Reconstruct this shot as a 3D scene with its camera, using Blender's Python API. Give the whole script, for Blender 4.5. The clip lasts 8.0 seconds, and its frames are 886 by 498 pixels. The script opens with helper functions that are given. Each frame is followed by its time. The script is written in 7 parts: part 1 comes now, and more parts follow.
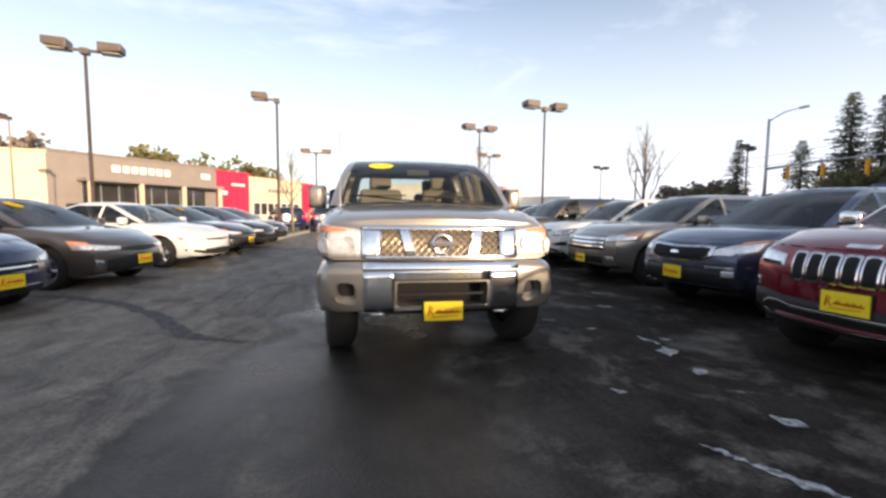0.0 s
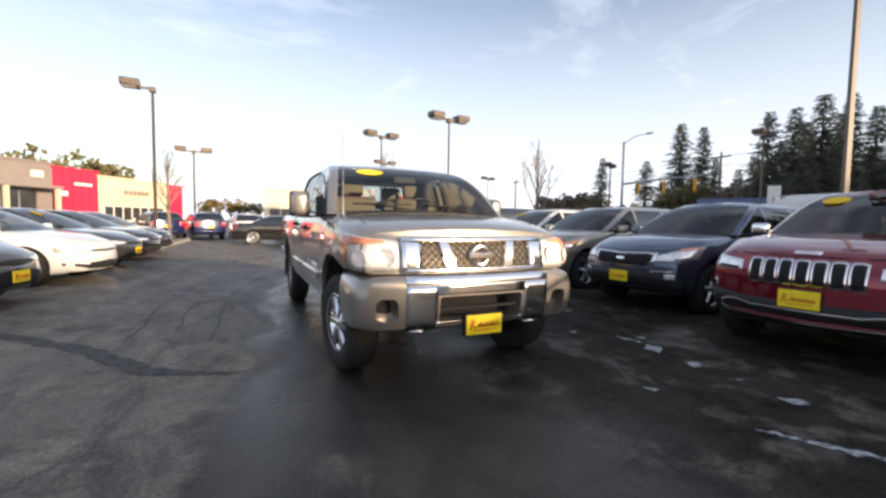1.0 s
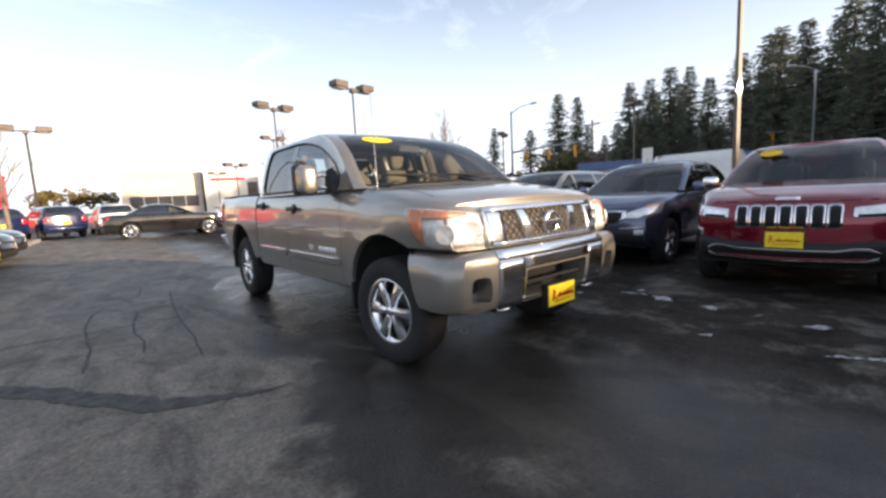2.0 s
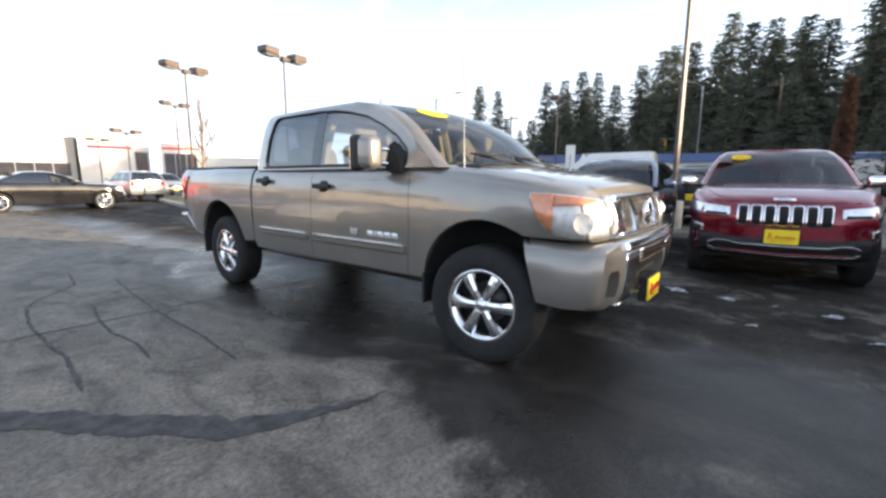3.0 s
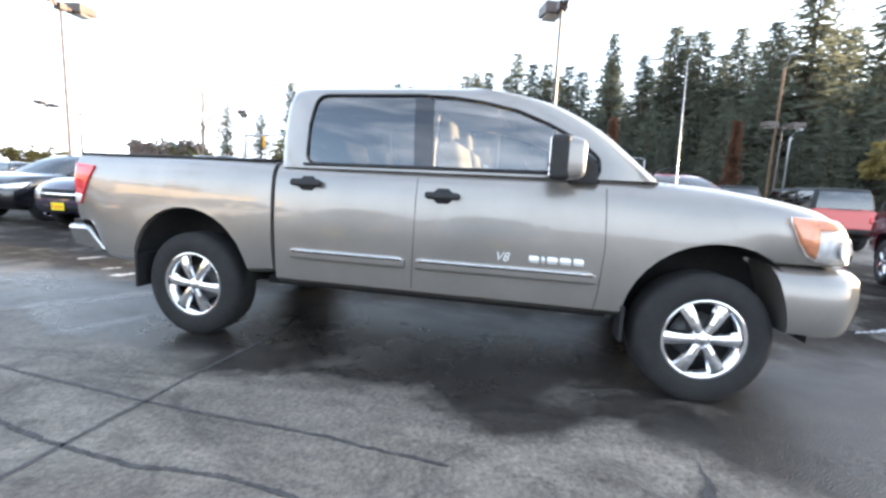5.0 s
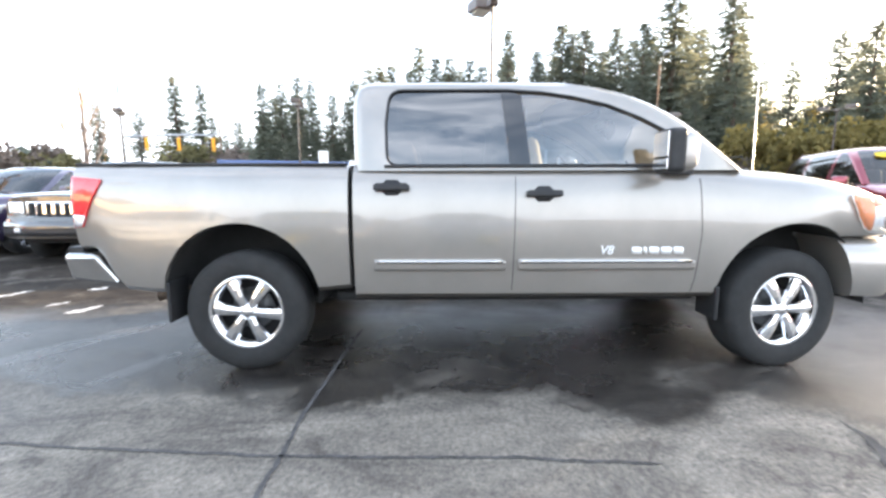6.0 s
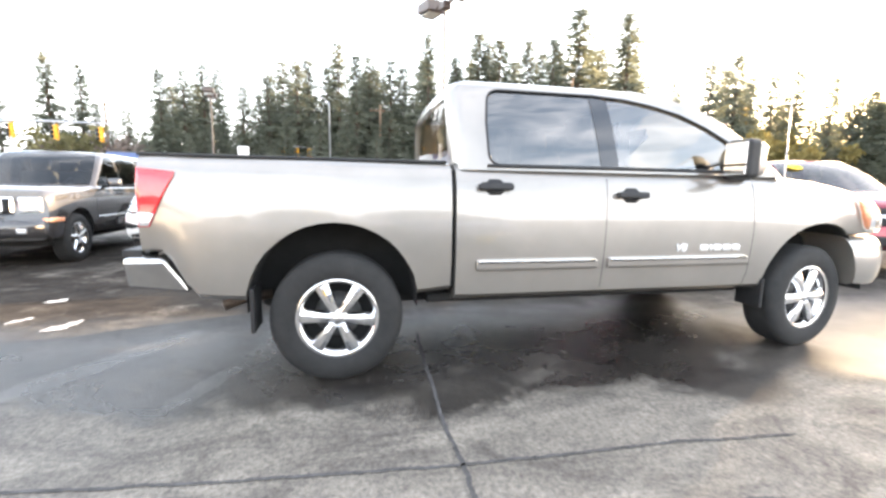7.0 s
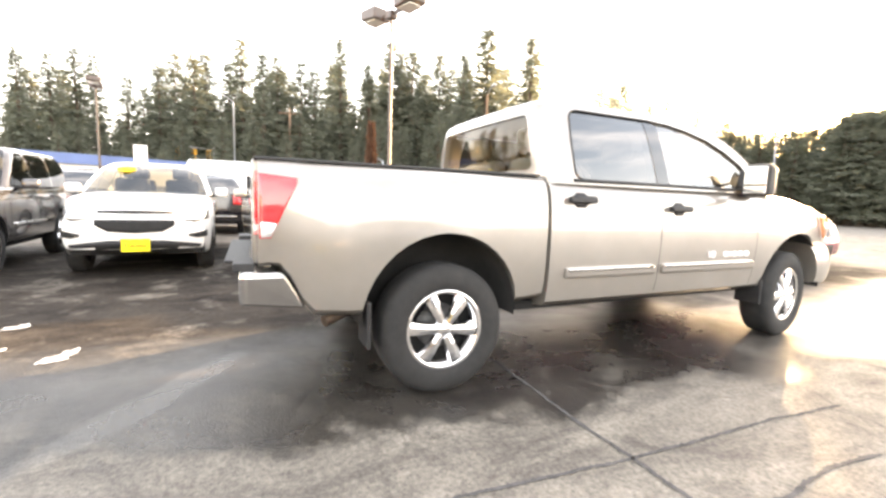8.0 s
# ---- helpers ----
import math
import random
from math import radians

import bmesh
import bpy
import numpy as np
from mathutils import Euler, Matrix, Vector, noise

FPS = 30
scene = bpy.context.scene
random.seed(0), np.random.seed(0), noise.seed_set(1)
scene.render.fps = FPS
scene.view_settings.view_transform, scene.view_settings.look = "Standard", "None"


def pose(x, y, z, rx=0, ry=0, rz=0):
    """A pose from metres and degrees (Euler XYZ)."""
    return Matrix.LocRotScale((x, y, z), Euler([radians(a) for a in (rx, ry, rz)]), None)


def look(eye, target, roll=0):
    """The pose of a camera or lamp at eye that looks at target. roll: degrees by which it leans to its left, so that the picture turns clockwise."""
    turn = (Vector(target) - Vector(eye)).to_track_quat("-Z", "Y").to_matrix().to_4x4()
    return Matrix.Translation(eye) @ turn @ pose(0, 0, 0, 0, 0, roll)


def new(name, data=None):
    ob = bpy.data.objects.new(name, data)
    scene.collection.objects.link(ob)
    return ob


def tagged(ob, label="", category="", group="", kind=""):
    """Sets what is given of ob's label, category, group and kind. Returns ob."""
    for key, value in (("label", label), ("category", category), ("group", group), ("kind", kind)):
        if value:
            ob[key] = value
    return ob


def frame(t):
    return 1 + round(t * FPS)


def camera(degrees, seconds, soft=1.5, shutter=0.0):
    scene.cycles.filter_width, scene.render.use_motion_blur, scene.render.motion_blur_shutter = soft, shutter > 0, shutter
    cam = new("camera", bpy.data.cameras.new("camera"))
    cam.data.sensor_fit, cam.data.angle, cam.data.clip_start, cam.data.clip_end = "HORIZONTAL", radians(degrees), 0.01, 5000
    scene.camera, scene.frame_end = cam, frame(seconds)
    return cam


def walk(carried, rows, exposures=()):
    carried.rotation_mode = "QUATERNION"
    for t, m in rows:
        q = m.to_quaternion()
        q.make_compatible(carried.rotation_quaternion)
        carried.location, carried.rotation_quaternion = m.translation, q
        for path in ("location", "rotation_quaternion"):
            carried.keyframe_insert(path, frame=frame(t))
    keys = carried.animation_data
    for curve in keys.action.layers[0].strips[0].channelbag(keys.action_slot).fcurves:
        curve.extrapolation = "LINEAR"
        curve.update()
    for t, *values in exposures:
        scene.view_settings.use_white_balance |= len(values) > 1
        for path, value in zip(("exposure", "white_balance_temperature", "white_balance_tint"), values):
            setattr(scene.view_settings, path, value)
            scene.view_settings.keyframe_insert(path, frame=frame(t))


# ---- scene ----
cam = camera(91.9, 8.0, 2.7)
PATH = [
    (0, (-0.579, -4.021, 1.218), (-0.2298, -2.0582, 1.0587), 0.54),
    (0.2, (-0.766, -3.941, 1.219), (-0.2710, -2.0090, 1.0670), -0.70),
    (0.5, (-1.106, -3.813, 1.233), (-0.5106, -1.9061, 1.1258), 0.64),
    (0.8, (-1.448, -3.687, 1.235), (-0.6600, -1.8530, 1.1110), -0.40),
    (1, (-1.658, -3.564, 1.233), (-0.8008, -1.7607, 1.1122), 0.88),
    (1.2, (-1.847, -3.413, 1.215), (-0.9020, -1.6550, 1.0930), 0.60),
    (1.5, (-2.131, -3.111, 1.233), (-1.0781, -1.4172, 1.0830), 1.77),
    (1.7, (-2.317, -2.925, 1.211), (-1.1676, -1.2969, 1.0401), -0.73),
    (2.8, (-3.129, -1.689, 1.225), (-1.6365, -0.4040, 0.8759), 0.45),
    (3, (-3.240, -1.484, 1.210), (-1.6907, -0.2593, 0.8940), 0.27),
    (3.2, (-3.331, -1.233, 1.196), (-1.7400, -0.0560, 0.9100), -0.80),
    (3.5, (-3.407, -0.969, 1.225), (-1.7588, 0.1279, 0.9383), 2.03),
    (3.8, (-3.524, -0.536, 1.221), (-1.7500, 0.3470, 0.9520), 0.10),
    (4, (-3.555, -0.301, 1.207), (-1.7209, 0.4531, 0.9469), 0.40),
    (4.2, (-3.546, -0.026, 1.227), (-1.6920, 0.6760, 0.9670), 0.00),
    (4.5, (-3.606, 0.372, 1.209), (-1.7293, 1.0245, 0.9766), 0.14),
    (4.7, (-3.649, 0.638, 1.187), (-1.7429, 1.1972, 0.9510), 1.17),
    (5.8, (-3.652, 2.041, 1.215), (-1.6777, 2.1202, 0.9080), 1.73),
    (6, (-3.656, 2.272, 1.196), (-1.6766, 2.2604, 0.9115), -0.15),
    (6.3, (-3.612, 2.622, 1.191), (-1.6360, 2.4920, 0.9070), 0.00),
    (6.5, (-3.587, 2.873, 1.193), (-1.6122, 2.6918, 0.9320), -0.06),
    (6.8, (-3.583, 3.217, 1.176), (-1.6300, 2.9000, 0.8790), 0.30),
    (7, (-3.522, 3.443, 1.178), (-1.5840, 3.0328, 0.9015), 0.87),
    (7.2, (-3.475, 3.669, 1.169), (-1.5520, 3.1890, 0.9020), 1.20),
    (7.5, (-3.354, 4.015, 1.167), (-1.4626, 3.4157, 0.9150), 2.25),
    (7.8, (-3.263, 4.400, 1.178), (-1.4370, 3.6160, 0.9530), 2.00),
    (8, (-3.205, 4.603, 1.168), (-1.3975, 3.7791, 0.9404), 1.89),
]
walk(cam, [(t, look(eye, target, roll)) for t, eye, target, roll in PATH],
     [(0.0, 0.78, 6600, 16), (1.5, 0.82, 6550, 16), (3.0, 1.45, 6300, 12), (3.5, 1.70, 6200, 12), (4.0, 1.72, 6200, 12), (4.5, 2.12, 6150, 11), (6.0, 2.95, 6500, 12), (7.0, 3.35, 7100, 14), (8.0, 3.6, 8300, 17)])

# ---- world and sun ----
SUN_AZ, SUN_EL = -66.0, 10.0        # degrees: direction towards the sun, from +X towards +Y
w = bpy.data.worlds.new("sky")
scene.world = w
w.use_nodes = True
nt = w.node_tree
nt.nodes.clear()


def nd(tree, kind, **vals):
    n = tree.nodes.new(kind)
    for k, v in vals.items():
        n.inputs[k.replace("_", " ")].default_value = v
    return n


sky = nt.nodes.new("ShaderNodeTexSky")
sky.sky_type, sky.sun_disc = "NISHITA", False
sky.sun_elevation, sky.sun_rotation = radians(SUN_EL), radians(90 - SUN_AZ)
sky.air_density, sky.dust_density, sky.ozone_density = 1.0, 1.2, 1.0
# thin high cloud: pale streaks that close towards the horizon
tc = nt.nodes.new("ShaderNodeTexCoord")
mp = nt.nodes.new("ShaderNodeMapping")
mp.inputs["Scale"].default_value = (1.1, 2.4, 5.0)
mp.inputs["Rotation"].default_value = (0, 0, radians(35))
cl = nd(nt, "ShaderNodeTexNoise", Scale=1.5, Detail=7.0, Roughness=0.6, Distortion=0.6)
cr = nt.nodes.new("ShaderNodeMapRange")
cr.inputs[1].default_value, cr.inputs[2].default_value, cr.inputs[3].default_value, cr.inputs[4].default_value = 0.42, 0.78, 0.12, 0.85
sx = nt.nodes.new("ShaderNodeSeparateXYZ")
hz = nt.nodes.new("ShaderNodeMapRange")
hz.inputs[1].default_value, hz.inputs[2].default_value, hz.inputs[3].default_value, hz.inputs[4].default_value = 0.0, 0.50, 1.0, 0.0
mx = nt.nodes.new("ShaderNodeMath")
mx.operation = "MAXIMUM"
mix = nt.nodes.new("ShaderNodeMixRGB")
mix.blend_type = "LIGHTEN"      # the sky stays brighter round the sun
mix.inputs[2].default_value = (4.55, 4.9, 5.4, 1)
bg = nd(nt, "ShaderNodeBackground", Strength=0.15)
ow = nt.nodes.new("ShaderNodeOutputWorld")
for a, b in ((tc.outputs["Generated"], mp.inputs[0]), (mp.outputs[0], cl.inputs["Vector"]), (cl.outputs["Fac"], cr.inputs[0]),
             (tc.outputs["Generated"], sx.inputs[0]), (sx.outputs[2], hz.inputs[0]), (cr.outputs[0], mx.inputs[0]), (hz.outputs[0], mx.inputs[1]),
             (mx.outputs[0], mix.inputs[0]), (sky.outputs[0], mix.inputs[1]), (mix.outputs[0], bg.inputs[0]), (bg.outputs[0], ow.inputs[0])):
    nt.links.new(a, b)
sun = new("sun", bpy.data.lights.new("sun", "SUN"))
sun.data.energy, sun.data.angle, sun.data.color = 5.0, radians(0.7), (1.0, 0.78, 0.52)
sd = Vector((math.cos(radians(SUN_AZ)) * math.cos(radians(SUN_EL)), math.sin(radians(SUN_AZ)) * math.cos(radians(SUN_EL)), math.sin(radians(SUN_EL))))
sun.matrix_world = look(sd * 50, (0, 0, 0))


# ---- materials ----
def mat(name, col, rough=0.5, metal=0.0, coat=0.0, var=0.12, scale=8.0, bump=0.0, bscale=60.0, col2=None, detail=5.0, emit=0.0, spec=0.5):
    """A surface with two scales of variation in colour and gloss, and a fine relief."""
    m = bpy.data.materials.new(name)
    m.use_nodes = True
    t = m.node_tree
    p = t.nodes["Principled BSDF"]
    p.inputs["Roughness"].default_value = rough
    p.inputs["Metallic"].default_value = metal
    p.inputs["Coat Weight"].default_value = coat
    p.inputs["Coat Roughness"].default_value, p.inputs["Coat IOR"].default_value = 0.03, 1.52
    p.inputs["Specular IOR Level"].default_value = spec
    co = t.nodes.new("ShaderNodeTexCoord")
    n1 = nd(t, "ShaderNodeTexNoise", Scale=scale, Detail=detail, Roughness=0.6)
    rp = t.nodes.new("ShaderNodeValToRGB")
    lo = [c * (1 - var) for c in col]
    hi = list(col2) if col2 else [min(1, c * (1 + var)) for c in col]
    rp.color_ramp.elements[0].position, rp.color_ramp.elements[1].position = 0.32, 0.68
    rp.color_ramp.elements[0].color, rp.color_ramp.elements[1].color = (*lo, 1), (*hi, 1)
    t.links.new(co.outputs["Object"], n1.inputs["Vector"])
    t.links.new(n1.outputs["Fac"], rp.inputs[0])
    t.links.new(rp.outputs[0], p.inputs["Base Color"])
    if bump:
        n2 = nd(t, "ShaderNodeTexNoise", Scale=bscale, Detail=4.0)
        b = nd(t, "ShaderNodeBump", Strength=bump, Distance=0.01)
        t.links.new(co.outputs["Object"], n2.inputs["Vector"])
        t.links.new(n2.outputs["Fac"], b.inputs["Height"])
        t.links.new(b.outputs[0], p.inputs["Normal"])
    if emit:
        t.links.new(rp.outputs[0], p.inputs["Emission Color"])
        p.inputs["Emission Strength"].default_value = emit
    return m


def glass(name, tint, ior=1.45, rough=0.0):
    """A thin tinted pane: clear through, and mirroring more at grazing angles."""
    m = bpy.data.materials.new(name)
    m.use_nodes = True
    t = m.node_tree
    t.nodes.clear()
    tr = nd(t, "ShaderNodeBsdfTransparent", Color=(*tint, 1))
    gl = nd(t, "ShaderNodeBsdfGlossy", Roughness=rough)
    fr = nd(t, "ShaderNodeFresnel", IOR=ior)
    mxs = t.nodes.new("ShaderNodeMixShader")
    o = t.nodes.new("ShaderNodeOutputMaterial")
    t.links.new(fr.outputs[0], mxs.inputs[0])
    t.links.new(tr.outputs[0], mxs.inputs[1])
    t.links.new(gl.outputs[0], mxs.inputs[2])
    t.links.new(mxs.outputs[0], o.inputs[0])
    return m


def paint(name, col, metal=0.35, rough=0.32):
    return mat(name, col, rough, metal, 1.0, 0.06, 3.0, 0.02, 900.0)


M_TAUPE = paint("taupe_metallic_paint", (0.252, 0.233, 0.212), 0.50, 0.30)
M_RED = paint("dark_red_metallic_paint", (0.20, 0.006, 0.020), 0.60, 0.24)
M_SLATE = paint("blue_grey_metallic_paint", (0.075, 0.098, 0.16), 0.7, 0.26)
M_GREY = paint("warm_grey_metallic_paint", (0.30, 0.28, 0.25), 0.7, 0.28)
M_WHITE = paint("white_paint", (0.64, 0.64, 0.63), 0.0)
M_BLACK = paint("black_paint", (0.010, 0.010, 0.012), 0.0, 0.14)
M_CHARCOAL = paint("charcoal_metallic_paint", (0.040, 0.038, 0.039), 0.3, 0.2)
M_BROWNGREY = paint("brown_grey_metallic_paint", (0.085, 0.075, 0.07), 0.5)
M_NAVY = paint("navy_paint", (0.010, 0.018, 0.075), 0.2, 0.18)
M_PURPLE = paint("dark_purple_paint", (0.030, 0.020, 0.055), 0.3)
M_SILVER = paint("silver_paint", (0.42, 0.43, 0.44), 0.6)
M_BRIGHTRED = paint("bright_red_paint", (0.42, 0.012, 0.010), 0.1)
M_CHROME = mat("chrome", (0.86, 0.86, 0.87), 0.14, 1.0, 0, 0.03, 6)
M_SATIN = mat("satin_chrome", (0.46, 0.455, 0.45), 0.26, 1.0, 0, 0.06, 9)
M_ALLOY = mat("silver_alloy", (0.60, 0.60, 0.62), 0.24, 1.0, 0, 0.05, 9)
M_RUSTPIPE = mat("rusty_exhaust_steel", (0.075, 0.055, 0.042), 0.6, 0.6, 0, 0.4, 25)
M_TYRE = mat("tyre_rubber", (0.014, 0.014, 0.014), 0.85, 0, 0, 0.3, 12, 0.25, 80)
M_PLASTIC = mat("black_plastic", (0.018, 0.018, 0.019), 0.55, 0, 0, 0.2, 20, 0.15, 300, spec=0.3)
M_DARK = mat("dark_underbody", (0.010, 0.010, 0.010), 0.9, 0, 0, 0.3, 10)
M_CABIN = mat("dark_cabin_trim", (0.03, 0.028, 0.026), 0.8, 0, 0, 0.2, 10)
M_CREAM = mat("cream_cloth_seat", (0.165, 0.14, 0.098), 0.85, 0, 0, 0.12, 30, 0.2, 200)
M_LENS = mat("clear_lamp_lens", (0.86, 0.87, 0.88), 0.16, 0.55, 1.0, 0.25, 18)
M_AMBER = mat("amber_lens", (0.84, 0.34, 0.17), 0.15, 0.1, 1.0, 0.15, 25)
M_TAIL = mat("red_tail_lens", (0.62, 0.015, 0.02), 0.14, 0.1, 1.0, 0.2, 25)
M_YELLOW = mat("yellow_sticker", (0.93, 0.69, 0.015), 0.5, 0, 0, 0.06, 14)
M_INK = mat("red_print", (0.62, 0.03, 0.02), 0.5, 0, 0, 0.1, 30)
# the tan base colour carries the sunlight that falls on the core
M_RADIATOR = mat("sunlit_radiator_core", (0.13, 0.105, 0.075), 0.7, 0.2, 0, 0.3, 40)
M_BADGE = mat("bright_badge_metal", (0.80, 0.80, 0.80), 0.40, 0.35, 0.3, 0.05, 9)
M_BRONZE = mat("bronze_grille_mesh", (0.50, 0.42, 0.32), 0.28, 1.0, 0, 0.15, 20)
M_GLASS = glass("car_glass", (0.34, 0.38, 0.375), 1.6)
M_TINT = glass("tinted_car_glass", (0.06, 0.062, 0.072), 2.45)
M_CLEAR = glass("clear_car_glass", (0.56, 0.61, 0.62), 2.7)
M_LAMPCLEAR = glass("lamp_cover_glass", (0.88, 0.89, 0.90), 1.5)
M_BACKLIGHT = glass("rear_window_glass", (0.86, 0.89, 0.89), 1.5)
M_SCREEN = glass("windscreen_glass", (0.60, 0.66, 0.64), 1.55)
M_REFLECTOR = mat("lamp_reflector", (0.86, 0.86, 0.86), 0.42, 0.4, 0, 0.22, 30)
M_GLOSSBLACK = mat("gloss_black_trim", (0.012, 0.012, 0.014), 0.10, 0, 0.6, 0.1, 6)
M_LINER = mat("pale_headliner_cloth", (0.56, 0.56, 0.55), 0.95, 0, 0, 0.08, 30, 0.1, 200)
M_TAR = mat("tar_sealant", (0.058, 0.055, 0.054), 0.85, 0, 0, 0.5, 11, 0.3, 60)
M_POLE = mat("brown_painted_steel", (0.072, 0.050, 0.041), 0.5, 0.0, 0.2, 0.2, 3, 0.05, 40)
M_LAMPGLASS = mat("lamp_lens_glass", (0.55, 0.52, 0.45), 0.2, 0, 0.4, 0.1, 12)
M_DISC = mat("brake_disc_iron", (0.10, 0.10, 0.10), 0.5, 0.6, 0, 0.3, 12)
M_GALV = mat("galvanised_steel", (0.42, 0.43, 0.44), 0.45, 0.8, 0, 0.15, 5)
M_CONC = mat("concrete", (0.40, 0.37, 0.33), 0.9, 0, 0, 0.2, 2.5, 0.4, 40)
M_WOODPOLE = mat("weathered_wood_pole", (0.20, 0.13, 0.085), 0.9, 0, 0, 0.3, 4, 0.4, 30)
M_CLADGREY = mat("grey_metal_cladding", (0.235, 0.205, 0.19), 0.55, 0.1, 0, 0.08, 0.6)
M_CLADTAN = mat("tan_stucco", (0.60, 0.50, 0.36), 0.9, 0, 0, 0.10, 0.5, 0.2, 30)
M_CLADPALE = mat("pale_stucco", (0.62, 0.57, 0.49), 0.9, 0, 0, 0.10, 0.5, 0.2, 30)
M_CLADRED = mat("red_metal_cladding", (0.70, 0.018, 0.06), 0.45, 0.0, 0.2, 0.06, 0.6)
M_CLADWHITE = mat("white_cladding", (0.74, 0.72, 0.68), 0.6, 0, 0, 0.06, 0.6)
M_FASCIABLUE = mat("blue_fascia", (0.085, 0.13, 0.27), 0.5, 0, 0, 0.1, 0.6)
M_SHOPGLASS = mat("dark_shop_glass", (0.035, 0.036, 0.038), 0.08, 0, 0, 0.4, 0.4)
M_BARK = mat("bark", (0.105, 0.078, 0.058), 0.95, 0, 0, 0.35, 6, 0.6, 25)
M_TWIG = mat("bare_twig_bark", (0.20, 0.16, 0.135), 0.95, 0, 0, 0.3, 6)


def leafy(m, share=0.4):
    """Thin leaves: a share of the light goes through them."""
    t = m.node_tree
    p, o = t.nodes["Principled BSDF"], t.nodes["Material Output"]
    tr = t.nodes.new("ShaderNodeBsdfTranslucent")
    mx_ = nd(t, "ShaderNodeMixShader", Fac=share)
    t.links.new(t.nodes["Color Ramp"].outputs[0], tr.inputs[0])
    t.links.new(p.outputs[0], mx_.inputs[1])
    t.links.new(tr.outputs[0], mx_.inputs[2])
    t.links.new(mx_.outputs[0], o.inputs[0])
    return m


M_FIR = mat("fir_needles", (0.125, 0.138, 0.104), 0.9, 0, 0, 0.35, 0.35, col2=(0.18, 0.19, 0.138))
M_FIRGOLD = mat("sunlit_autumn_leaves", (0.20, 0.165, 0.055), 0.85, 0, 0, 0.4, 0.4, col2=(0.33, 0.26, 0.09))
M_LEAFGREEN = mat("olive_leaves", (0.19, 0.175, 0.075), 0.85, 0, 0, 0.4, 0.4, col2=(0.31, 0.28, 0.14))
M_REDBARK = mat("rust_columnar_leaves", (0.115, 0.052, 0.028), 0.9, 0, 0, 0.4, 1.2, col2=(0.18, 0.088, 0.05))
for m_ in (M_FIR, M_FIRGOLD, M_LEAFGREEN, M_REDBARK):
    leafy(m_)
M_ORANGE = mat("traffic_yellow_paint", (0.75, 0.36, 0.02), 0.5, 0, 0, 0.08, 8)
M_GRASS = mat("winter_grass", (0.10, 0.11, 0.04), 0.95, 0, 0, 0.4, 0.8, 0.5, 30, col2=(0.17, 0.15, 0.07))
M_KERB = mat("kerb_concrete", (0.33, 0.31, 0.28), 0.9, 0, 0, 0.25, 2.0, 0.4, 50)
M_MARK = mat("worn_white_paint", (0.31, 0.315, 0.32), 0.85, 0, 0, 0.85, 22, 0.2, 60)


# ---- mesh helpers ----
def mesh_of(name, verts, faces, smooth=True):
    me = bpy.data.meshes.new(name)
    me.from_pydata([tuple(v) for v in verts], [], faces)
    me.validate()
    bm = bmesh.new()
    bm.from_mesh(me)
    bmesh.ops.remove_doubles(bm, verts=bm.verts, dist=1e-5)
    bmesh.ops.recalc_face_normals(bm, faces=bm.faces)
    for f in bm.faces:
        f.smooth = smooth
    bm.to_mesh(me)
    bm.free()
    return me


def part(name, me, material, parent, label=""):
    """Links a mesh (or a bmesh) as one object under a thing or a part."""
    if isinstance(me, bmesh.types.BMesh):
        bm, me = me, bpy.data.meshes.new(name)
        bm.to_mesh(me)
        bm.free()
    ob = new(name, me)
    ob.parent = parent
    if not me.materials:
        me.materials.append(material)
    ob.material_slots[0].link = "OBJECT"
    ob.material_slots[0].material = material
    if material in (M_GLASS, M_TINT, M_CLEAR, M_SCREEN, M_BACKLIGHT, M_LAMPCLEAR):
        ob.visible_shadow = False
    if label:
        ob["label"] = label
    return ob


def thing(name, m, label, category, group="", kind=""):
    e = new(name)
    e.matrix_basis = m
    e.empty_display_size = 0.2
    return tagged(e, label, category, group, kind)


def box_bm(x0, x1, y0, y1, z0, z1, bevel=0.0, seg=2):
    bm = bmesh.new()
    bmesh.ops.create_cube(bm, size=1, matrix=Matrix.LocRotScale(((x0 + x1) / 2, (y0 + y1) / 2, (z0 + z1) / 2), None, (x1 - x0, y1 - y0, z1 - z0)))
    if bevel:
        bmesh.ops.bevel(bm, geom=bm.edges[:], offset=bevel, segments=seg, affect="EDGES", profile=0.5)
    return bm


def join_bm(*bms):
    out = bmesh.new()
    for b in bms:
        me = bpy.data.meshes.new("tmp")
        b.to_mesh(me)
        b.free()
        out.from_mesh(me)
        bpy.data.meshes.remove(me)
    return out


def tube_bm(path, radii, sides=8, smooth=True):
    """A round bar along a list of points, with a radius at each."""
    bm = bmesh.new()
    pts = [Vector(p) for p in path]
    rings = []
    for i, p in enumerate(pts):
        d = (pts[min(i + 1, len(pts) - 1)] - pts[max(i - 1, 0)]).normalized()
        q = d.to_track_quat("Z", "Y")
        r = radii[i] if isinstance(radii, (list, tuple)) else radii
        rings.append([bm.verts.new(p + q @ Vector((r * math.cos(2 * math.pi * k / sides), r * math.sin(2 * math.pi * k / sides), 0))) for k in range(sides)])
    for a, b in zip(rings, rings[1:]):
        for k in range(sides):
            f = bm.faces.new((a[k], a[(k + 1) % sides], b[(k + 1) % sides], b[k]))
            f.smooth = smooth
    bm.faces.new(list(reversed(rings[0])))
    bm.faces.new(rings[-1])
    return bm


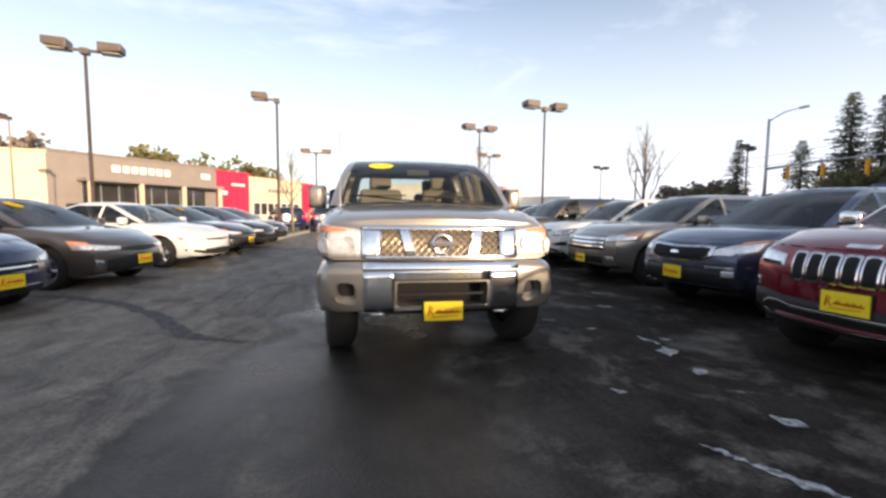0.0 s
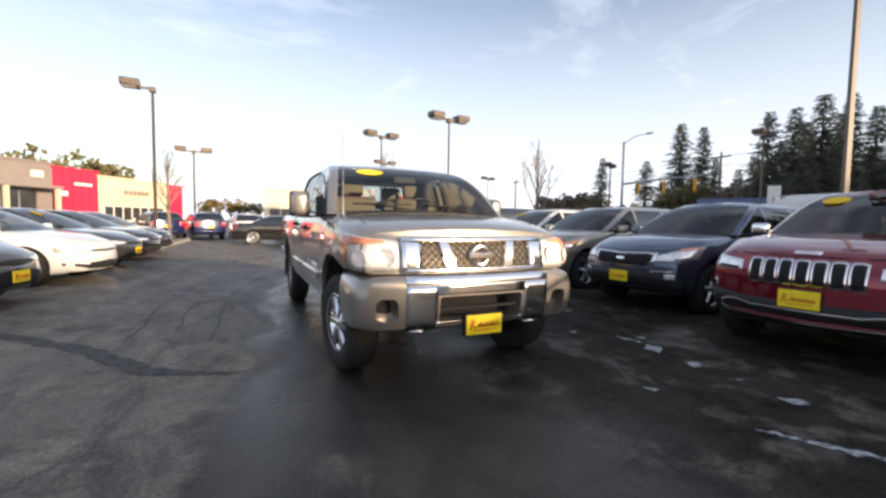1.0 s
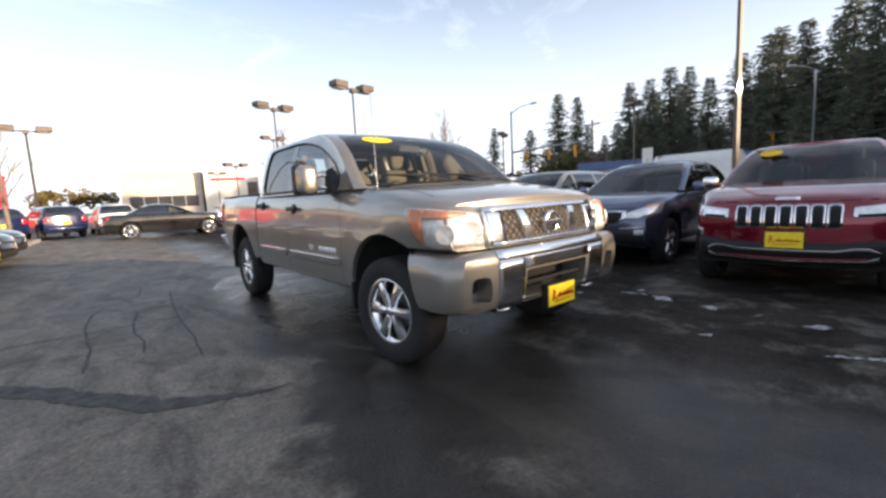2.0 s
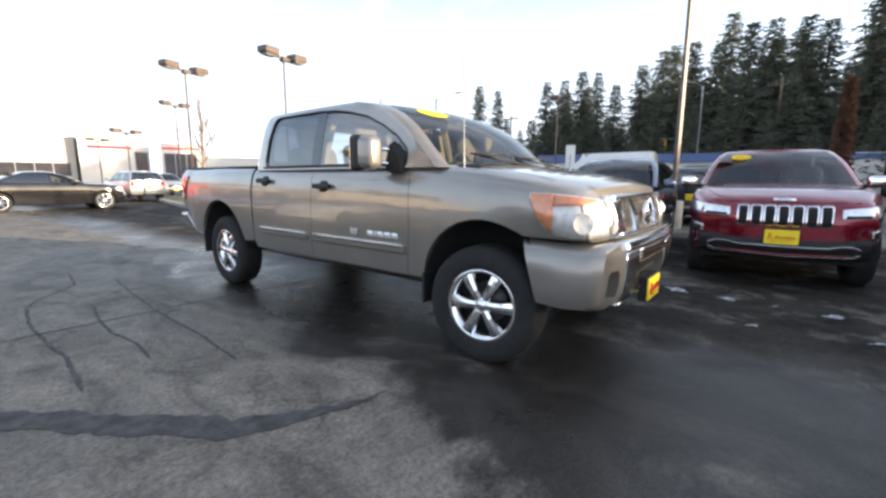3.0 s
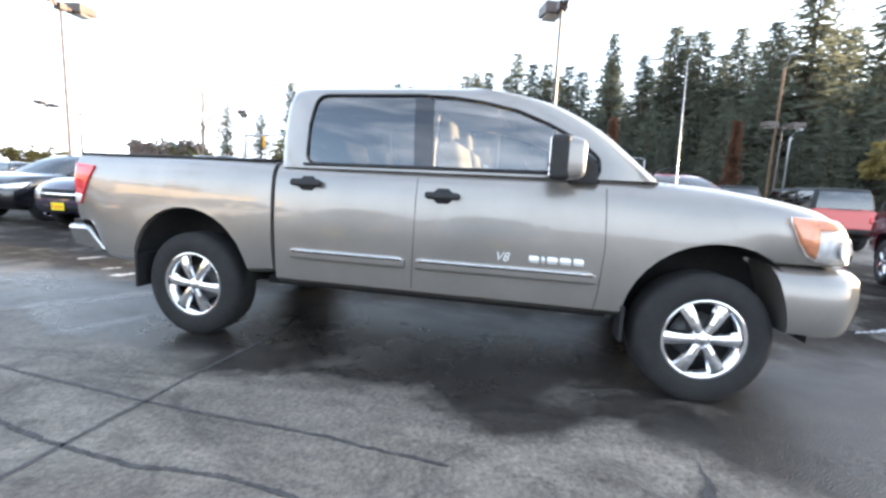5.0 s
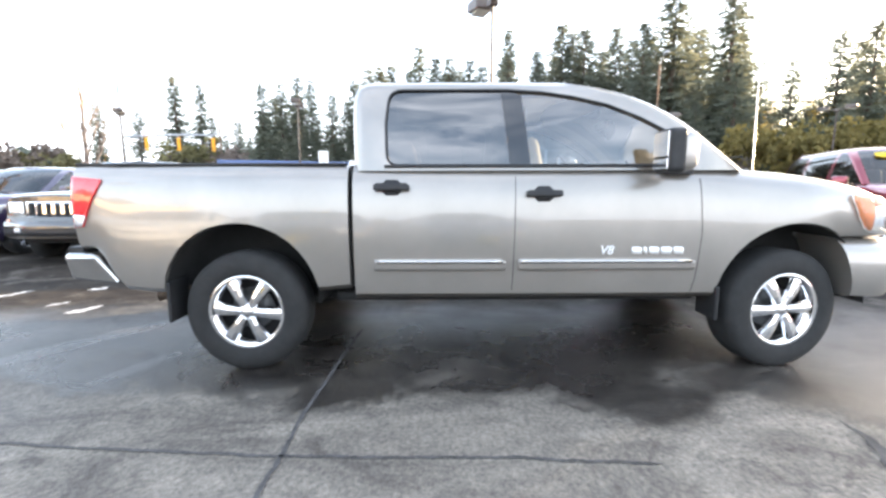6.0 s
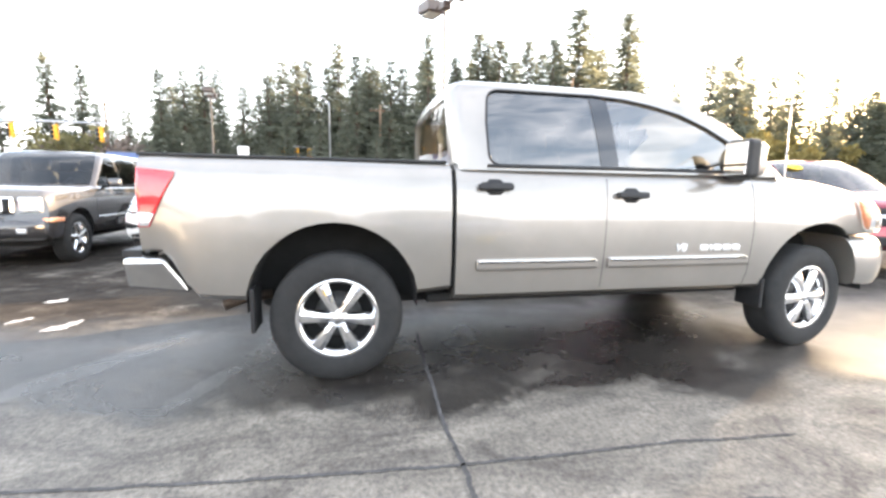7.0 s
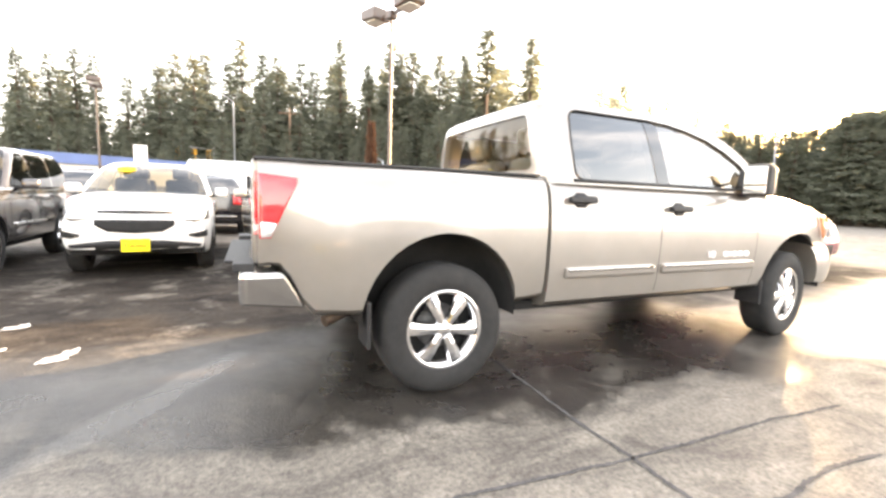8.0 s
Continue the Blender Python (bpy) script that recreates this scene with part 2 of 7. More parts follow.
def lathe(profile, n=40, smooth=True):
    """Turns (radius, x) pairs round the X axis."""
    bm = bmesh.new()
    rings = [[bm.verts.new((x, r * math.cos(2 * math.pi * k / n), r * math.sin(2 * math.pi * k / n))) for k in range(n)] for r, x in profile]
    for a, b in zip(rings, rings[1:]):
        for k in range(n):
            f = bm.faces.new((a[k], a[(k + 1) % n], b[(k + 1) % n], b[k]))
            f.smooth = smooth
    bmesh.ops.recalc_face_normals(bm, faces=bm.faces)
    return bm


def curve_at(tbl, y):
    """Smooth value at y of a table of (y, value)."""
    if y <= tbl[0][0]:
        return tbl[0][1]
    for i in range(len(tbl) - 1):
        (a, va), (b, vb) = tbl[i], tbl[i + 1]
        if y <= b:
            ma = (vb - tbl[i - 1][1]) / (b - tbl[i - 1][0]) if i > 0 else (vb - va) / (b - a)
            mb = (tbl[i + 2][1] - va) / (tbl[i + 2][0] - a) if i + 2 < len(tbl) else (vb - va) / (b - a)
            if i > 0 and (vb - va) * (va - tbl[i - 1][1]) <= 0:
                ma = 0
            if i + 2 < len(tbl) and (vb - va) * (tbl[i + 2][1] - vb) <= 0:
                mb = 0
            h, u = b - a, (y - a) / (b - a)
            return (2 * u**3 - 3 * u**2 + 1) * va + (u**3 - 2 * u**2 + u) * h * ma + (-2 * u**3 + 3 * u**2) * vb + (u**3 - u**2) * h * mb
    return tbl[-1][1]


def smooth01(u):
    u = max(0.0, min(1.0, u))
    return u * u * (3 - 2 * u)


# ---- vehicles: local axes, front towards -Y, front axle at y = 0, ground at z = 0 ----
from mathutils.bvhtree import BVHTree

SECT = [(0, 0), (.80, 0), (.93, .01), (.972, .05), (.988, .15), (.998, .32), (1, .48), (.998, .62), (.990, .75), (.974, .86), (.950, .935), (.915, .975), (.86, .992), (.72, 1.0), (.45, 1.0), (0, 1.0)]
SLOT = {}


def lower_body(S, y0, y1, sect=SECT, capn=11):
    """The painted lower body between two ends: a loft of cross sections, bent at nose and tail. Closed."""
    ys, n = [], max(12, int((y1 - y0) / 0.07))
    for i in range(n + 1):
        u = i / n
        ys.append(y0 + (y1 - y0) * (u + 0.05 * math.sin(2 * math.pi * u) * -1))
    W, verts, faces, m = S["W"], [], [], len(sect)
    rows = []
    for y in ys:
        zt, zb = curve_at(S["top"], y), curve_at(S["bot"], y)
        wf = curve_at(S["wid"], y) * W
        rows.append([(wf * fx, zb + (zt - zb) * fz + (S.get("crown", 0.03) * (1 - fx * fx) if fz > 0.99 else 0)) for fx, fz in sect])
    lf, lr = S.get("leanF", [(0, 0)]), S.get("leanR", [(0, 0)])

    def bent(x, y, z):
        df, dr = y - y0, y1 - y
        q = (abs(x) / W) ** 2.2
        if S.get("bowF"):
            y += (S["bowF"] * q + curve_at(lf, z)) * (1 - smooth01(df / 0.9))
        if S.get("bowR"):
            y -= (S["bowR"] * q + curve_at(lr, z)) * (1 - smooth01(dr / 0.8))
        return (x, y, z)

    idx = {}

    def vert(x, y, z):
        k = (round(x, 5), round(y, 5), round(z, 5))
        if k not in idx:
            idx[k] = len(verts)
            verts.append(bent(x, y, z))
        return idx[k]

    for a in range(len(ys) - 1):
        for s in (1, -1):
            for j in range(m - 1):
                q = [vert(s * rows[a][j][0], ys[a], rows[a][j][1]), vert(s * rows[a][j + 1][0], ys[a], rows[a][j + 1][1]),
                     vert(s * rows[a + 1][j + 1][0], ys[a + 1], rows[a + 1][j + 1][1]), vert(s * rows[a + 1][j][0], ys[a + 1], rows[a + 1][j][1])]
                faces.append(q if s == 1 else q[::-1])
    for y, row in ((ys[0], rows[0]), (ys[-1], rows[-1])):
        for j in range(m - 1):
            for c in range(capn - 1):
                fa, fb = 2 * c / (capn - 1) - 1, 2 * (c + 1) / (capn - 1) - 1
                q = [vert(row[j][0] * fa, y, row[j][1]), vert(row[j][0] * fb, y, row[j][1]), vert(row[j + 1][0] * fb, y, row[j + 1][1]), vert(row[j + 1][0] * fa, y, row[j + 1][1])]
                q = list(dict.fromkeys(q))
                if len(q) > 2:
                    faces.append(q)
    return mesh_of("body", verts, faces)


def carve(me, cutters):
    """Cuts meshes out of a closed mesh and returns the rest."""
    ob = new("tmp", me)
    tmp = []
    for c in cutters:
        cm = bpy.data.meshes.new("tmp")
        c.to_mesh(cm)
        c.free()
        co = new("tmp", cm)
        tmp.append(co)
        md = ob.modifiers.new("cut", "BOOLEAN")
        md.operation, md.object, md.solver = "DIFFERENCE", co, "EXACT"
    out = bpy.data.meshes.new_from_object(ob.evaluated_get(bpy.context.evaluated_depsgraph_get()))
    for o in (ob, *tmp):
        d = o.data
        bpy.data.objects.remove(o)
        bpy.data.meshes.remove(d)
    bm = bmesh.new()
    bm.from_mesh(out)
    for e in bm.edges:
        e.smooth = not (len(e.link_faces) == 2 and e.calc_face_angle(0) > radians(38))
    for f in bm.faces:
        f.smooth = True
    bm.to_mesh(out)
    bm.free()
    out.materials.clear()
    return out


def arch_liner(y, z, r, x0, x1, n=20):
    """The dark inside of a wheel arch: a half barrel with its inner wall."""
    vs, fs = [], []
    for k in range(n + 1):
        a = math.pi * (-.02 + 1.04 * k / n)
        c, s_ = y + r * math.cos(a), z + r * math.sin(a)
        vs += [(x1, c, s_), (x0, c, s_), (x0, y, z)]
    for k in range(n):
        fs += [[3 * k, 3 * k + 1, 3 * k + 4, 3 * k + 3], [3 * k + 1, 3 * k + 2, 3 * k + 4]]
    return mesh_of("liner", vs, fs)


def arch_cut(y, z, r, x0, x1, flat=0.0, n=36):
    bm = bmesh.new()
    ends = []
    for x in (x0, x1):
        ring = []
        for k in range(n):
            a = 2 * math.pi * k / n
            ring.append(bm.verts.new((x, y + r * math.cos(a), z + (r - flat * (math.sin(a) > 0)) * math.sin(a))))
        ends.append(ring)
    for k in range(n):
        bm.faces.new((ends[0][k], ends[0][(k + 1) % n], ends[1][(k + 1) % n], ends[1][k]))
    bm.faces.new(ends[0][::-1])
    bm.faces.new(ends[1])
    bmesh.ops.recalc_face_normals(bm, faces=bm.faces)
    return bm


def bvh_of(me):
    bm = bmesh.new()
    bm.from_mesh(me)
    t = BVHTree.FromBMesh(bm)
    bm.free()
    return t


def patch(tree, face, stations, off=0.004, thick=0.015, nu=4, nv=4, mirror=False):
    """A plate that lies on a body's skin. face 'front'/'rear': stations (x, z0, z1); 'side': (y, z0, z1) on +X, mirror puts it on -X."""
    us = []
    for a, b in zip(stations, stations[1:]):
        for k in range(nu):
            u = k / nu
            us.append([a[i] + (b[i] - a[i]) * u for i in range(3)])
    us.append(list(stations[-1]))
    top, base = [], []
    last = None
    for s, z0, z1 in us:
        for k in range(nv + 1):
            z = z0 + (z1 - z0) * k / nv
            if face == "front":
                h = tree.ray_cast(Vector((s, -6, z)), Vector((0, 1, 0)))
            elif face == "rear":
                h = tree.ray_cast(Vector((s, 12, z)), Vector((0, -1, 0)))
            elif face == "top":
                h = tree.ray_cast(Vector((s, z, 6)), Vector((0, 0, -1)))
            else:
                h = tree.ray_cast(Vector((4, s, z)), Vector((-1, 0, 0)))
            if h[0] is None:
                p, nrm = (last or (Vector((s, 0, z)), Vector((0, -1, 0))))
                p = Vector((s, p.y, z)) if face in ("front", "rear") else Vector((p.x, s, z))
            else:
                p, nrm = h[0], h[1]
                ax = {"front": Vector((0, -1, 0)), "rear": Vector((0, 1, 0)), "side": Vector((1, 0, 0)), "top": Vector((0, 0, 1))}[face]
                if nrm.dot(ax) < 0:
                    nrm = -nrm
                nrm = (nrm + ax * 0.6).normalized()
                last = (p, nrm)
            top.append(p + nrm * off)
            base.append(p - nrm * thick)
    nU, nV = len(us), nv + 1
    faces = []
    n = len(top)
    for a in range(nU - 1):
        for b in range(nV - 1):
            faces.append([a * nV + b, (a + 1) * nV + b, (a + 1) * nV + b + 1, a * nV + b + 1])
    ring = [b for b in range(nV)] + [a * nV + nV - 1 for a in range(1, nU)] + [(nU - 1) * nV + b for b in range(nV - 2, -1, -1)] + [a * nV for a in range(nU - 2, 0, -1)]
    for i, r in enumerate(ring):
        q = ring[(i + 1) % len(ring)]
        faces.append([r, q, n + q, n + r])
    verts = top + base
    if mirror:
        verts = [Vector((-v.x, v.y, v.z)) for v in verts]
    me = mesh_of("patch", verts, faces, False)
    for p in me.polygons:
        p.use_smooth = p.index < (nU - 1) * (nV - 1)
    return me


def greenhouse(G):
    """Cabin above the beltline by levels: returns meshes of pillars and roof, and of each pane."""
    zb, zr = G["zb"], G["zr"]
    zs = [zb, zb + 0.022] + [zb + 0.022 + (G["zw"] - zb - 0.022) * k / 6 for k in range(1, 7)] + [(G["zw"] + zr) / 2, zr]
    top_lv = len(zs) - 1
    dw = G.get("dw", 0.10)
    ym = (curve_at(G["F"], zb) + curve_at(G["R"], zb)) / 2
    hl = (curve_at(G["R"], zb) - curve_at(G["F"], zb)) / 2
    keys, grid = None, []
    for z in zs:
        yf, yr = curve_at(G["F"], z), curve_at(G["R"], z)
        w = curve_at(G["w"], z)
        bf, br = G.get("bowF", 0.14), G.get("bowR", 0.05)
        pts, ks = [], []
        xg = w - 0.075
        for k in range(6):
            x = xg * k / 5
            pts.append((x, yf + bf * (x / w) ** 2))
            ks.append("ws" if k < 5 else "A")
        pts.append((w - 0.028, yf + bf + 0.012)), ks.append("A")
        pts.append((w - 0.006, yf + bf + 0.045)), ks.append("A")
        ya, yd = yf + bf + G.get("aw", 0.09), yr - br - dw
        edges = []
        for i, (a, b, nm) in enumerate(G["wins"]):
            a = ya if a is None else a
            b = yd if b is None else b
            a = min(max(a, ya + 0.002 * i), yd - 0.02)
            b = min(max(b, a + 0.004), yd - 0.004 * (len(G["wins"]) - 1 - i))
            edges.append((a, b, nm))
        for i, (a, b, nm) in enumerate(edges):
            for k in range(6):
                y = a + (b - a) * k / 5
                x = w * (1 - G.get("taper", 0.045) * abs((y - ym) / hl) ** 3)
                pts.append((x, y)), ks.append(nm if k < 5 else "P")
        pts.append((w * 0.958, yr - br - 0.045)), ks.append("D")
        pts.append((w * 0.925, yr - br * 0.9 - 0.012)), ks.append("D")
        xr = w - 0.10
        for k in range(5, -1, -1):
            x = xr * k / 5
            pts.append((x, yr - br * (x / w) ** 2)), ks.append("rw")
        grid.append([(x, y, z) for x, y in pts])
        keys = ks
    n = len(grid[0])
    cats = {}

    def add(nm, q):
        cats.setdefault(nm, []).append(q)

    for lv in range(top_lv):
        for i in range(n - 1):
            k = keys[i]
            for s in (1, -1):
                q = [(s * x, y, z) for x, y, z in (grid[lv][i], grid[lv][i + 1], grid[lv + 1][i + 1], grid[lv + 1][i])]
                if k == "ws" and lv < top_lv - 1:
                    add("windshield", q)
                elif k == "rw" and 1 <= lv < top_lv - 2 and G.get("rear_glass", True):
                    add("rear_window", q)
                elif k not in ("ws", "rw", "A", "P", "D") and 1 <= lv < top_lv - 2:
                    add(("side", k, s), q)
                elif lv == 0 and k not in ("A", "D", "rw", "ws"):
                    add(("trim", s), q)
                else:
                    add("frame", q)
    tl = grid[top_lv]
    yf, yr = tl[0][1], tl[-1][1]
    K = 10
    for i in range(n - 1):
        for c in range(K):
            q = []
            for (x, y, z), cc in ((tl[i], c), (tl[i], c + 1), (tl[i + 1], c + 1), (tl[i + 1], c)):
                f = 2 * cc / K - 1
                ln = max(0.0, 1 - abs((y - (yf + yr) / 2) / ((yr - yf) / 2)) ** 2.5)
                q.append((x * f, y, z + G.get("crown", 0.05) * ((1 - f * f) ** 0.7) * (0.25 + 0.75 * ln)))
            add("frame", q)
    out = {}
    for nm, quads in cats.items():
        vs, fs = [], []
        for q in quads:
            fs.append(list(range(len(vs), len(vs) + 4)))
            vs += q
        out[nm] = mesh_of("pane", vs, fs)
    return out


def wheel_meshes(r, rim, width, spokes, style="plain"):
    """Tyre, rim and brake disc, outer face towards +X."""
    key = ("wheel", r, rim, width, spokes, style)
    if key in SLOT:
        return SLOT[key]
    h = width / 2
    prof = [(rim - .01, h * .80), (rim + .015, h * .93), (rim + (r - rim) * .35, h), (rim + (r - rim) * .7, h * .97), (r - .025, h * .88), (r - .006, h * .74), (r, h * .5), (r, 0),
            (r, -h * .5), (r - .01, -h * .78), (rim + (r - rim) * .5, -h), (rim - .01, -h * .8)]
    tyre = lathe(prof, 56)
    rp = lathe([(rim - .012, h * .82), (rim + .008, h * .90), (rim + .012, h * .80), (rim - .004, h * .70), (rim - .022, h * .62), (rim - .03, h * .1), (rim - .03, -h * .6)], 44)
    bms = [rp]
    hub = lathe([(0.0, h * .80), (rim * .17, h * .79), (rim * .235, h * .74), (rim * .27, h * .60), (rim * .27, h * .30)], 28)
    bms.append(hub)
    for k in range(spokes):
        a0 = 2 * math.pi * k / spokes
        bm = bmesh.new()
        rings = []
        wide = (math.pi * rim / spokes) * (0.37 if style == "broad" else 0.40)
        for u in (0.0, 0.3, 0.6, 0.85, 1.0):
            rr = rim * .20 + (rim * .985 - rim * .20) * u
            wd = wide * (0.62 + 0.50 * u if style == "broad" else 0.62 + 0.2 * (u - .5) ** 2 * 4)
            top = h * (.78 + 0.06 * math.sin(u * math.pi) - 0.06 * u)
            ring = []
            for q, dz in ((-wd, -.022), (-wd * .78, 0), (-wd * .2, .006 if style == "broad" else .012), (wd * .2, .006 if style == "broad" else .012), (wd * .78, 0), (wd, -.022), (wd * .7, -.05), (-wd * .7, -.05)):
                ring.append(bm.verts.new((top + dz, q, rr)))
            rings.append(ring)
        for A, B in zip(rings, rings[1:]):
            for i in range(8):
                bm.faces.new((A[i], A[(i + 1) % 8], B[(i + 1) % 8], B[i]))
        bm.faces.new(rings[0]), bm.faces.new(rings[-1][::-1])
        bmesh.ops.recalc_face_normals(bm, faces=bm.faces)
        bmesh.ops.rotate(bm, verts=bm.verts, cent=(0, 0, 0), matrix=Matrix.Rotation(a0, 3, "X"))
        bms.append(bm)
    cap = lathe([(0.0, h * .86), (rim * .12, h * .85), (rim * .15, h * .78)], 20)
    bms.append(cap)
    for k in range(6):
        a = 2 * math.pi * (k + .5) / 6
        b = lathe([(0.0, h * .82), (.010, h * .82), (.012, h * .74)], 8)
        bmesh.ops.translate(b, verts=b.verts, vec=(0, rim * .21 * math.cos(a), rim * .21 * math.sin(a)))
        bms.append(b)
    rimb = join_bm(*bms)
    disc = lathe([(0.0, -h * .02), (rim * .60, -h * .02), (rim * .60, -h * .12), (0, -h * .12)], 32)
    liner = lathe([(0.0, -h * .3), (rim * .96, -h * .3)], 32)
    res = []
    for nm, b in (("tyre", tyre), ("rim", rimb), ("disc", disc), ("liner", liner)):
        bmesh.ops.recalc_face_normals(b, faces=b.faces)
        me = bpy.data.meshes.new(nm)
        b.to_mesh(me)
        b.free()
        res.append(me)
    SLOT[key] = res
    return res


def put_wheels(root, S, material, rim_label):
    tyre, rim, disc, liner = wheel_meshes(S["r"], S["rim"], S["tw"], S.get("spokes", 5), S.get("style", "plain"))
    for y in (0, S["wb"]):
        for s in (1, -1):
            o = part("wheel", tyre, M_TYRE, root, "black rubber tyre on its wheel")
            o.matrix_basis = pose(s * (S["W"] - S.get("tuck", 0.03) - S["tw"] / 2), y, S["r"] - 0.012, 17 * y + 8, 0, 0 if s > 0 else 180)
            part("rim", rim, material, o, rim_label)
            part("brake_disc", disc, M_DISC, o)
            part("hub_liner", liner, M_DARK, o)


def seat_mesh(w=0.5):
    key = ("seat", w)
    if key not in SLOT:
        a = box_bm(-w / 2, w / 2, -0.08, 0.10, -0.25, 0.28, 0.06, 3)
        b = box_bm(-0.14, 0.14, -0.03, 0.08, 0.30, 0.50, 0.045, 3)
        c = tube_bm([(-.06, .03, .25), (-.06, .03, .34)], .008, 6)
        d = tube_bm([(.06, .03, .25), (.06, .03, .34)], .008, 6)
        bm = join_bm(a, b, c, d)
        for f in bm.faces:
            f.smooth = True
        me = bpy.data.meshes.new("seat")
        bm.to_mesh(me)
        bm.free()
        SLOT[key] = me
    return SLOT[key]


def steering_mesh():
    if "steer" not in SLOT:
        bm = lathe([(.185 + .014 * math.cos(a), .014 * math.sin(a)) for a in [2 * math.pi * k / 8 for k in range(9)]], 26)
        hub = join_bm(bm, box_bm(-.01, .01, -.17, .17, -.02, .02, .006), box_bm(-.01, .01, -.02, .02, -.17, .0, .006), lathe([(0, .03), (.06, .025), (.07, -.02)], 14))
        me = bpy.data.meshes.new("steer")
        hub.to_mesh(me)
        hub.free()
        SLOT["steer"] = me
    return SLOT["steer"]


def vehicle(name, S, m, label, category, material, group="", trimmat=None, seats=None):
    """A road vehicle from its sizes, with wheels, glass, lamps, plates and cabin as parts."""
    root = thing(name, m, label, category, group)
    key = S["key"]
    if key not in SLOT:
        y0, y1 = -S["fo"], S["wb"] + S["ro"]
        raw = lower_body(S, y0, y1)
        cuts = []
        for y in (0, S["wb"]):
            for s in (1, -1):
                cuts.append(arch_cut(y, S["r"] + .02, S["ra"], s * (S["W"] - .36), s * (S["W"] + .3)))
        full = bvh_of(raw)
        body = carve(raw, cuts)
        SLOT[key] = (body, full, greenhouse(S["G"]))
    body, full, gh = SLOT[key]
    bo = part("body", body, material, root)
    part("cabin_frame", gh["frame"], S.get("roofmat") or material, root)
    for y in (0, S["wb"]):
        for s in (1, -1):
            part("wheel_liner", arch_liner(y, S["r"] + .02, S["ra"] - .006, s * (S["W"] - .35), s * (S["W"] - .05)), M_DARK, root)
    for nm in gh:
        if nm == "windshield":
            part("windshield", gh[nm], M_GLASS, root)
        elif nm == "rear_window":
            part("rear_window", gh[nm], S.get("rearglass", M_TINT), root)
        elif nm[0] == "trim":
            part("window_trim", gh[nm], trimmat or M_PLASTIC, root)
        elif nm[0] == "side":
            part("side_window", gh[nm], M_TINT if nm[1] in S.get("tinted", "bcd") else M_GLASS, root)
    G = S["G"]
    yf, yr, wz = curve_at(G["F"], G["zb"]), curve_at(G["R"], G["zb"]), curve_at(G["w"], G["zb"])
    part("dashboard", box_bm(-wz + .08, wz - .08, yf + .12, yf + .75, G["zb"] - .10, G["zb"] + .015, .03), M_CABIN, root)
    part("cabin_floor", box_bm(-wz + .05, wz - .05, yf + .3, yr - .12, G["zb"] + .002, G["zb"] + .012), M_CABIN, root)
    for y in S["seats"]:
        for s in (1, -1):
            o = part("seat", seat_mesh(), seats or M_CABIN, root)
            o.matrix_basis = pose(s * .37, y, G["zb"] + .02 - S.get("seatdrop", 0.05), -12, 0, 0)
    o = part("steering_wheel", steering_mesh(), M_PLASTIC, root)
    o.matrix_basis = pose(.37, S["seats"][0] - .42, G["zb"] - .02, 0, 20, 90)
    put_wheels(root, S, S.get("rimmat", M_ALLOY), S.get("rimlabel", "silver alloy rim"))
    part("underbody", box_bm(-S["W"] * .8, S["W"] * .8, -S["fo"] + .25, S["wb"] + S["ro"] - .25, S["zlow"] - .03, S["zlow"] + .12), M_DARK, root)
    for nm, face, st, mt, off, lab in S.get("patches", ()):
        if face in ("side", "front2", "rear2"):
            f = {"side": "side", "front2": "front", "rear2": "rear"}[face]
            for mir in (False, True):
                part(nm, patch(full, f, st, off, mirror=mir), mt or material, root, lab)
        else:
            part(nm, patch(full, face, st, off), mt or material, root, lab)
    # door seams, handles
    for ys in S.get("seams", ()):
        for mir in (False, True):
            part("door_seam", patch(full, "side", [(ys - .004, S["zlow"] + .06, G["zb"] - .01), (ys + .004, S["zlow"] + .06, G["zb"] - .01)], .0012, .004, 1, 10, mir), M_DARK, root)
    for yh in S.get("handles", ()):
        for mir in (False, True):
            part("door_handle", patch(full, "side", [(yh - .10, G["zb"] - .135, G["zb"] - .12), (yh - .08, G["zb"] - .145, G["zb"] - .11), (yh + .08, G["zb"] - .145, G["zb"] - .11), (yh + .10, G["zb"] - .135, G["zb"] - .12)], .028, .01, 2, 3, mir), S.get("handlemat") or material, root)
    mz, my = G["zb"] + .05, yf + G.get("bowF", .14) + .30
    for s in (1, -1):
        b = box_bm(-.10, .10, -.06, .06, -.075, .075, .04, 3)
        for f in b.faces:
            f.smooth = True
        o = part("door_mirror", b, S.get("mirrormat") or material, root)
        o.matrix_basis = pose(s * (S["W"] + .10), my, mz, 0, 0, 0)
        part("mirror_glass", box_bm(-.085, .085, .061, .064, -.06, .06), M_CHROME, o)
        part("mirror_arm", tube_bm([(-s * .20, 0, -.07), (-s * .02, 0, -.045)], [.03, .025], 8), M_PLASTIC, o)
    # dealer's plate with illegible print, on the nose or the tail
    for face, zc in (("front", S.get("plateF")), ("rear", S.get("plateR"))):
        if zc:
            h = full.ray_cast(Vector((0, -6 if face == "front" else 12, zc)), Vector((0, 1 if face == "front" else -1, 0)))
            y, sg = h[0].y, -1 if face == "front" else 1
            pl = part("dealer_plate", box_bm(-.155, .155, min(y + sg * .012, y + sg * .028), max(y + sg * .012, y + sg * .028), zc - .08, zc + .08, .004), M_YELLOW, root, "yellow dealer plate with red print")
            part("plate_frame", box_bm(-.165, .165, min(y - sg * .03, y + sg * .014), max(y - sg * .03, y + sg * .014), zc - .09, zc + .09, .004), M_PLASTIC, root)
            b = script(y + sg * .030, zc, .22)
            part("print", b, M_INK, pl)
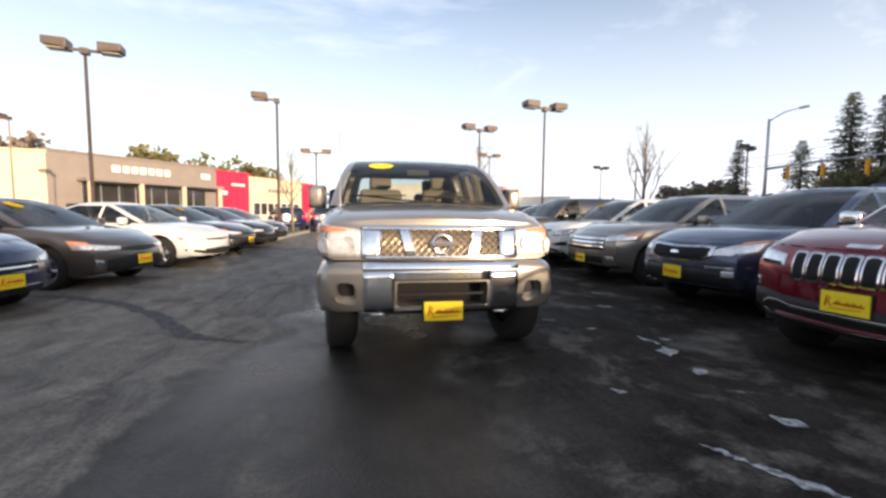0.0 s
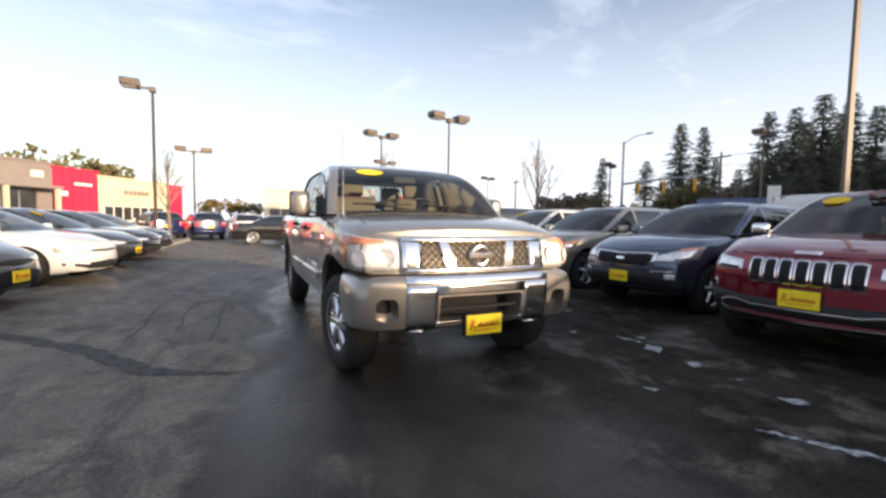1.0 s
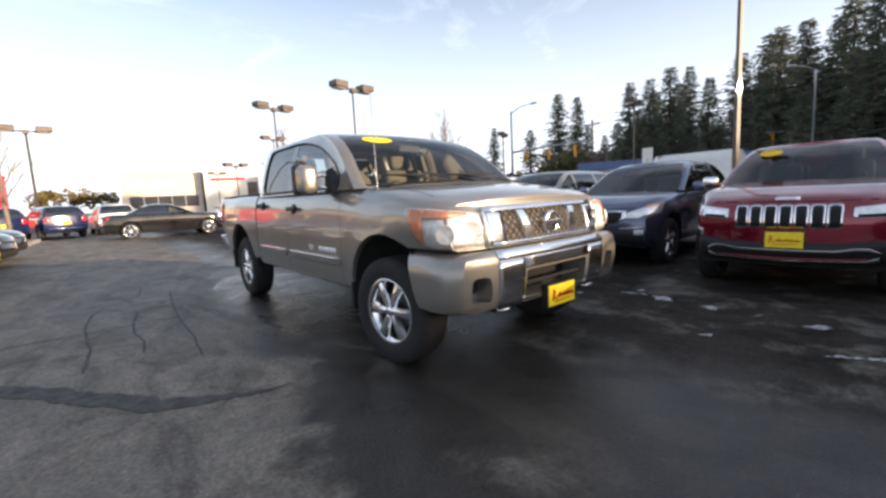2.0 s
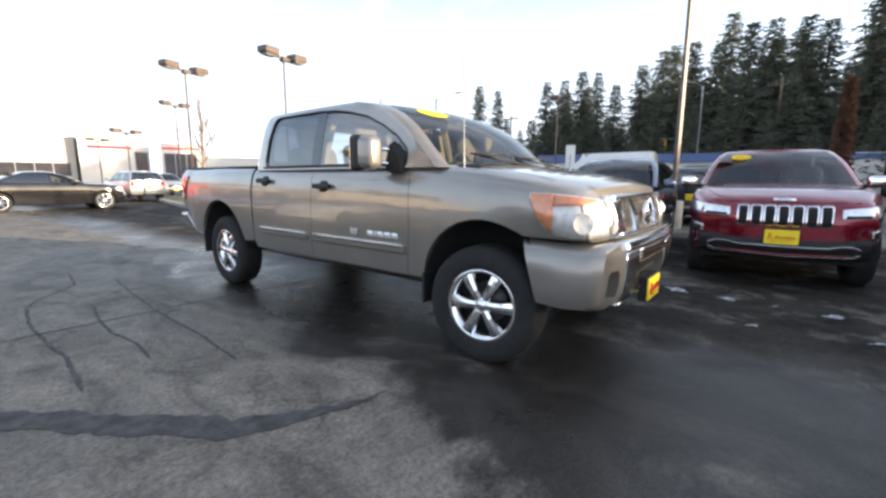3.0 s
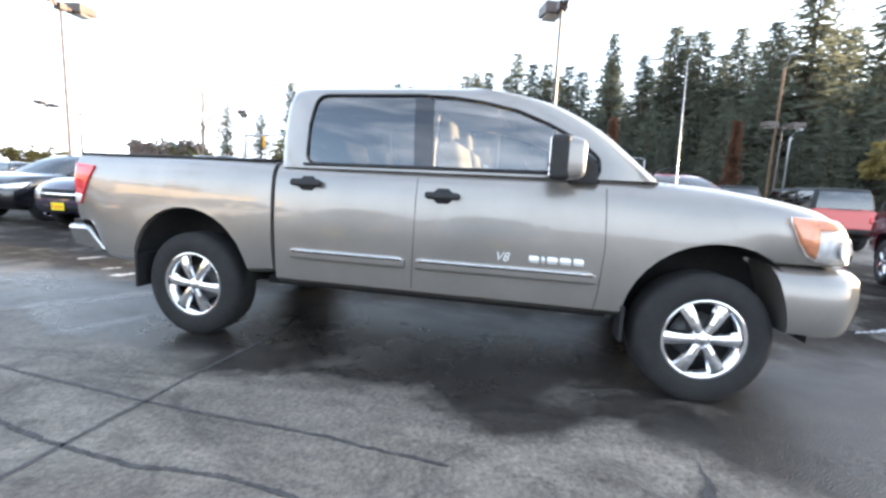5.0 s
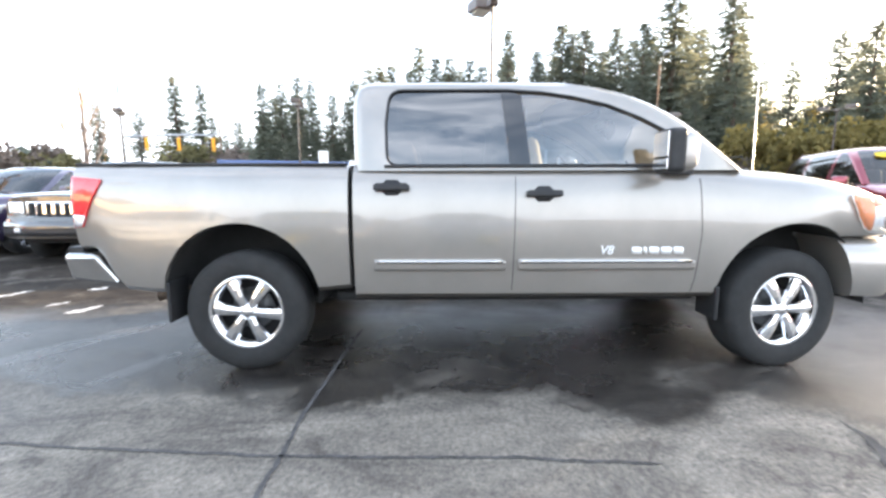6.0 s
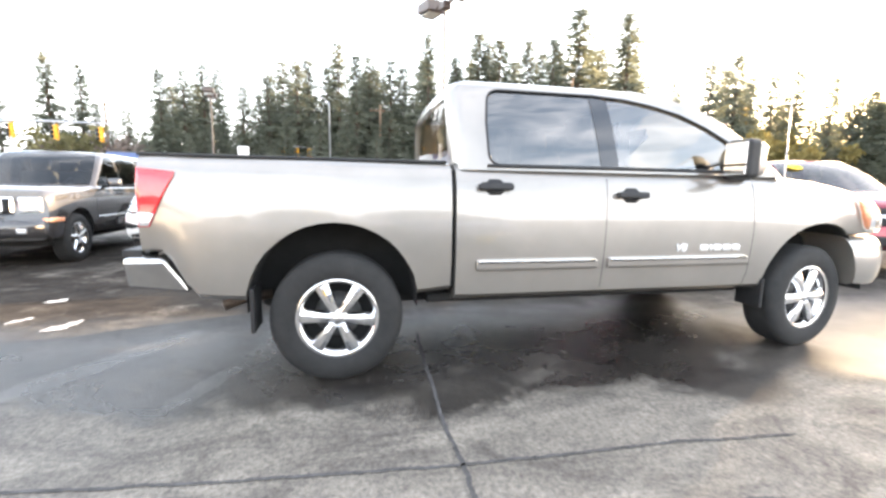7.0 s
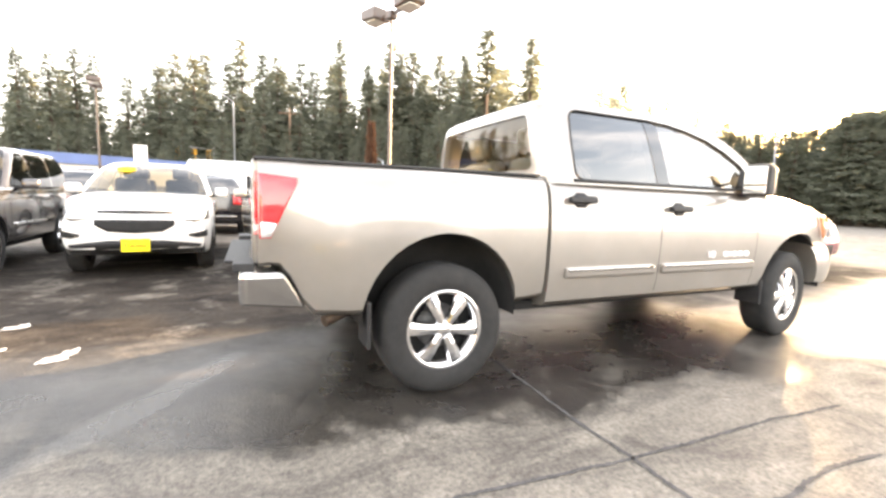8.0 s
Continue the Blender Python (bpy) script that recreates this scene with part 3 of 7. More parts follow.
    if S.get("sticker"):
        sx, sz, sl = S["sticker"]
        y = curve_at(G["F"], sz) + G.get("bowF", .14) * (abs(sx) / wz) ** 2
        dz = .05
        y2 = curve_at(G["F"], sz + dz) + G.get("bowF", .14) * (abs(sx) / wz) ** 2
        bm = bmesh.new()
        ring = [bm.verts.new((sx + sl * math.cos(2 * math.pi * k / 24), (y - .012 if math.sin(2 * math.pi * k / 24) < 9 else 0) + (y2 - y) / dz * .045 * math.sin(2 * math.pi * k / 24), sz + .045 * math.sin(2 * math.pi * k / 24))) for k in range(24)]
        bm.faces.new(ring)
        bmesh.ops.solidify(bm, geom=bm.faces[:], thickness=0.003)
        part("sticker", bm, M_YELLOW, root, "yellow oval windscreen sticker")
    return root


# ---- the pickup truck ----
TR = dict(W=.995, wb=3.551, fo=.72, ro=1.07, r=.405, rim=.247, tw=.265, spokes=6, style="broad", tuck=.015, crown=.045,
          top=[(-.74, 1.135), (-.64, 1.172), (-.5, 1.203), (-.35, 1.226), (0, 1.266), (.3, 1.292), (.6, 1.32), (1.2, 1.335), (2.81, 1.335)],
          bot=[(-.74, .865), (-.30, .865), (.15, .475), (2.81, .475)],
          wid=[(-.74, .885), (-.68, .925), (-.60, .950), (-.45, .968), (-.25, .984), (0, 1.0), (.35, .995), (.6, .982), (2.2, .985), (2.81, .982)],
          bowF=.085, leanF=[(.84, 0), (.97, .012), (1.05, .035), (1.14, .08)])
BED = dict(W=.988, top=[(2.85, 1.345), (4.59, 1.35)], bot=[(2.85, .54), (3.1, .52), (4.0, .515), (4.30, .535), (4.345, .555), (4.475, .79), (4.59, .80)],
           wid=[(2.85, .99), (3.2, .998), (3.55, 1.006), (3.95, .998), (4.3, .99), (4.59, .975)], bowR=.025, leanR=[(.5, 0), (1.4, .01)], crown=0)
BUMP = dict(W=1.0, top=[(-.79, .855), (-.31, .872)], bot=[(-.79, .475), (-.55, .465), (-.31, .475)], wid=[(-.79, .885), (-.74, .93), (-.66, .962), (-.52, .978), (-.31, .985)], bowF=.075, bowR=.001, leanR=[(.48, .14), (.65, .08), (.86, 0)],
            leanF=[(.46, .085), (.54, .045), (.66, .012), (.76, .0), (.80, -.004), (.83, .004), (.855, .022), (.875, .06)], crown=.0)


def bars(tree, segs, off, rad):
    """Thin bars that follow a nose, from (x0, z0) to (x1, z1)."""
    bms = []
    for x0, z0, x1, z1 in segs:
        pts = []
        for k in range(5):
            x, z = x0 + (x1 - x0) * k / 4, z0 + (z1 - z0) * k / 4
            h = tree.ray_cast(Vector((x, -6, z)), Vector((0, 1, 0)))
            pts.append((x, h[0].y - off, z))
        bms.append(tube_bm(pts, rad, 5, False))
    return join_bm(*bms)


def wrap_patch(tree, stations, off, thick, nu=5, nv=5, mirror=False, cx=.50, cy=-.26):
    """A plate wrapped round a body's front corner: stations (degrees from straight ahead, z0, z1)."""
    us = []
    for a, b in zip(stations, stations[1:]):
        us += [[a[i] + (b[i] - a[i]) * k / nu for i in range(3)] for k in range(nu)]
    us.append(list(stations[-1]))
    top, base = [], []
    for a, z0, z1 in us:
        d = Vector((math.sin(radians(a)), -math.cos(radians(a)), 0))
        for k in range(nv + 1):
            z = z0 + (z1 - z0) * k / nv
            h = tree.ray_cast(Vector((cx, cy, z)) + d * 3, -d)
            p = h[0] if h[0] else Vector((cx, cy, z)) + d * .4
            top.append(p + d * off)
            base.append(p - d * thick)
    nU, nV, n = len(us), nv + 1, len(top)
    faces = [[a * nV + b, (a + 1) * nV + b, (a + 1) * nV + b + 1, a * nV + b + 1] for a in range(nU - 1) for b in range(nV - 1)]
    ring = list(range(nV)) + [a * nV + nV - 1 for a in range(1, nU)] + [(nU - 1) * nV + b for b in range(nV - 2, -1, -1)] + [a * nV for a in range(nU - 2, 0, -1)]
    faces += [[r, ring[(i + 1) % len(ring)], n + ring[(i + 1) % len(ring)], n + r] for i, r in enumerate(ring)]
    verts = [Vector((-v.x if mirror else v.x, v.y, v.z)) for v in top + base]
    me = mesh_of("plate", verts, faces, False)
    for p in me.polygons:
        p.use_smooth = p.index < (nU - 1) * (nV - 1)
    return me


def rounded(poly, radius, n=5):
    """A closed outline with its corners rounded; radius for each corner."""
    out, m = [], len(poly)
    for i, (p, r) in enumerate(zip(poly, radius)):
        p, a, b = Vector(p), Vector(poly[i - 1]), Vector(poly[(i + 1) % m])
        if not r:
            out.append(p)
            continue
        q0, q1 = p + (a - p).normalized() * r, p + (b - p).normalized() * r
        for k in range(n + 1):
            u = k / n
            out.append(q0 * (1 - u) ** 2 + p * 2 * u * (1 - u) + q1 * u * u)
    return out


def prism_bm(poly, axis, a, b):
    """An outline drawn out along x (outline in y, z) or along y (outline in x, z)."""
    bm = bmesh.new()
    ends = [[bm.verts.new((v, p[0], p[1]) if axis == "x" else (p[0], v, p[1])) for p in poly] for v in (a, b)]
    n = len(poly)
    for k in range(n):
        bm.faces.new((ends[0][k], ends[0][(k + 1) % n], ends[1][(k + 1) % n], ends[1][k]))
    bm.faces.new(ends[0][::-1]), bm.faces.new(ends[1])
    bmesh.ops.recalc_face_normals(bm, faces=bm.faces)
    return bm


# the pickup's cab above the beltline: half width, windscreen and back wall for each height
CAB_W = [(1.30, .948), (1.40, .925), (1.50, .90), (1.65, .855), (1.77, .808), (1.835, .772), (1.862, .742), (1.882, .69), (1.892, .62), (1.897, .54)]
CAB_F = [(1.30, .20), (1.465, .385), (1.60, .545), (1.72, .74), (1.78, .88), (1.835, 1.07), (1.862, 1.20), (1.882, 1.31), (1.892, 1.40), (1.897, 1.50)]
CAB_R = [(1.30, 2.845), (1.70, 2.862), (1.80, 2.855), (1.85, 2.835), (1.877, 2.79), (1.897, 2.68)]
CAB_Z = (1.30, 1.36, 1.42, 1.48, 1.54, 1.60, 1.66, 1.72, 1.77, 1.805, 1.835, 1.852, 1.866, 1.878, 1.887, 1.893, 1.897)
BOW = .17


def cab_x(y, z):
    """Half width of the cab's side at a place."""
    w_, f, r = curve_at(CAB_W, z), curve_at(CAB_F, z) + BOW, curve_at(CAB_R, z)
    return w_ * (1 - .02 * abs((y - (f + r) / 2) / ((r - f) / 2)) ** 3)


def cab_solid(inset):
    """The cab as a closed body, shrunk by inset and drawn down a little for its hollow."""
    half = []
    zs = list(CAB_Z)
    for i, z in enumerate(zs):
        w_, yf, yr = curve_at(CAB_W, z) - inset, curve_at(CAB_F, z) + inset * 1.4, curve_at(CAB_R, z) - inset
        zz = z if not inset else (1.18 if i == 0 else z - .045 * (z - 1.30) / .6)
        pts = []
        for k in range(9):
            x = (w_ - .055) * k / 8
            pts.append((x, yf + BOW * (x / w_) ** 2))
        pts += [(w_ - .024, yf + BOW * .96 + .012), (w_ - .007, yf + BOW + .035)]
        ya, yb = yf + BOW + .08, yr - .10
        for k in range(11):
            y = ya + (yb - ya) * k / 10
            pts.append((w_ * (1 - .02 * abs((y - (ya + yb) / 2) / ((yb - ya) / 2)) ** 3), y))
        we = w_ * .98
        pts += [(we - .010, yr - .062), (we - .042, yr - .036)]
        for k in range(5, -1, -1):
            x = (we - .09) * k / 5
            pts.append((x, yr - .03 * (x / w_) ** 2))
        half.append([(x, y, zz) for x, y in pts])
    n, vs, fs = len(half[0]), [], []

    def add(q):
        q = list(dict.fromkeys(q))
        if len(q) > 2:
            fs.append(list(range(len(vs), len(vs) + len(q))))
            vs.extend(q)

    for a, b in zip(half, half[1:]):
        for i in range(n - 1):
            for s_ in (1, -1):
                q = [(s_ * x + 0.0, y, z) for x, y, z in (a[i], a[i + 1], b[i + 1], b[i])]
                add(q if s_ > 0 else q[::-1])
    tl = half[-1]
    yf, yr = tl[0][1], tl[-1][1]
    for i in range(n - 1):
        for c in range(10):
            q = []
            for (x, y, z), cc in ((tl[i], c), (tl[i], c + 1), (tl[i + 1], c + 1), (tl[i + 1], c)):
                f = 2 * cc / 10 - 1
                ln = max(0.0, 1 - abs((y - (yf + yr) / 2) / ((yr - yf) / 2)) ** 3)
                q.append((round(x * f, 6) + 0.0, y, z + .032 * (1 - f * f) ** .8 * ln))
            add(q)
    bt = half[0]
    for i in range(n - 1):
        add([(-bt[i][0] + 0.0, bt[i][1], bt[i][2]), (bt[i][0], bt[i][1], bt[i][2]), (bt[i + 1][0], bt[i + 1][1], bt[i + 1][2]), (-bt[i + 1][0] + 0.0, bt[i + 1][1], bt[i + 1][2])])
    return mesh_of("cab", vs, fs)


SIDE_OPEN = rounded([(.685, 1.334), (2.605, 1.334), (2.615, 1.60), (2.595, 1.815), (1.85, 1.815), (1.62, 1.800), (1.42, 1.768), (1.20, 1.715), (1.0, 1.632), (.82, 1.535), (.69, 1.425)],
                    [.02, .075, 0, .085, 0, 0, 0, 0, 0, 0, .04])


def side_span(z):
    """From where to where the side opening reaches at a height."""
    ys = []
    for p, q in zip(SIDE_OPEN, SIDE_OPEN[1:] + SIDE_OPEN[:1]):
        if (p[1] - z) * (q[1] - z) <= 0 and p[1] != q[1]:
            ys.append(p[0] + (q[0] - p[0]) * (z - p[1]) / (q[1] - p[1]))
    return min(ys), max(ys)


def side_pane(s, lo, hi, inset):
    """A pane of the side opening between two slanting lines, set into the cab's side."""
    vs, fs, R, C = [], [], 14, 8
    for r in range(R + 1):
        z = 1.3345 + (1.8145 - 1.3345) * r / R
        a, b = side_span(z)
        a, b = a - .006, b + .006
        l_ = max(a, lo(z)) if lo else a
        h_ = min(b, hi(z)) if hi else b
        l_ = min(l_, h_)
        for c in range(C + 1):
            y = l_ + (h_ - l_) * c / C
            vs.append((s * (cab_x(y, z) - inset), y, z))
    for r in range(R):
        for c in range(C):
            k = r * (C + 1) + c
            fs.append([k, k + 1, k + C + 2, k + C + 1])
    return mesh_of("pane", vs, fs)


def cross_pane(rows, y_of):
    """A pane across the cab from rows (z, half width)."""
    vs, fs, C = [], [], 14
    for z, hw in rows:
        for c in range(C + 1):
            x = hw * (2 * c / C - 1)
            vs.append((x, y_of(x, z), z))
    for r in range(len(rows) - 1):
        for c in range(C):
            k = r * (C + 1) + c
            fs.append([k, k + 1, k + C + 2, k + C + 1])
    return mesh_of("pane", vs, fs)


def letters(body, size, depth):
    """Raised letters of the built-in font, lying in x and y."""
    cu = bpy.data.curves.new("letters", "FONT")
    cu.body, cu.size, cu.extrude, cu.shear = body, size, depth, .25
    ob = new("tmp", cu)
    me = bpy.data.meshes.new_from_object(ob.evaluated_get(bpy.context.evaluated_depsgraph_get()))
    bpy.data.objects.remove(ob)
    bpy.data.curves.remove(cu)
    me.materials.clear()
    return me


def pickup():
    root = thing("pickup_truck", Matrix.Identity(4), "taupe metallic crew-cab pickup truck with chrome grille on asphalt", "pickup truck")
    raw = lower_body(TR, -.72, 2.82)
    full = bvh_of(raw)
    cuts = [arch_cut(0, .47, .50, s * .58, s * 1.3) for s in (1, -1)] + [box_bm(-.87, .87, .60, 2.76, .62, 1.8)]
    part("body", carve(raw, cuts), M_TAUPE, root)
    rawb = lower_body(BED, 2.85, 4.59)
    fullb = bvh_of(rawb)
    cuts = [arch_cut(3.551, .48, .50, s * .60, s * 1.3) for s in (1, -1)] + [box_bm(-.80, .80, 2.92, 4.51, .93, 1.6)]
    part("bed", carve(rawb, cuts), M_TAUPE, root)
    rawf = lower_body(BUMP, -.79, -.31)
    fullf = bvh_of(rawf)
    cuts = [box_bm(-.355, .355, -1.2, -.52, .51, .70, .02)]
    for s in (1, -1):
        hole = rounded([(s * .650, .525), (s * .825, .55), (s * .82, .70), (s * .672, .70)], [.05] * 4)
        cuts.append(prism_bm(hole, "y", -1.2, -.63))
    bo = part("front_bumper", carve(rawf, cuts), M_TAUPE, root, "taupe bumper ends with a chrome middle")
    for st in ([(-.605, .475, .79), (-.375, .475, .79)], [(.375, .475, .79), (.605, .475, .79)], [(-.375, .715, .79), (.375, .715, .79)]):
        part("chrome_face", patch(fullf, "front", st, .010, .02, 8, 6), M_CHROME, bo, "polished chrome bumper face")
    part("chrome_face", patch(fullf, "front", [(-.61, .795, .85), (.61, .795, .85)], .012, .02, 14, 4), M_CHROME, bo, "polished chrome bumper top")
    part("lower_lip", bars(fullf, [(-.37, .497, .37, .497)], .004, .014), M_CHROME, bo)
    part("air_intake", box_bm(-.37, .37, -.58, -.50, .49, .74), M_DARK, bo)
    part("intake_bar", bars(fullf, [(-.35, .60, .35, .60)], -.06, .012), M_PLASTIC, bo)
    for s in (1, -1):
        part("fog_blank", prism_bm(rounded([(s * .675, .575), (s * .80, .585), (s * .80, .69), (s * .685, .69)], [.04] * 4), "y", -.65, -.625), M_PLASTIC, bo, "dark fog lamp blank in its recess")
        part("tow_hook", tube_bm([(s * .43, -.66, .455), (s * .43, -.725, .45), (s * .49, -.74, .45), (s * .55, -.725, .45), (s * .55, -.66, .455)], .013, 8), M_CHROME, bo)
        part("hook_recess", box_bm(s * .49 - .075, s * .49 + .075, -.70, -.60, .43, .48, .01), M_DARK, bo)
    # grille
    back = part("grille", patch(full, "front", [(-.52, .875, 1.10), (.52, .875, 1.10)], .004, .01, 12, 4), M_RADIATOR, root, "chrome grille with a diagonal mesh")
    segs = []
    for k in range(-14, 15):
        for sl in (1, -1):
            x0, x1 = k * .057 - sl * .10, k * .057 + sl * .10
            u0, u1 = 0.0, 1.0
            for lim in (-.49, .49):
                if (x0 - lim) * (x1 - lim) < 0:
                    u = (lim - x0) / (x1 - x0)
                    if abs(x0) > .49:
                        u0 = u
                    else:
                        u1 = u
            if abs(x0) > .49 and abs(x1) > .49:
                continue
            segs.append((x0 + (x1 - x0) * u0, .885 + .21 * u0, x0 + (x1 - x0) * u1, .885 + .21 * u1))
    part("mesh", bars(full, segs, .014, .0048), M_BRONZE, back, "diagonal silver mesh")
    for st in ([(-.61, 1.088, 1.118), (.61, 1.088, 1.118)], [(-.585, .862, .898), (.585, .862, .898)]):
        part("frame_bar", patch(full, "front", st, .040, .02, 12, 3), M_CHROME, back)
    for s in (1, -1):
        st = [(s * .47, .872, 1.105), (s * .615, .872, 1.112)]
        part("frame_end", patch(full, "front", st if s > 0 else st[::-1], .036, .02, 4, 6), M_CHROME, back)
        p0, p1, n = [], [], 8
        vs, fs = [], []
        for k in range(n + 1):
            z = .885 + .215 * k / n
            c = .240 + .055 * k / n
            for dx, dy in ((-.044, -.02), (-.036, .038), (.036, .038), (.044, -.02)):
                h = full.ray_cast(Vector((s * (c + dx), -6, z)), Vector((0, 1, 0)))
                vs.append((s * (c + dx), h[0].y - dy, z))
        for k in range(n):
            for j in range(4):
                fs.append([k * 4 + j, k * 4 + (j + 1) % 4, k * 4 + 4 + (j + 1) % 4, k * 4 + 4 + j])
        part("slanted_bar", mesh_of("bar", vs, fs, False), M_CHROME, back)
    em = join_bm(lathe([(.060, .02), (.072, .026), (.084, .016), (.084, 0)], 30), box_bm(.0, .027, -.10, .10, -.022, .022, .006))
    o = part("emblem", em, M_CHROME, back, "round chrome emblem")
    h = full.ray_cast(Vector((0, -6, .99)), Vector((0, 1, 0)))
    o.matrix_basis = pose(0, h[0].y - .028, .99, 0, 0, -90)
    # head lamps: a lens wrapped round the corner over a reflector with two bowls
    for mir in (False, True):
        edge = [(17, .888, 1.093), (28, .888, 1.105), (42, .888, 1.118), (54, .890, 1.13), (63, .902, 1.137), (70, .93, 1.14), (76, 1.0, 1.142), (82, 1.115, 1.143)]
        hl = part("headlight", wrap_patch(full, edge, .004, .02, 3, 6, mir), M_REFLECTOR, root, "clear wraparound headlight with amber corner")
        for a, z, r in ((28, .985, .075), (48, .975, .07)):
            d = Vector((math.sin(radians(a)), -math.cos(radians(a)), 0))
            h = full.ray_cast(Vector((.50, -.26, z)) + d * 3, -d)
            q = h[0] + d * .004
            o = part("reflector_bowl", lathe([(0, .004), (r * .4, .005), (r * .75, .009), (r * .85, .012), (r * .9, .008), (r * .9, 0)], 22), M_REFLECTOR, hl)
            o.matrix_basis = pose(-q.x if mir else q.x, q.y, z, 0, 0, -90 - a if mir else a - 90)
        part("amber_reflector", wrap_patch(full, [(66, .918, 1.137), (70, .94, 1.138), (76, 1.005, 1.14), (81, 1.105, 1.141)], .020, .012, 4, 5, mir), M_AMBER, hl, "amber corner lens")
        part("amber_strip", wrap_patch(full, [(32, 1.09, 1.103), (42, 1.082, 1.114), (54, 1.076, 1.126), (66, 1.072, 1.136)], .020, .012, 4, 3, mir), M_AMBER, hl, "amber strip lens")
        part("lens", wrap_patch(full, edge, .030, -.024, 3, 6, mir), M_LAMPCLEAR, hl, "clear outer lens")
    # cabin
    ws_rows = [(1.315 + (1.815 - 1.315) * k / 12, curve_at(CAB_W, 1.315 + (1.815 - 1.315) * k / 12) - .078) for k in range(13)]
    ws_cut = [(hw - .008, z) for z, hw in ws_rows]
    ws_cut = rounded(ws_cut + [(-x, z) for x, z in ws_cut[::-1]], [.02] + [0] * 11 + [.038, .038] + [0] * 11 + [.02])
    rw_cut = rounded([(.74, 1.395), (.66, 1.775), (-.66, 1.775), (-.74, 1.395)], [.06] * 4)
    cab = carve(cab_solid(0), [bm_of(cab_solid(.05)), prism_bm(SIDE_OPEN, "x", -1.3, 1.3), prism_bm(ws_cut, "y", -.4, 1.45), prism_bm(rw_cut, "y", 2.55, 3.2)])
    part("cab_frame", cab, M_TAUPE, root)
    part("windshield", cross_pane(ws_rows, lambda x, z: curve_at(CAB_F, z) + BOW * (x / curve_at(CAB_W, z)) ** 2 + .006), M_SCREEN, root)
    part("rear_window", cross_pane([(1.385 + .40 * k / 6, .75 - .08 * k / 6) for k in range(7)], lambda x, z: curve_at(CAB_R, z) - .02 - .03 * (x / .9) ** 2), M_BACKLIGHT, root)
    lean = lambda z: 1.705 + .10 * (z - 1.33)
    lean2 = lambda z: 1.835 + .10 * (z - 1.33)
    for s in (1, -1):
        part("side_window", side_pane(s, None, lean, .014), M_CLEAR, root)
        part("pillar_cover", side_pane(s, lean, lean2, .011), M_GLOSSBLACK, root, "glossy black pillar cover")
        part("side_window", side_pane(s, lean2, None, .014), M_TINT, root)
        loop = [(s * (cab_x(y, z) - .003), y, z) for y, z in SIDE_OPEN]
        part("window_trim", tube_bm(loop + loop[:1], .008, 6), M_PLASTIC, root)
        part("belt_strip", tube_bm([(s * (cab_x(.69 + 1.93 * k / 12, 1.327) + .002), .69 + 1.93 * k / 12, 1.327) for k in range(13)], .011, 6), M_PLASTIC, root)
        part("pillar_trim", mesh_of("trim", [(s * x, y, z) for z, xo in ((1.20, .90), (1.45, .855), (1.72, .775)) for x, y in ((xo, 1.72), (xo - .05, 1.72), (xo - .05, 1.82), (xo, 1.82))],
                                    [[r * 4 + j, r * 4 + (j + 1) % 4, r * 4 + 4 + (j + 1) % 4, r * 4 + 4 + j] for r in range(2) for j in range(4)], False), M_CREAM, root, "cream pillar trim")
        part("door_card", box_bm(s * .855 - .014, s * .855 + .014, .70, 2.66, .70, 1.30, .01), M_CABIN, root)
    hl_ = bmesh.new()
    rows_ = [[hl_.verts.new((.70 * (2 * c / 8 - 1), 1.28 + 1.46 * r / 6, 1.795 + .045 * (1 - (2 * c / 8 - 1) ** 2))) for c in range(9)] for r in range(7)]
    for r in range(6):
        for c in range(8):
            hl_.faces.new((rows_[r][c], rows_[r][c + 1], rows_[r + 1][c + 1], rows_[r + 1][c])).smooth = True
    bmesh.ops.solidify(hl_, geom=hl_.faces[:], thickness=.006)
    part("headliner", hl_, M_LINER, root, "pale cloth headliner")
    part("dashboard", box_bm(-.83, .83, .36, .98, 1.12, 1.325, .05, 3), M_CABIN, root)
    part("cabin_floor", box_bm(-.84, .84, .63, 2.73, .63, .66), M_CABIN, root)
    for y in (1.62, 2.50):
        for s in (1, -1):
            o = part("seat", seat_mesh(.54), M_CREAM, root, "cream cloth seat with headrest")
            o.matrix_basis = pose(s * .40, y, 1.26, -12, 0, 0)
            part("seat_base", box_bm(s * .40 - .26, s * .40 + .26, y - .52, y + .06, .66, 1.05, .05, 3), M_CREAM, root)
    o = part("steering_wheel", steering_mesh(), M_PLASTIC, root)
    o.matrix_basis = pose(.40, 1.10, 1.31, 0, 25, 90)
    part("rear_view_mirror", box_bm(-.13, .13, .93, .95, 1.66, 1.73, .01), M_PLASTIC, root)
    # wheels
    tyre, rim, disc, liner = wheel_meshes(.398, .237, .265, 6, "broad")
    for y in (0, 3.551):
        for s in (1, -1):
            o = part("wheel", tyre, M_TYRE, root, "black all-terrain tyre on a chrome wheel")
            o.matrix_basis = pose(s * .825, y - .012 if y else .032, .392, 25 if y else 31, 0, (0 if s > 0 else 180) + (0 if y else 7))
            part("rim", rim, M_CHROME, o, "six-spoke chrome rim")
            part("brake_disc", disc, M_DISC, o)
            part("hub_liner", liner, M_DARK, o)
    # dark block added between cab and bed, in place of the gap's shade
    part("cab_gap_shade", box_bm(-.90, .90, 2.80, 2.87, .56, 1.30), M_DARK, root)
    part("underbody", box_bm(-.58, .58, -.50, 4.05, .38, .56, .05), M_DARK, root)
    part("sill", box_bm(-.82, .82, .55, 2.98, .435, .50, .02), M_DARK, root)
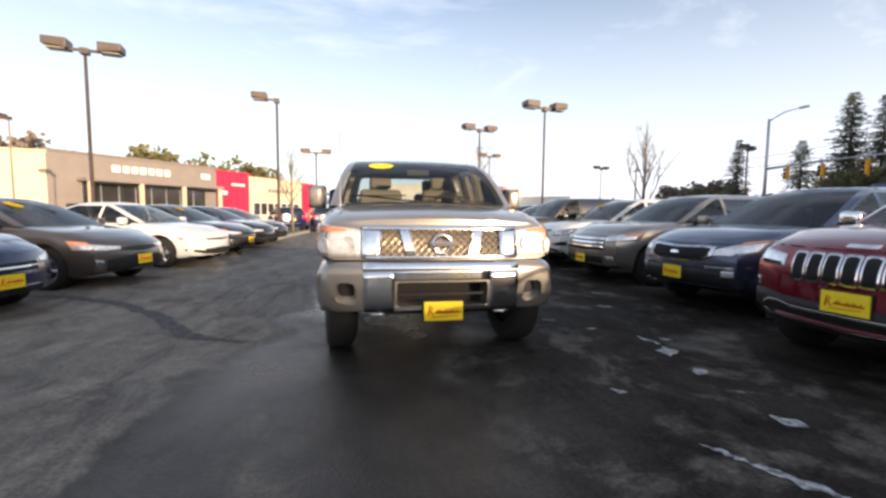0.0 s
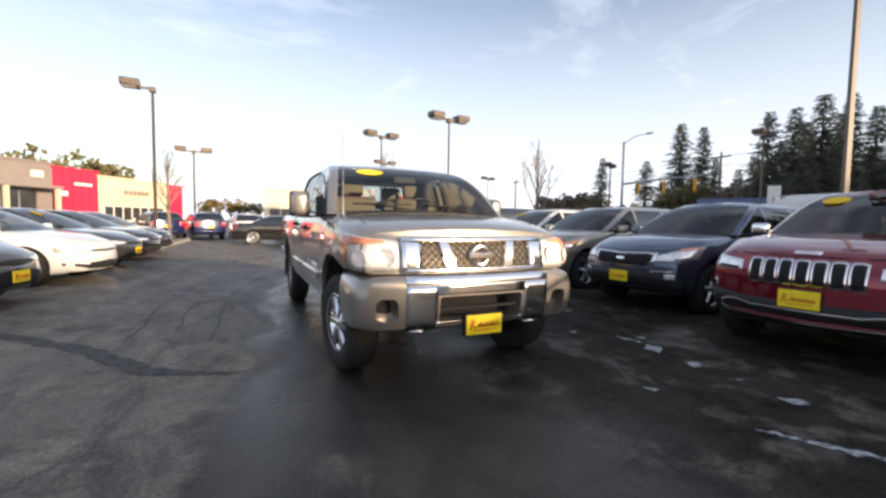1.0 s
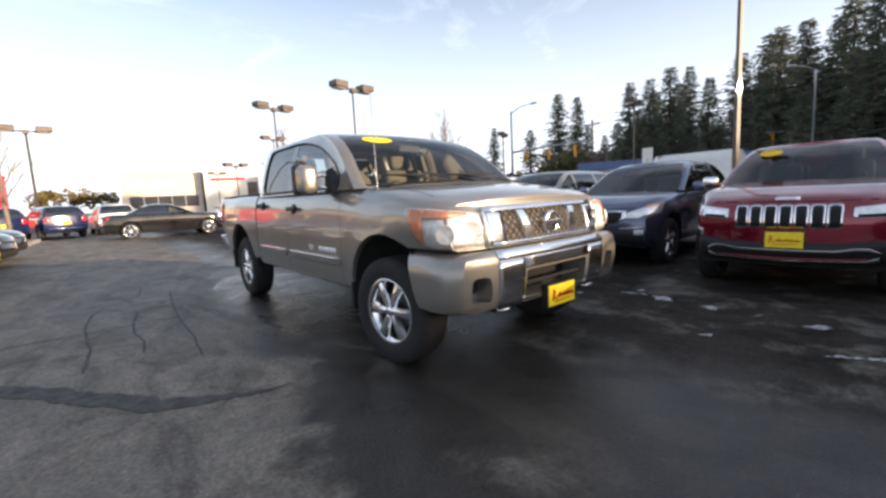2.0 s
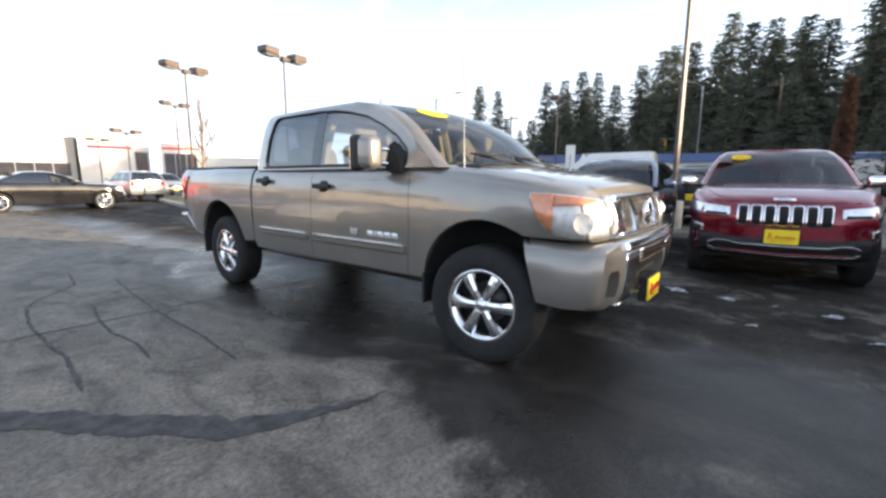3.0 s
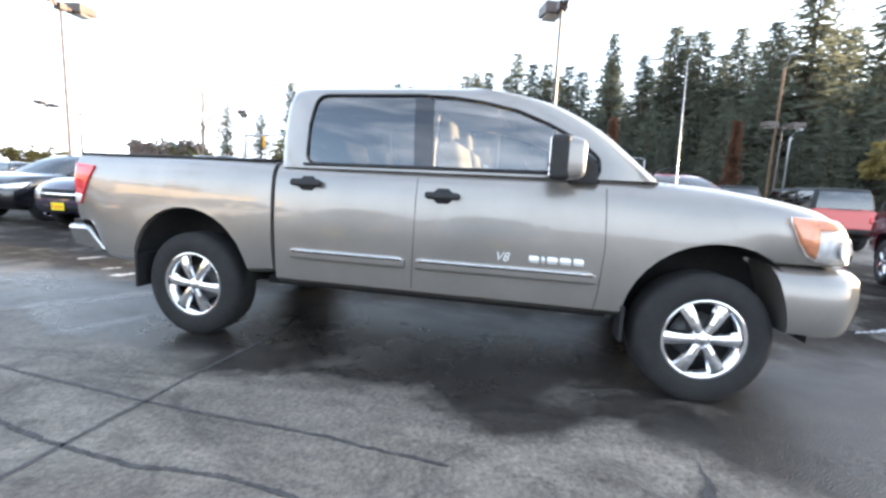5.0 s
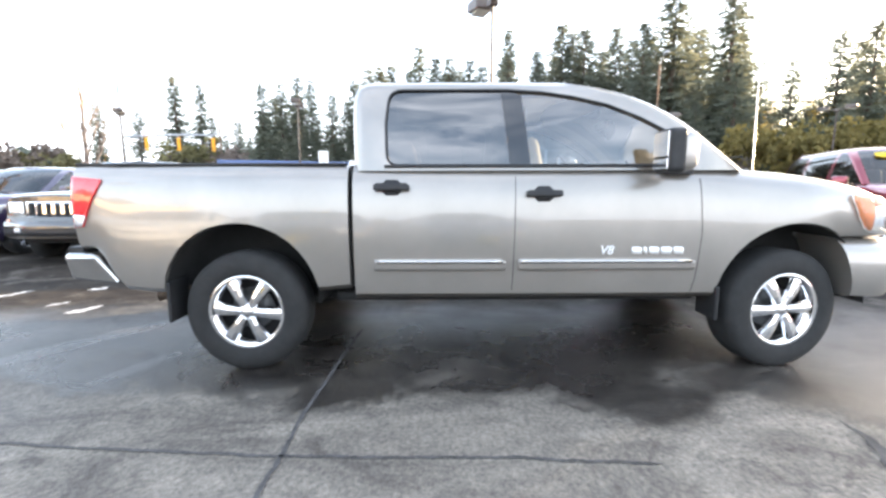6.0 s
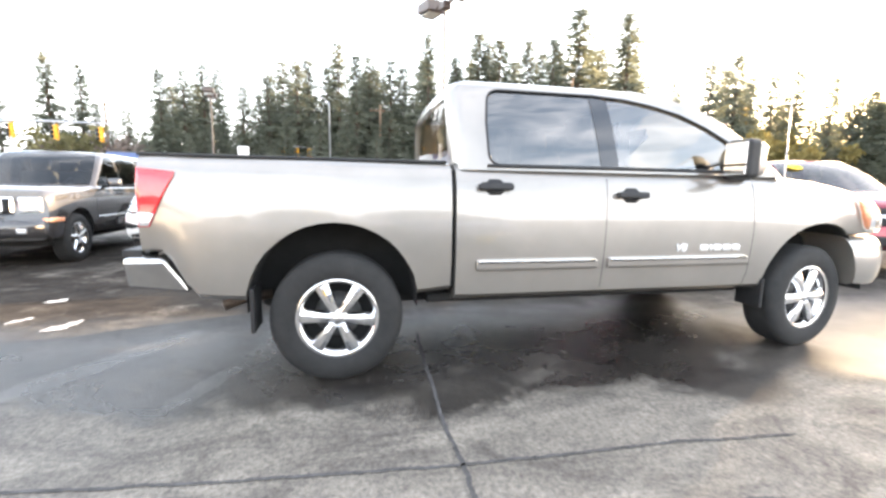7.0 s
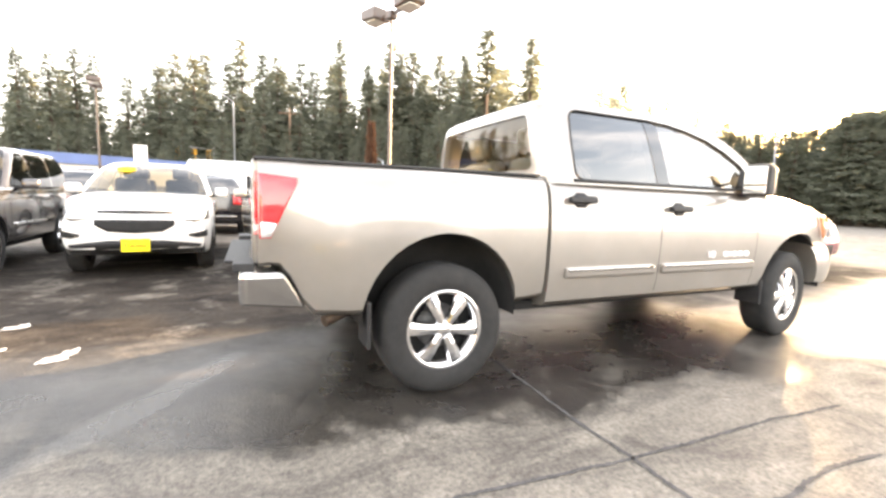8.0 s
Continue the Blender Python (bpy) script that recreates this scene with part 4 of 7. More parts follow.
    for y in (0, 3.551):
        part("axle", tube_bm([(-.72, y, .40), (.72, y, .40)], .06, 10), M_DARK, root)
    for s in (1, -1):
        part("mud_flap", box_bm(s * .87 - .11, s * .87 + .11, .475, .50, .335, .56, .01), M_PLASTIC, root)
        part("mud_flap", box_bm(s * .87 - .11, s * .87 + .11, 4.00, 4.025, .335, .60, .01), M_PLASTIC, root)
        # side mouldings, silver-edged
        mir = s < 0
        for a, b in ((.66, 1.78), (1.86, 2.69)):
            mo = part("side_moulding", patch(full, "side", [(a, .68, .73), (a + .03, .675, .745), (b - .02, .675, .745), (b, .68, .74)], .020, .01, 8, 4, mir), M_TAUPE, root)
            part("bright_strip", patch(full, "side", [(a + .02, .722, .742), (b - .015, .722, .742)], .0235, .01, 10, 2, mir), M_SATIN, mo)
        # badge, as plain bars
        part("wheel_liner", arch_liner(0, .47, .494, s * .585, s * .945), M_DARK, root)
        part("wheel_liner", arch_liner(3.551, .48, .494, s * .605, s * .945), M_DARK, root)
        vb = part("badge", letters("V8", .078, .005), M_BADGE, root, "raised chrome engine badge")
        vb.matrix_basis = pose(s * (full.ray_cast(Vector((4, 1.2, .80)), Vector((-1, 0, 0)))[0].x + .010), 1.27 if s < 0 else 1.13, .776, 90, 0, -90 if s < 0 else 90)
        for a, b in ((1.06, 1.0), (.985, .965), (.95, .89), (.875, .81), (.795, .735)):
            part("badge_letter", patch(full, "side", [(b, .776, .812), (b + .012, .776, .82), (a - .012, .776, .82), (a, .784, .82)], .007, .004, 2, 2, mir), M_BADGE, root, "raised chrome badge letter")
        for a, z in ((2.45, 1.195), (1.50, 1.155)):
            cup = part("door_handle", patch(full, "side", [(a + .065, z - .025, z + .025), (a + .09, z - .048, z + .048), (a + .16, z - .048, z + .048), (a + .185, z - .025, z + .025)], .004, .004, 3, 4, mir), M_PLASTIC, root, "dark grey pull handle in its cup")
            part("grip", patch(full, "side", [(a + .015, z - .014, z + .014), (a + .03, z - .021, z + .020), (a + .22, z - .021, z + .020), (a + .235, z - .014, z + .014)], .042, -.012, 4, 3, mir), M_PLASTIC, cup)
        for pts in ([(1.80, 1.31), (1.805, .9), (1.815, .49)], [(.64, 1.25), (.622, .9), (.64, .62), (.66, .49)]):
            vs, fs = [], []
            for k in range(len(pts) - 1):
                for j in range(9):
                    u = j / 8
                    y, z = pts[k][0] + (pts[k + 1][0] - pts[k][0]) * u, pts[k][1] + (pts[k + 1][1] - pts[k][1]) * u
                    for dy in (-.0022, .0022):
                        h = full.ray_cast(Vector((4, y + dy, z)), Vector((-1, 0, 0)))
                        vs.append((s * (h[0].x + .0015), y + dy, z))
            for k in range(len(vs) // 2 - 1):
                fs.append([2 * k, 2 * k + 1, 2 * k + 3, 2 * k + 2])
            part("door_seam", mesh_of("seam", vs, fs), M_DARK, root)
        # extending mirrors on twin arms from a triangular foot
        foot = mesh_of("foot", [(s * x, y, z) for x, k in ((.90, 0), (.975, 1)) for y, z in ((.675 + .03 * k, 1.275), (.87 - .02 * k, 1.275), (.865 - .02 * k, 1.36), (.83 - .02 * k, 1.50 - .03 * k), (.69 + .03 * k, 1.40 - .02 * k))],
                       [[0, 1, 2, 3, 4], [9, 8, 7, 6, 5]] + [[j, (j + 1) % 5, 5 + (j + 1) % 5, 5 + j] for j in range(5)], False)
        arm = part("mirror_base", foot, M_PLASTIC, root)
        for z in (1.435, 1.335):
            part("mirror_arm", tube_bm([(s * .945, .80, z - .01), (s * 1.0, .835, z), (s * 1.06, .87, z)], .016, 8), M_CHROME, arm, "chrome telescoping arm")
        b = box_bm(s * 1.115 - .092, s * 1.115 + .092, .79, .945, 1.28, 1.525, .05, 4)
        for v in b.verts:
            if v.co.y < .86:
                v.co.x += (s * 1.115 - v.co.x) * .22
                v.co.z += (1.40 - v.co.z) * .08
        for f in b.faces:
            f.smooth = True
        hd = part("tow_mirror", b, M_TAUPE, root, "tall taupe towing mirror")
        part("mirror_back", box_bm(s * 1.115 - .095, s * 1.115 + .095, .875, .985, 1.277, 1.528, .03, 3), M_PLASTIC, hd)
        part("mirror_glass", box_bm(s * 1.115 - .082, s * 1.115 + .082, .986, .989, 1.37, 1.508), M_CHROME, hd)
        part("mirror_glass", box_bm(s * 1.115 - .082, s * 1.115 + .082, .986, .989, 1.30, 1.355), M_CHROME, hd)
        # bed caps and tail lamps
        part("bed_rail_cap", box_bm(s * .845 - .05, s * .845 + .05, 2.87, 4.575, 1.335, 1.352, .006), M_PLASTIC, root)
        st = [(4.375, 1.232, 1.25), (4.44, 1.10, 1.256), (4.505, .957, 1.262), (4.572, .953, 1.268)]
        tl = part("tail_light", patch(fullb, "side", st, .012, .02, 4, 8, mir), M_TAIL, root, "red tail light with a white reversing lens")
        part("reversing_lens", patch(fullb, "side", [(4.478, 1.018, 1.026), (4.505, .962, 1.03), (4.573, .958, 1.035)], .015, .02, 3, 3, mir), M_LENS, tl)
        st = [(s * .795, .965, 1.28), (s * .865, .965, 1.28)]
        part("rear_lens", patch(fullb, "rear", st if s > 0 else st[::-1], .012, .02, 4, 6), M_TAIL, tl)
        part("reversing_lens", patch(fullb, "rear", [(q[0], .97, 1.045) for q in (st if s > 0 else st[::-1])], .015, .02, 4, 3), M_LENS, tl)
    tg = part("tailgate", patch(fullb, "rear", [(-.785, .74, 1.345), (.785, .74, 1.345)], .014, .02, 10, 8), M_TAUPE, root)
    part("tailgate_handle", patch(fullb, "rear", [(-.12, 1.20, 1.28), (.12, 1.20, 1.28)], .03, .01, 3, 3), M_PLASTIC, tg)
    b = box_bm(-.984, .984, 4.334, 4.76, .585, .788, .028, 3)
    for v in b.verts:
        if v.co.y > 4.58:
            v.co.y -= .10 * (abs(v.co.x) / .94) ** 4
            if v.co.z < .66:
                v.co.z += .03
        elif v.co.y < 4.45:
            v.co.y += .115 * (v.co.z - .585) / .20
        if v.co.z < .68:
            v.co.x *= .962
    rb = part("rear_bumper", b, M_SATIN, root, "chrome step bumper")
    part("step_pad", box_bm(-.60, .60, 4.60, 4.73, .782, .797, .004), M_PLASTIC, rb)
    for s in (1, -1):
        part("bumper_end_pad", box_bm(s * .78 - .12, s * .78 + .12, 4.58, 4.68, .782, .822, .006), M_PLASTIC, rb)
    part("exhaust_pipe", tube_bm([(-.68, 3.95, .50), (-.71, 4.10, .485), (-.76, 4.22, .455)], [.03, .03, .034], 12), M_RUSTPIPE, root)
    part("antenna", tube_bm([(-.83, .24, 1.26), (-.83, .24, 1.31), (-.83, .255, 2.0)], [.014, .0045, .003], 6), M_GALV, root)
    for x0, x1 in ((-.62, .02), (.02, .66)):
        part("wiper", join_bm(tube_bm([(x1, .20, 1.335), (x0, .28 + .02, 1.40)], .010, 6), tube_bm([(x0 - .12, .22 + .03, 1.395), (x0 + .42, .20, 1.40)], .008, 6)), M_PLASTIC, root)
    for s in (1, -1):
        vs, fs = [], []
        for k in range(21):
            y = -.40 + .56 * k / 20
            for dx in (-.004, .004):
                x = .80 - .05 * (k / 20) + dx
                h = full.ray_cast(Vector((s * x, y, 6)), Vector((0, 0, -1)))
                vs.append((s * x, y, (h[0].z if h[0] else 1.2) + .0015))
        for k in range(20):
            fs.append([2 * k, 2 * k + 1, 2 * k + 3, 2 * k + 2])
        part("hood_seam", mesh_of("seam", vs, fs), M_DARK, root)
    part("cowl", patch(full, "top", [(-.78, .14, .34), (.78, .14, .34)], .006, .01, 8, 3), M_PLASTIC, root)
    # plate and sticker
    pl = part("dealer_plate", box_bm(-.152, .152, -.827, -.812, .405, .553, .004), M_YELLOW, root, "yellow dealer plate with red print")
    part("plate_frame", box_bm(-.16, .16, -.815, -.76, .397, .561, .004), M_PLASTIC, root)
    part("print", script(-.831, .48, .22), M_INK, pl)
    bm = bmesh.new()
    ring = []
    for k in range(28):
        a = 2 * math.pi * k / 28
        x, z = -.42 + .135 * math.cos(a), 1.755 + .038 * math.sin(a)
        ring.append(bm.verts.new((x, curve_at(CAB_F, z) + BOW * (x / .80) ** 2 - .006, z)))
    bm.faces.new(ring)
    part("sticker", bm, M_YELLOW, root, "yellow oval windscreen sticker")
    return root


def script(y, zc, w_):
    """Illegible slanting script as a row of thin strokes over an underline."""
    r_ = random.Random(3)
    bs = [tube_bm([(-w_ * .55, y, zc - .035), (-w_ * .50, y, zc + .045), (-w_ * .40, y, zc + .03), (-w_ * .47, y, zc), (-w_ * .36, y, zc - .03)], .0045, 5)]
    x = -w_ * .30
    while x < w_ * .55:
        h = r_.choice((.018, .022, .034))
        bs.append(tube_bm([(x, y, zc - .016), (x + .006, y, zc - .016 + h), (x + .012, y, zc - .014)], .0036, 4))
        x += .0165
    bs.append(tube_bm([(-w_ * .45, y, zc - .045), (w_ * .5, y, zc - .036)], .003, 4))
    return join_bm(*bs)


def bm_of(me):
    bm = bmesh.new()
    bm.from_mesh(me)
    return bm


# ---- other vehicles: sizes by kind ----
def suv(key, **over):
    S = dict(key=key, W=.95, wb=2.75, fo=.88, ro=.95, r=.36, rim=.235, tw=.225, ra=.43, zlow=.33, crown=.03, spokes=5,
             top=[(-.90, .84), (-.80, .95), (-.5, 1.03), (0, 1.07), (.45, 1.11), (.8, 1.13), (3.4, 1.15), (3.75, 1.12)],
             bot=[(-.90, .34), (-.6, .26), (0, .30), (2.75, .30), (3.75, .40)],
             wid=[(-.90, .86), (-.6, .94), (0, 1.0), (.5, .985), (2.3, .985), (2.75, 1.0), (3.3, .96), (3.75, .90)],
             bowF=.26, bowR=.10, leanF=[(.3, .08), (.5, 0), (.75, .02), (.95, .13), (1.1, .2)], leanR=[(.4, .05), (.6, 0), (1.15, .04)],
             G=dict(zb=1.12, zr=1.62, zw=1.56, F=[(1.12, .35), (1.3, .66), (1.5, 1.02), (1.62, 1.35)], R=[(1.12, 3.62), (1.35, 3.52), (1.55, 3.32), (1.62, 3.15)],
                    w=[(1.12, .885), (1.35, .81), (1.55, .71), (1.62, .62)], wins=[(None, 1.48, "a"), (1.55, 2.42, "b"), (2.52, None, "c")], dw=.10, bowF=.16, bowR=.05, crown=.05),
             seats=(1.55, 2.45), tinted="bc", seams=(.55, 1.52, 2.46), handles=(1.40, 2.30), plateF=.48)
    G = dict(S["G"])
    G.update(over.pop("G", {}))
    S.update(over)
    S["G"] = G
    return S


def sedan(key, **over):
    S = dict(key=key, W=.91, wb=2.78, fo=.94, ro=1.06, r=.33, rim=.22, tw=.215, ra=.375, zlow=.26, crown=.025, spokes=7,
             top=[(-.96, .66), (-.85, .76), (-.5, .86), (0, .92), (.4, .965), (.8, .98), (2.8, 1.0), (3.2, 1.01), (3.65, 1.0), (3.84, .93)],
             bot=[(-.96, .26), (-.6, .20), (0, .22), (2.78, .22), (3.84, .34)],
             wid=[(-.96, .84), (-.65, .93), (0, 1.0), (.5, .985), (2.3, .985), (2.78, 1.0), (3.3, .95), (3.84, .86)],
             bowF=.30, bowR=.14, leanF=[(.2, .08), (.38, 0), (.6, .03), (.85, .14)], leanR=[(.3, .06), (.6, 0), (1.0, .05)],
             G=dict(zb=.975, zr=1.40, zw=1.35, F=[(.975, .25), (1.12, .56), (1.3, .95), (1.40, 1.25)], R=[(.975, 3.05), (1.12, 2.78), (1.3, 2.38), (1.40, 2.1)],
                    w=[(.975, .82), (1.15, .75), (1.32, .645), (1.40, .56)], wins=[(None, 1.36, "a"), (1.42, None, "b")], dw=.16, bowF=.14, bowR=.08, crown=.05),
             seats=(1.45, 2.25), tinted="", seams=(.5, 1.39, 2.3), handles=(1.28, 2.15), plateF=.42, seatdrop=.08)
    G = dict(S["G"])
    G.update(over.pop("G", {}))
    S.update(over)
    S["G"] = G
    return S


def lamps(zc, x0, x1, hh=.06, mt=None, off=.010):
    """Head lamps that sweep up towards the wings."""
    return ("headlight", "front2", [(x0, zc - hh * .5, zc + hh * .5), ((x0 + x1) / 2, zc - hh * .9, zc + hh), (x1, zc - hh * .5, zc + hh * 1.9)], mt or M_LENS, off, "clear headlight")


def tails(y, z0, z1):
    return ("tail_light", "rear2", [(.62, z0, z1), (.86, z0, z1)], M_TAIL, .010, "red tail light")


J = suv("grand", W=.97, wb=2.915, fo=.90, ro=.98, r=.385, rim=.255, tw=.245, ra=.455, plateF=.60, rimmat=M_ALLOY, mirrormat=M_CHROME,
        top=[(-.92, .94), (-.82, 1.02), (-.5, 1.09), (0, 1.13), (.5, 1.165), (.9, 1.18), (3.5, 1.19), (3.9, 1.15)], bot=[(-.92, .40), (-.6, .30), (0, .34), (2.9, .34), (3.9, .42)],
        wid=[(-.92, .83), (-.6, .925), (0, 1.0), (.5, .985), (2.4, .985), (2.9, 1.0), (3.4, .97), (3.9, .92)],
        leanF=[(.3, .10), (.5, 0), (.80, .0), (.95, .06), (1.1, .16)],
        G=dict(zb=1.17, zr=1.68, zw=1.62, F=[(1.17, .38), (1.35, .70), (1.55, 1.05), (1.68, 1.38)], R=[(1.17, 3.78), (1.4, 3.70), (1.6, 3.52), (1.68, 3.35)],
               w=[(1.17, .90), (1.4, .83), (1.6, .73), (1.68, .65)], wins=[(None, 1.58, "a"), (1.66, 2.58, "b"), (2.68, None, "c")]),
        seats=(1.6, 2.5), sticker=(-.42, 1.58, .13),
        patches=[("headlight", "front2", [(.50, .815, .915), (.70, .82, .94), (.92, .85, .965)], M_LENS, .012, "slim clear headlight"),
                 ("lamp_bezel", "front2", [(.53, .825, .85), (.74, .83, .86)], M_DARK, .016, "")] +
                [("grille_ring", "front", [(x - .057, .725, .945), (x - .03, .715, .955), (x + .03, .715, .955), (x + .057, .725, .945)], M_CHROME, .012, "chrome ring round a grille slot") for x in (-.372, -.248, -.124, 0, .124, .248, .372)] +
                [("grille_slot", "front", [(x - .042, .745, .925), (x - .02, .735, .937), (x + .02, .735, .937), (x + .042, .745, .925)], M_DARK, .0145, "") for x in (-.372, -.248, -.124, 0, .124, .248, .372)] +
                [("lower_fascia", "front", [(-.80, .33, .60), (-.66, .32, .60), (-.5, .31, .575), (0, .31, .57), (.5, .31, .575), (.66, .32, .60), (.80, .33, .60)], M_PLASTIC, .014, "black lower fascia"),
                 ("chrome_lip", "front", [(-.70, .46, .49), (-.62, .505, .53), (-.52, .51, .53), (-.40, .485, .505), (.40, .485, .505), (.52, .51, .53), (.62, .505, .53), (.70, .46, .49)], M_SATIN, .024, "bright upper lip of the lower grille"),
                 ("chrome_lip", "front", [(-.69, .40, .45), (-.60, .385, .41), (0, .375, .395), (.60, .385, .41), (.69, .40, .45)], M_SATIN, .024, "bright lower lip of the lower grille"),
                 ("fog_recess", "front2", [(.76, .60, .70), (.89, .62, .71)], M_SATIN, .012, "bright fog lamp bezel"),
                 ("fog_lamp", "front2", [(.785, .625, .68), (.87, .64, .69)], M_DARK, .016, "fog lamp"),
                 ("hood_edge", "front", [(-.88, .985, .995), (0, .975, .985), (.88, .985, .995)], M_DARK, .003, ""),
                 ("emblem", "front", [(-.10, 1.0, 1.025), (.10, 1.0, 1.025)], M_CHROME, .010, "chrome maker's badge")])
K_ = suv("crossover_a", wb=2.64, fo=.90, ro=.88, W=.925, plateF=.50, seats=(1.5, 2.35), rim=.235,
         G=dict(R=[(1.12, 3.35), (1.35, 3.25), (1.5, 3.02), (1.62, 2.75)], wins=[(None, 1.42, "a"), (1.49, 2.32, "b"), (2.42, None, "c")]), tinted="bc",
         top=[(-.92, .80), (-.80, .93), (-.5, 1.02), (0, 1.065), (.45, 1.10), (.8, 1.125), (3.2, 1.17), (3.52, 1.12)], bot=[(-.92, .36), (-.6, .26), (0, .30), (2.6, .30), (3.52, .4)],
         wid=[(-.92, .84), (-.6, .94), (0, 1.0), (.5, .985), (2.2, .985), (2.64, 1.0), (3.1, .96), (3.52, .88)],
         patches=[("grille_surround", "front", [(-.52, .735, .855), (-.40, .675, .862), (0, .655, .845), (.40, .675, .862), (.52, .735, .855)], M_CHROME, .008, "bright grille surround"),
                  ("grille", "front", [(-.47, .745, .835), (-.38, .698, .84), (0, .68, .825), (.38, .698, .84), (.47, .745, .835)], M_DARK, .0125, "black mesh grille"),
                  ("emblem", "front", [(-.07, .745, .775), (0, .735, .785), (.07, .745, .775)], M_CHROME, .018, "oval maker's badge"),
                  ("headlight", "front2", [(.53, .745, .82), (.68, .735, .88), (.87, .80, .95)], M_LENS, .010, "swept-back headlight"),
                  ("turn_signal", "front2", [(.72, .885, .915), (.86, .93, .955)], M_AMBER, .013, "amber turn signal"),
                  ("lower_grille", "front", [(-.82, .32, .52), (-.5, .32, .575), (0, .32, .565), (.5, .32, .575), (.82, .32, .52)], M_PLASTIC, .010, "black lower bumper"),
                  ("fog_bar", "front2", [(.46, .585, .612), (.84, .60, .625)], M_SATIN, .012, "chrome fog lamp bar"),
                  ("fog_lamp", "front2", [(.64, .50, .57), (.76, .505, .575)], M_LENS, .014, "clear fog lamp"),
                  ("hood_edge", "front", [(-.80, .895, .903), (0, .872, .88), (.80, .895, .903)], M_DARK, .003, "")])
E_ = suv("crossover_b", wb=2.82, fo=.93, ro=.95, W=.965, plateF=.44,
         patches=[("grille", "front", [(-.60, .62, .86), (0, .60, .88), (.60, .62, .86)], M_DARK, .006, "wide barred grille")] +
                 [("chrome_bar", "front", [(-.59, z, z + .048), (.59, z, z + .048)], M_CHROME, .016, "") for z in (.645, .715, .785)] +
                 [("headlight", "front2", [(.60, .76, .86), (.78, .77, .90), (.92, .80, .93)], M_LENS, .010, "headlight with an amber edge"),
                  ("turn_signal", "front2", [(.82, .87, .925), (.92, .875, .935)], M_AMBER, .014, ""),
                  ("lower_grille", "front", [(-.55, .33, .50), (.55, .33, .50)], M_PLASTIC, .010, "black lower grille"),
                  ("fog_lamp", "front2", [(.66, .44, .50), (.78, .45, .51)], M_LENS, .012, "fog lamp")])
Q_ = suv("crossover_c", wb=2.857, fo=.94, ro=.97, W=.92, plateF=.44, sticker=(-.36, 1.50, .13), bot=[(-.94, .38), (-.6, .27), (0, .30), (2.8, .30), (3.8, .42)],
         patches=[("upper_grille", "front", [(-.42, .855, .885), (0, .85, .895), (.42, .855, .885)], M_DARK, .008, "slim upper grille"),
                  ("lower_grille", "front", [(-.44, .70, .77), (-.30, .62, .775), (0, .60, .775), (.30, .62, .775), (.44, .70, .77)], M_DARK, .008, "black honeycomb grille"),
                  ("headlight", "front2", [(.52, .77, .84), (.68, .745, .885), (.84, .79, .92)], M_SATIN, .010, "clear headlight"),
                  ("lamp_lens", "front2", [(.60, .775, .835), (.68, .77, .86), (.74, .79, .86)], M_LENS, .014, ""),
                  ("fog_recess", "front2", [(.60, .55, .58), (.70, .525, .60), (.82, .54, .63)], M_DARK, .008, "black fog lamp recess"),
                  ("bumper_valance", "front", [(-.78, .30, .43), (-.55, .28, .47), (-.3, .28, .505), (.3, .28, .505), (.55, .28, .47), (.78, .30, .43)], M_PLASTIC, .010, "grey lower valance")])
L_ = suv("boxy_suv", wb=2.69, fo=.80, ro=.92, W=.92, plateF=.55, r=.37, bowF=.10, seats=(1.5, 2.35), rimmat=M_CHROME,
         top=[(-.82, 1.04), (-.74, 1.08), (-.4, 1.12), (0, 1.14), (.5, 1.16), (.9, 1.17), (3.3, 1.17), (3.62, 1.15)], bot=[(-.82, .40), (-.5, .36), (0, .38), (2.7, .38), (3.62, .45)],
         wid=[(-.82, .93), (-.6, .97), (0, 1.0), (.5, .985), (2.2, .985), (2.69, 1.0), (3.2, .98), (3.62, .95)], leanF=[(.4, .0), (.65, 0), (.66, .04), (1.1, .07)],
         G=dict(zb=1.15, zr=1.72, zw=1.66, F=[(1.15, .55), (1.4, .80), (1.6, 1.02), (1.72, 1.25)], R=[(1.15, 3.52), (1.4, 3.50), (1.6, 3.44), (1.72, 3.34)],
                w=[(1.15, .86), (1.4, .82), (1.62, .76), (1.72, .69)], wins=[(None, 1.50, "a"), (1.58, 2.38, "b"), (2.48, None, "c")], bowF=.08),
         patches=[("grille_surround", "front", [(-.50, .74, .985), (.50, .74, .985)], M_CHROME, .010, "chrome seven-slot grille")] +
                 [("grille_slot", "front", [(x - .04, .76, .965), (x + .04, .76, .965)], M_DARK, .0125, "") for x in (-.42, -.28, -.14, 0, .14, .28, .42)] +
                 [("headlight", "front2", [(.55, .77, .98), (.80, .78, .98)], M_LENS, .012, "square headlight"),
                  ("turn_signal", "front2", [(.80, .64, .70), (.90, .64, .70)], M_AMBER, .012, "amber corner lamp"),
                  ("bumper_face", "front", [(-.84, .44, .66), (.84, .44, .66)], M_CHARCOAL, .05, "dark bumper"),
                  ("fog_lamp", "front2", [(.55, .50, .56), (.65, .50, .56)], M_LENS, .06, "fog lamp"),
                  ("side_strip", "side", [(.55, .62, .66), (2.2, .62, .66)], M_CHROME, .012, "chrome side strip")])
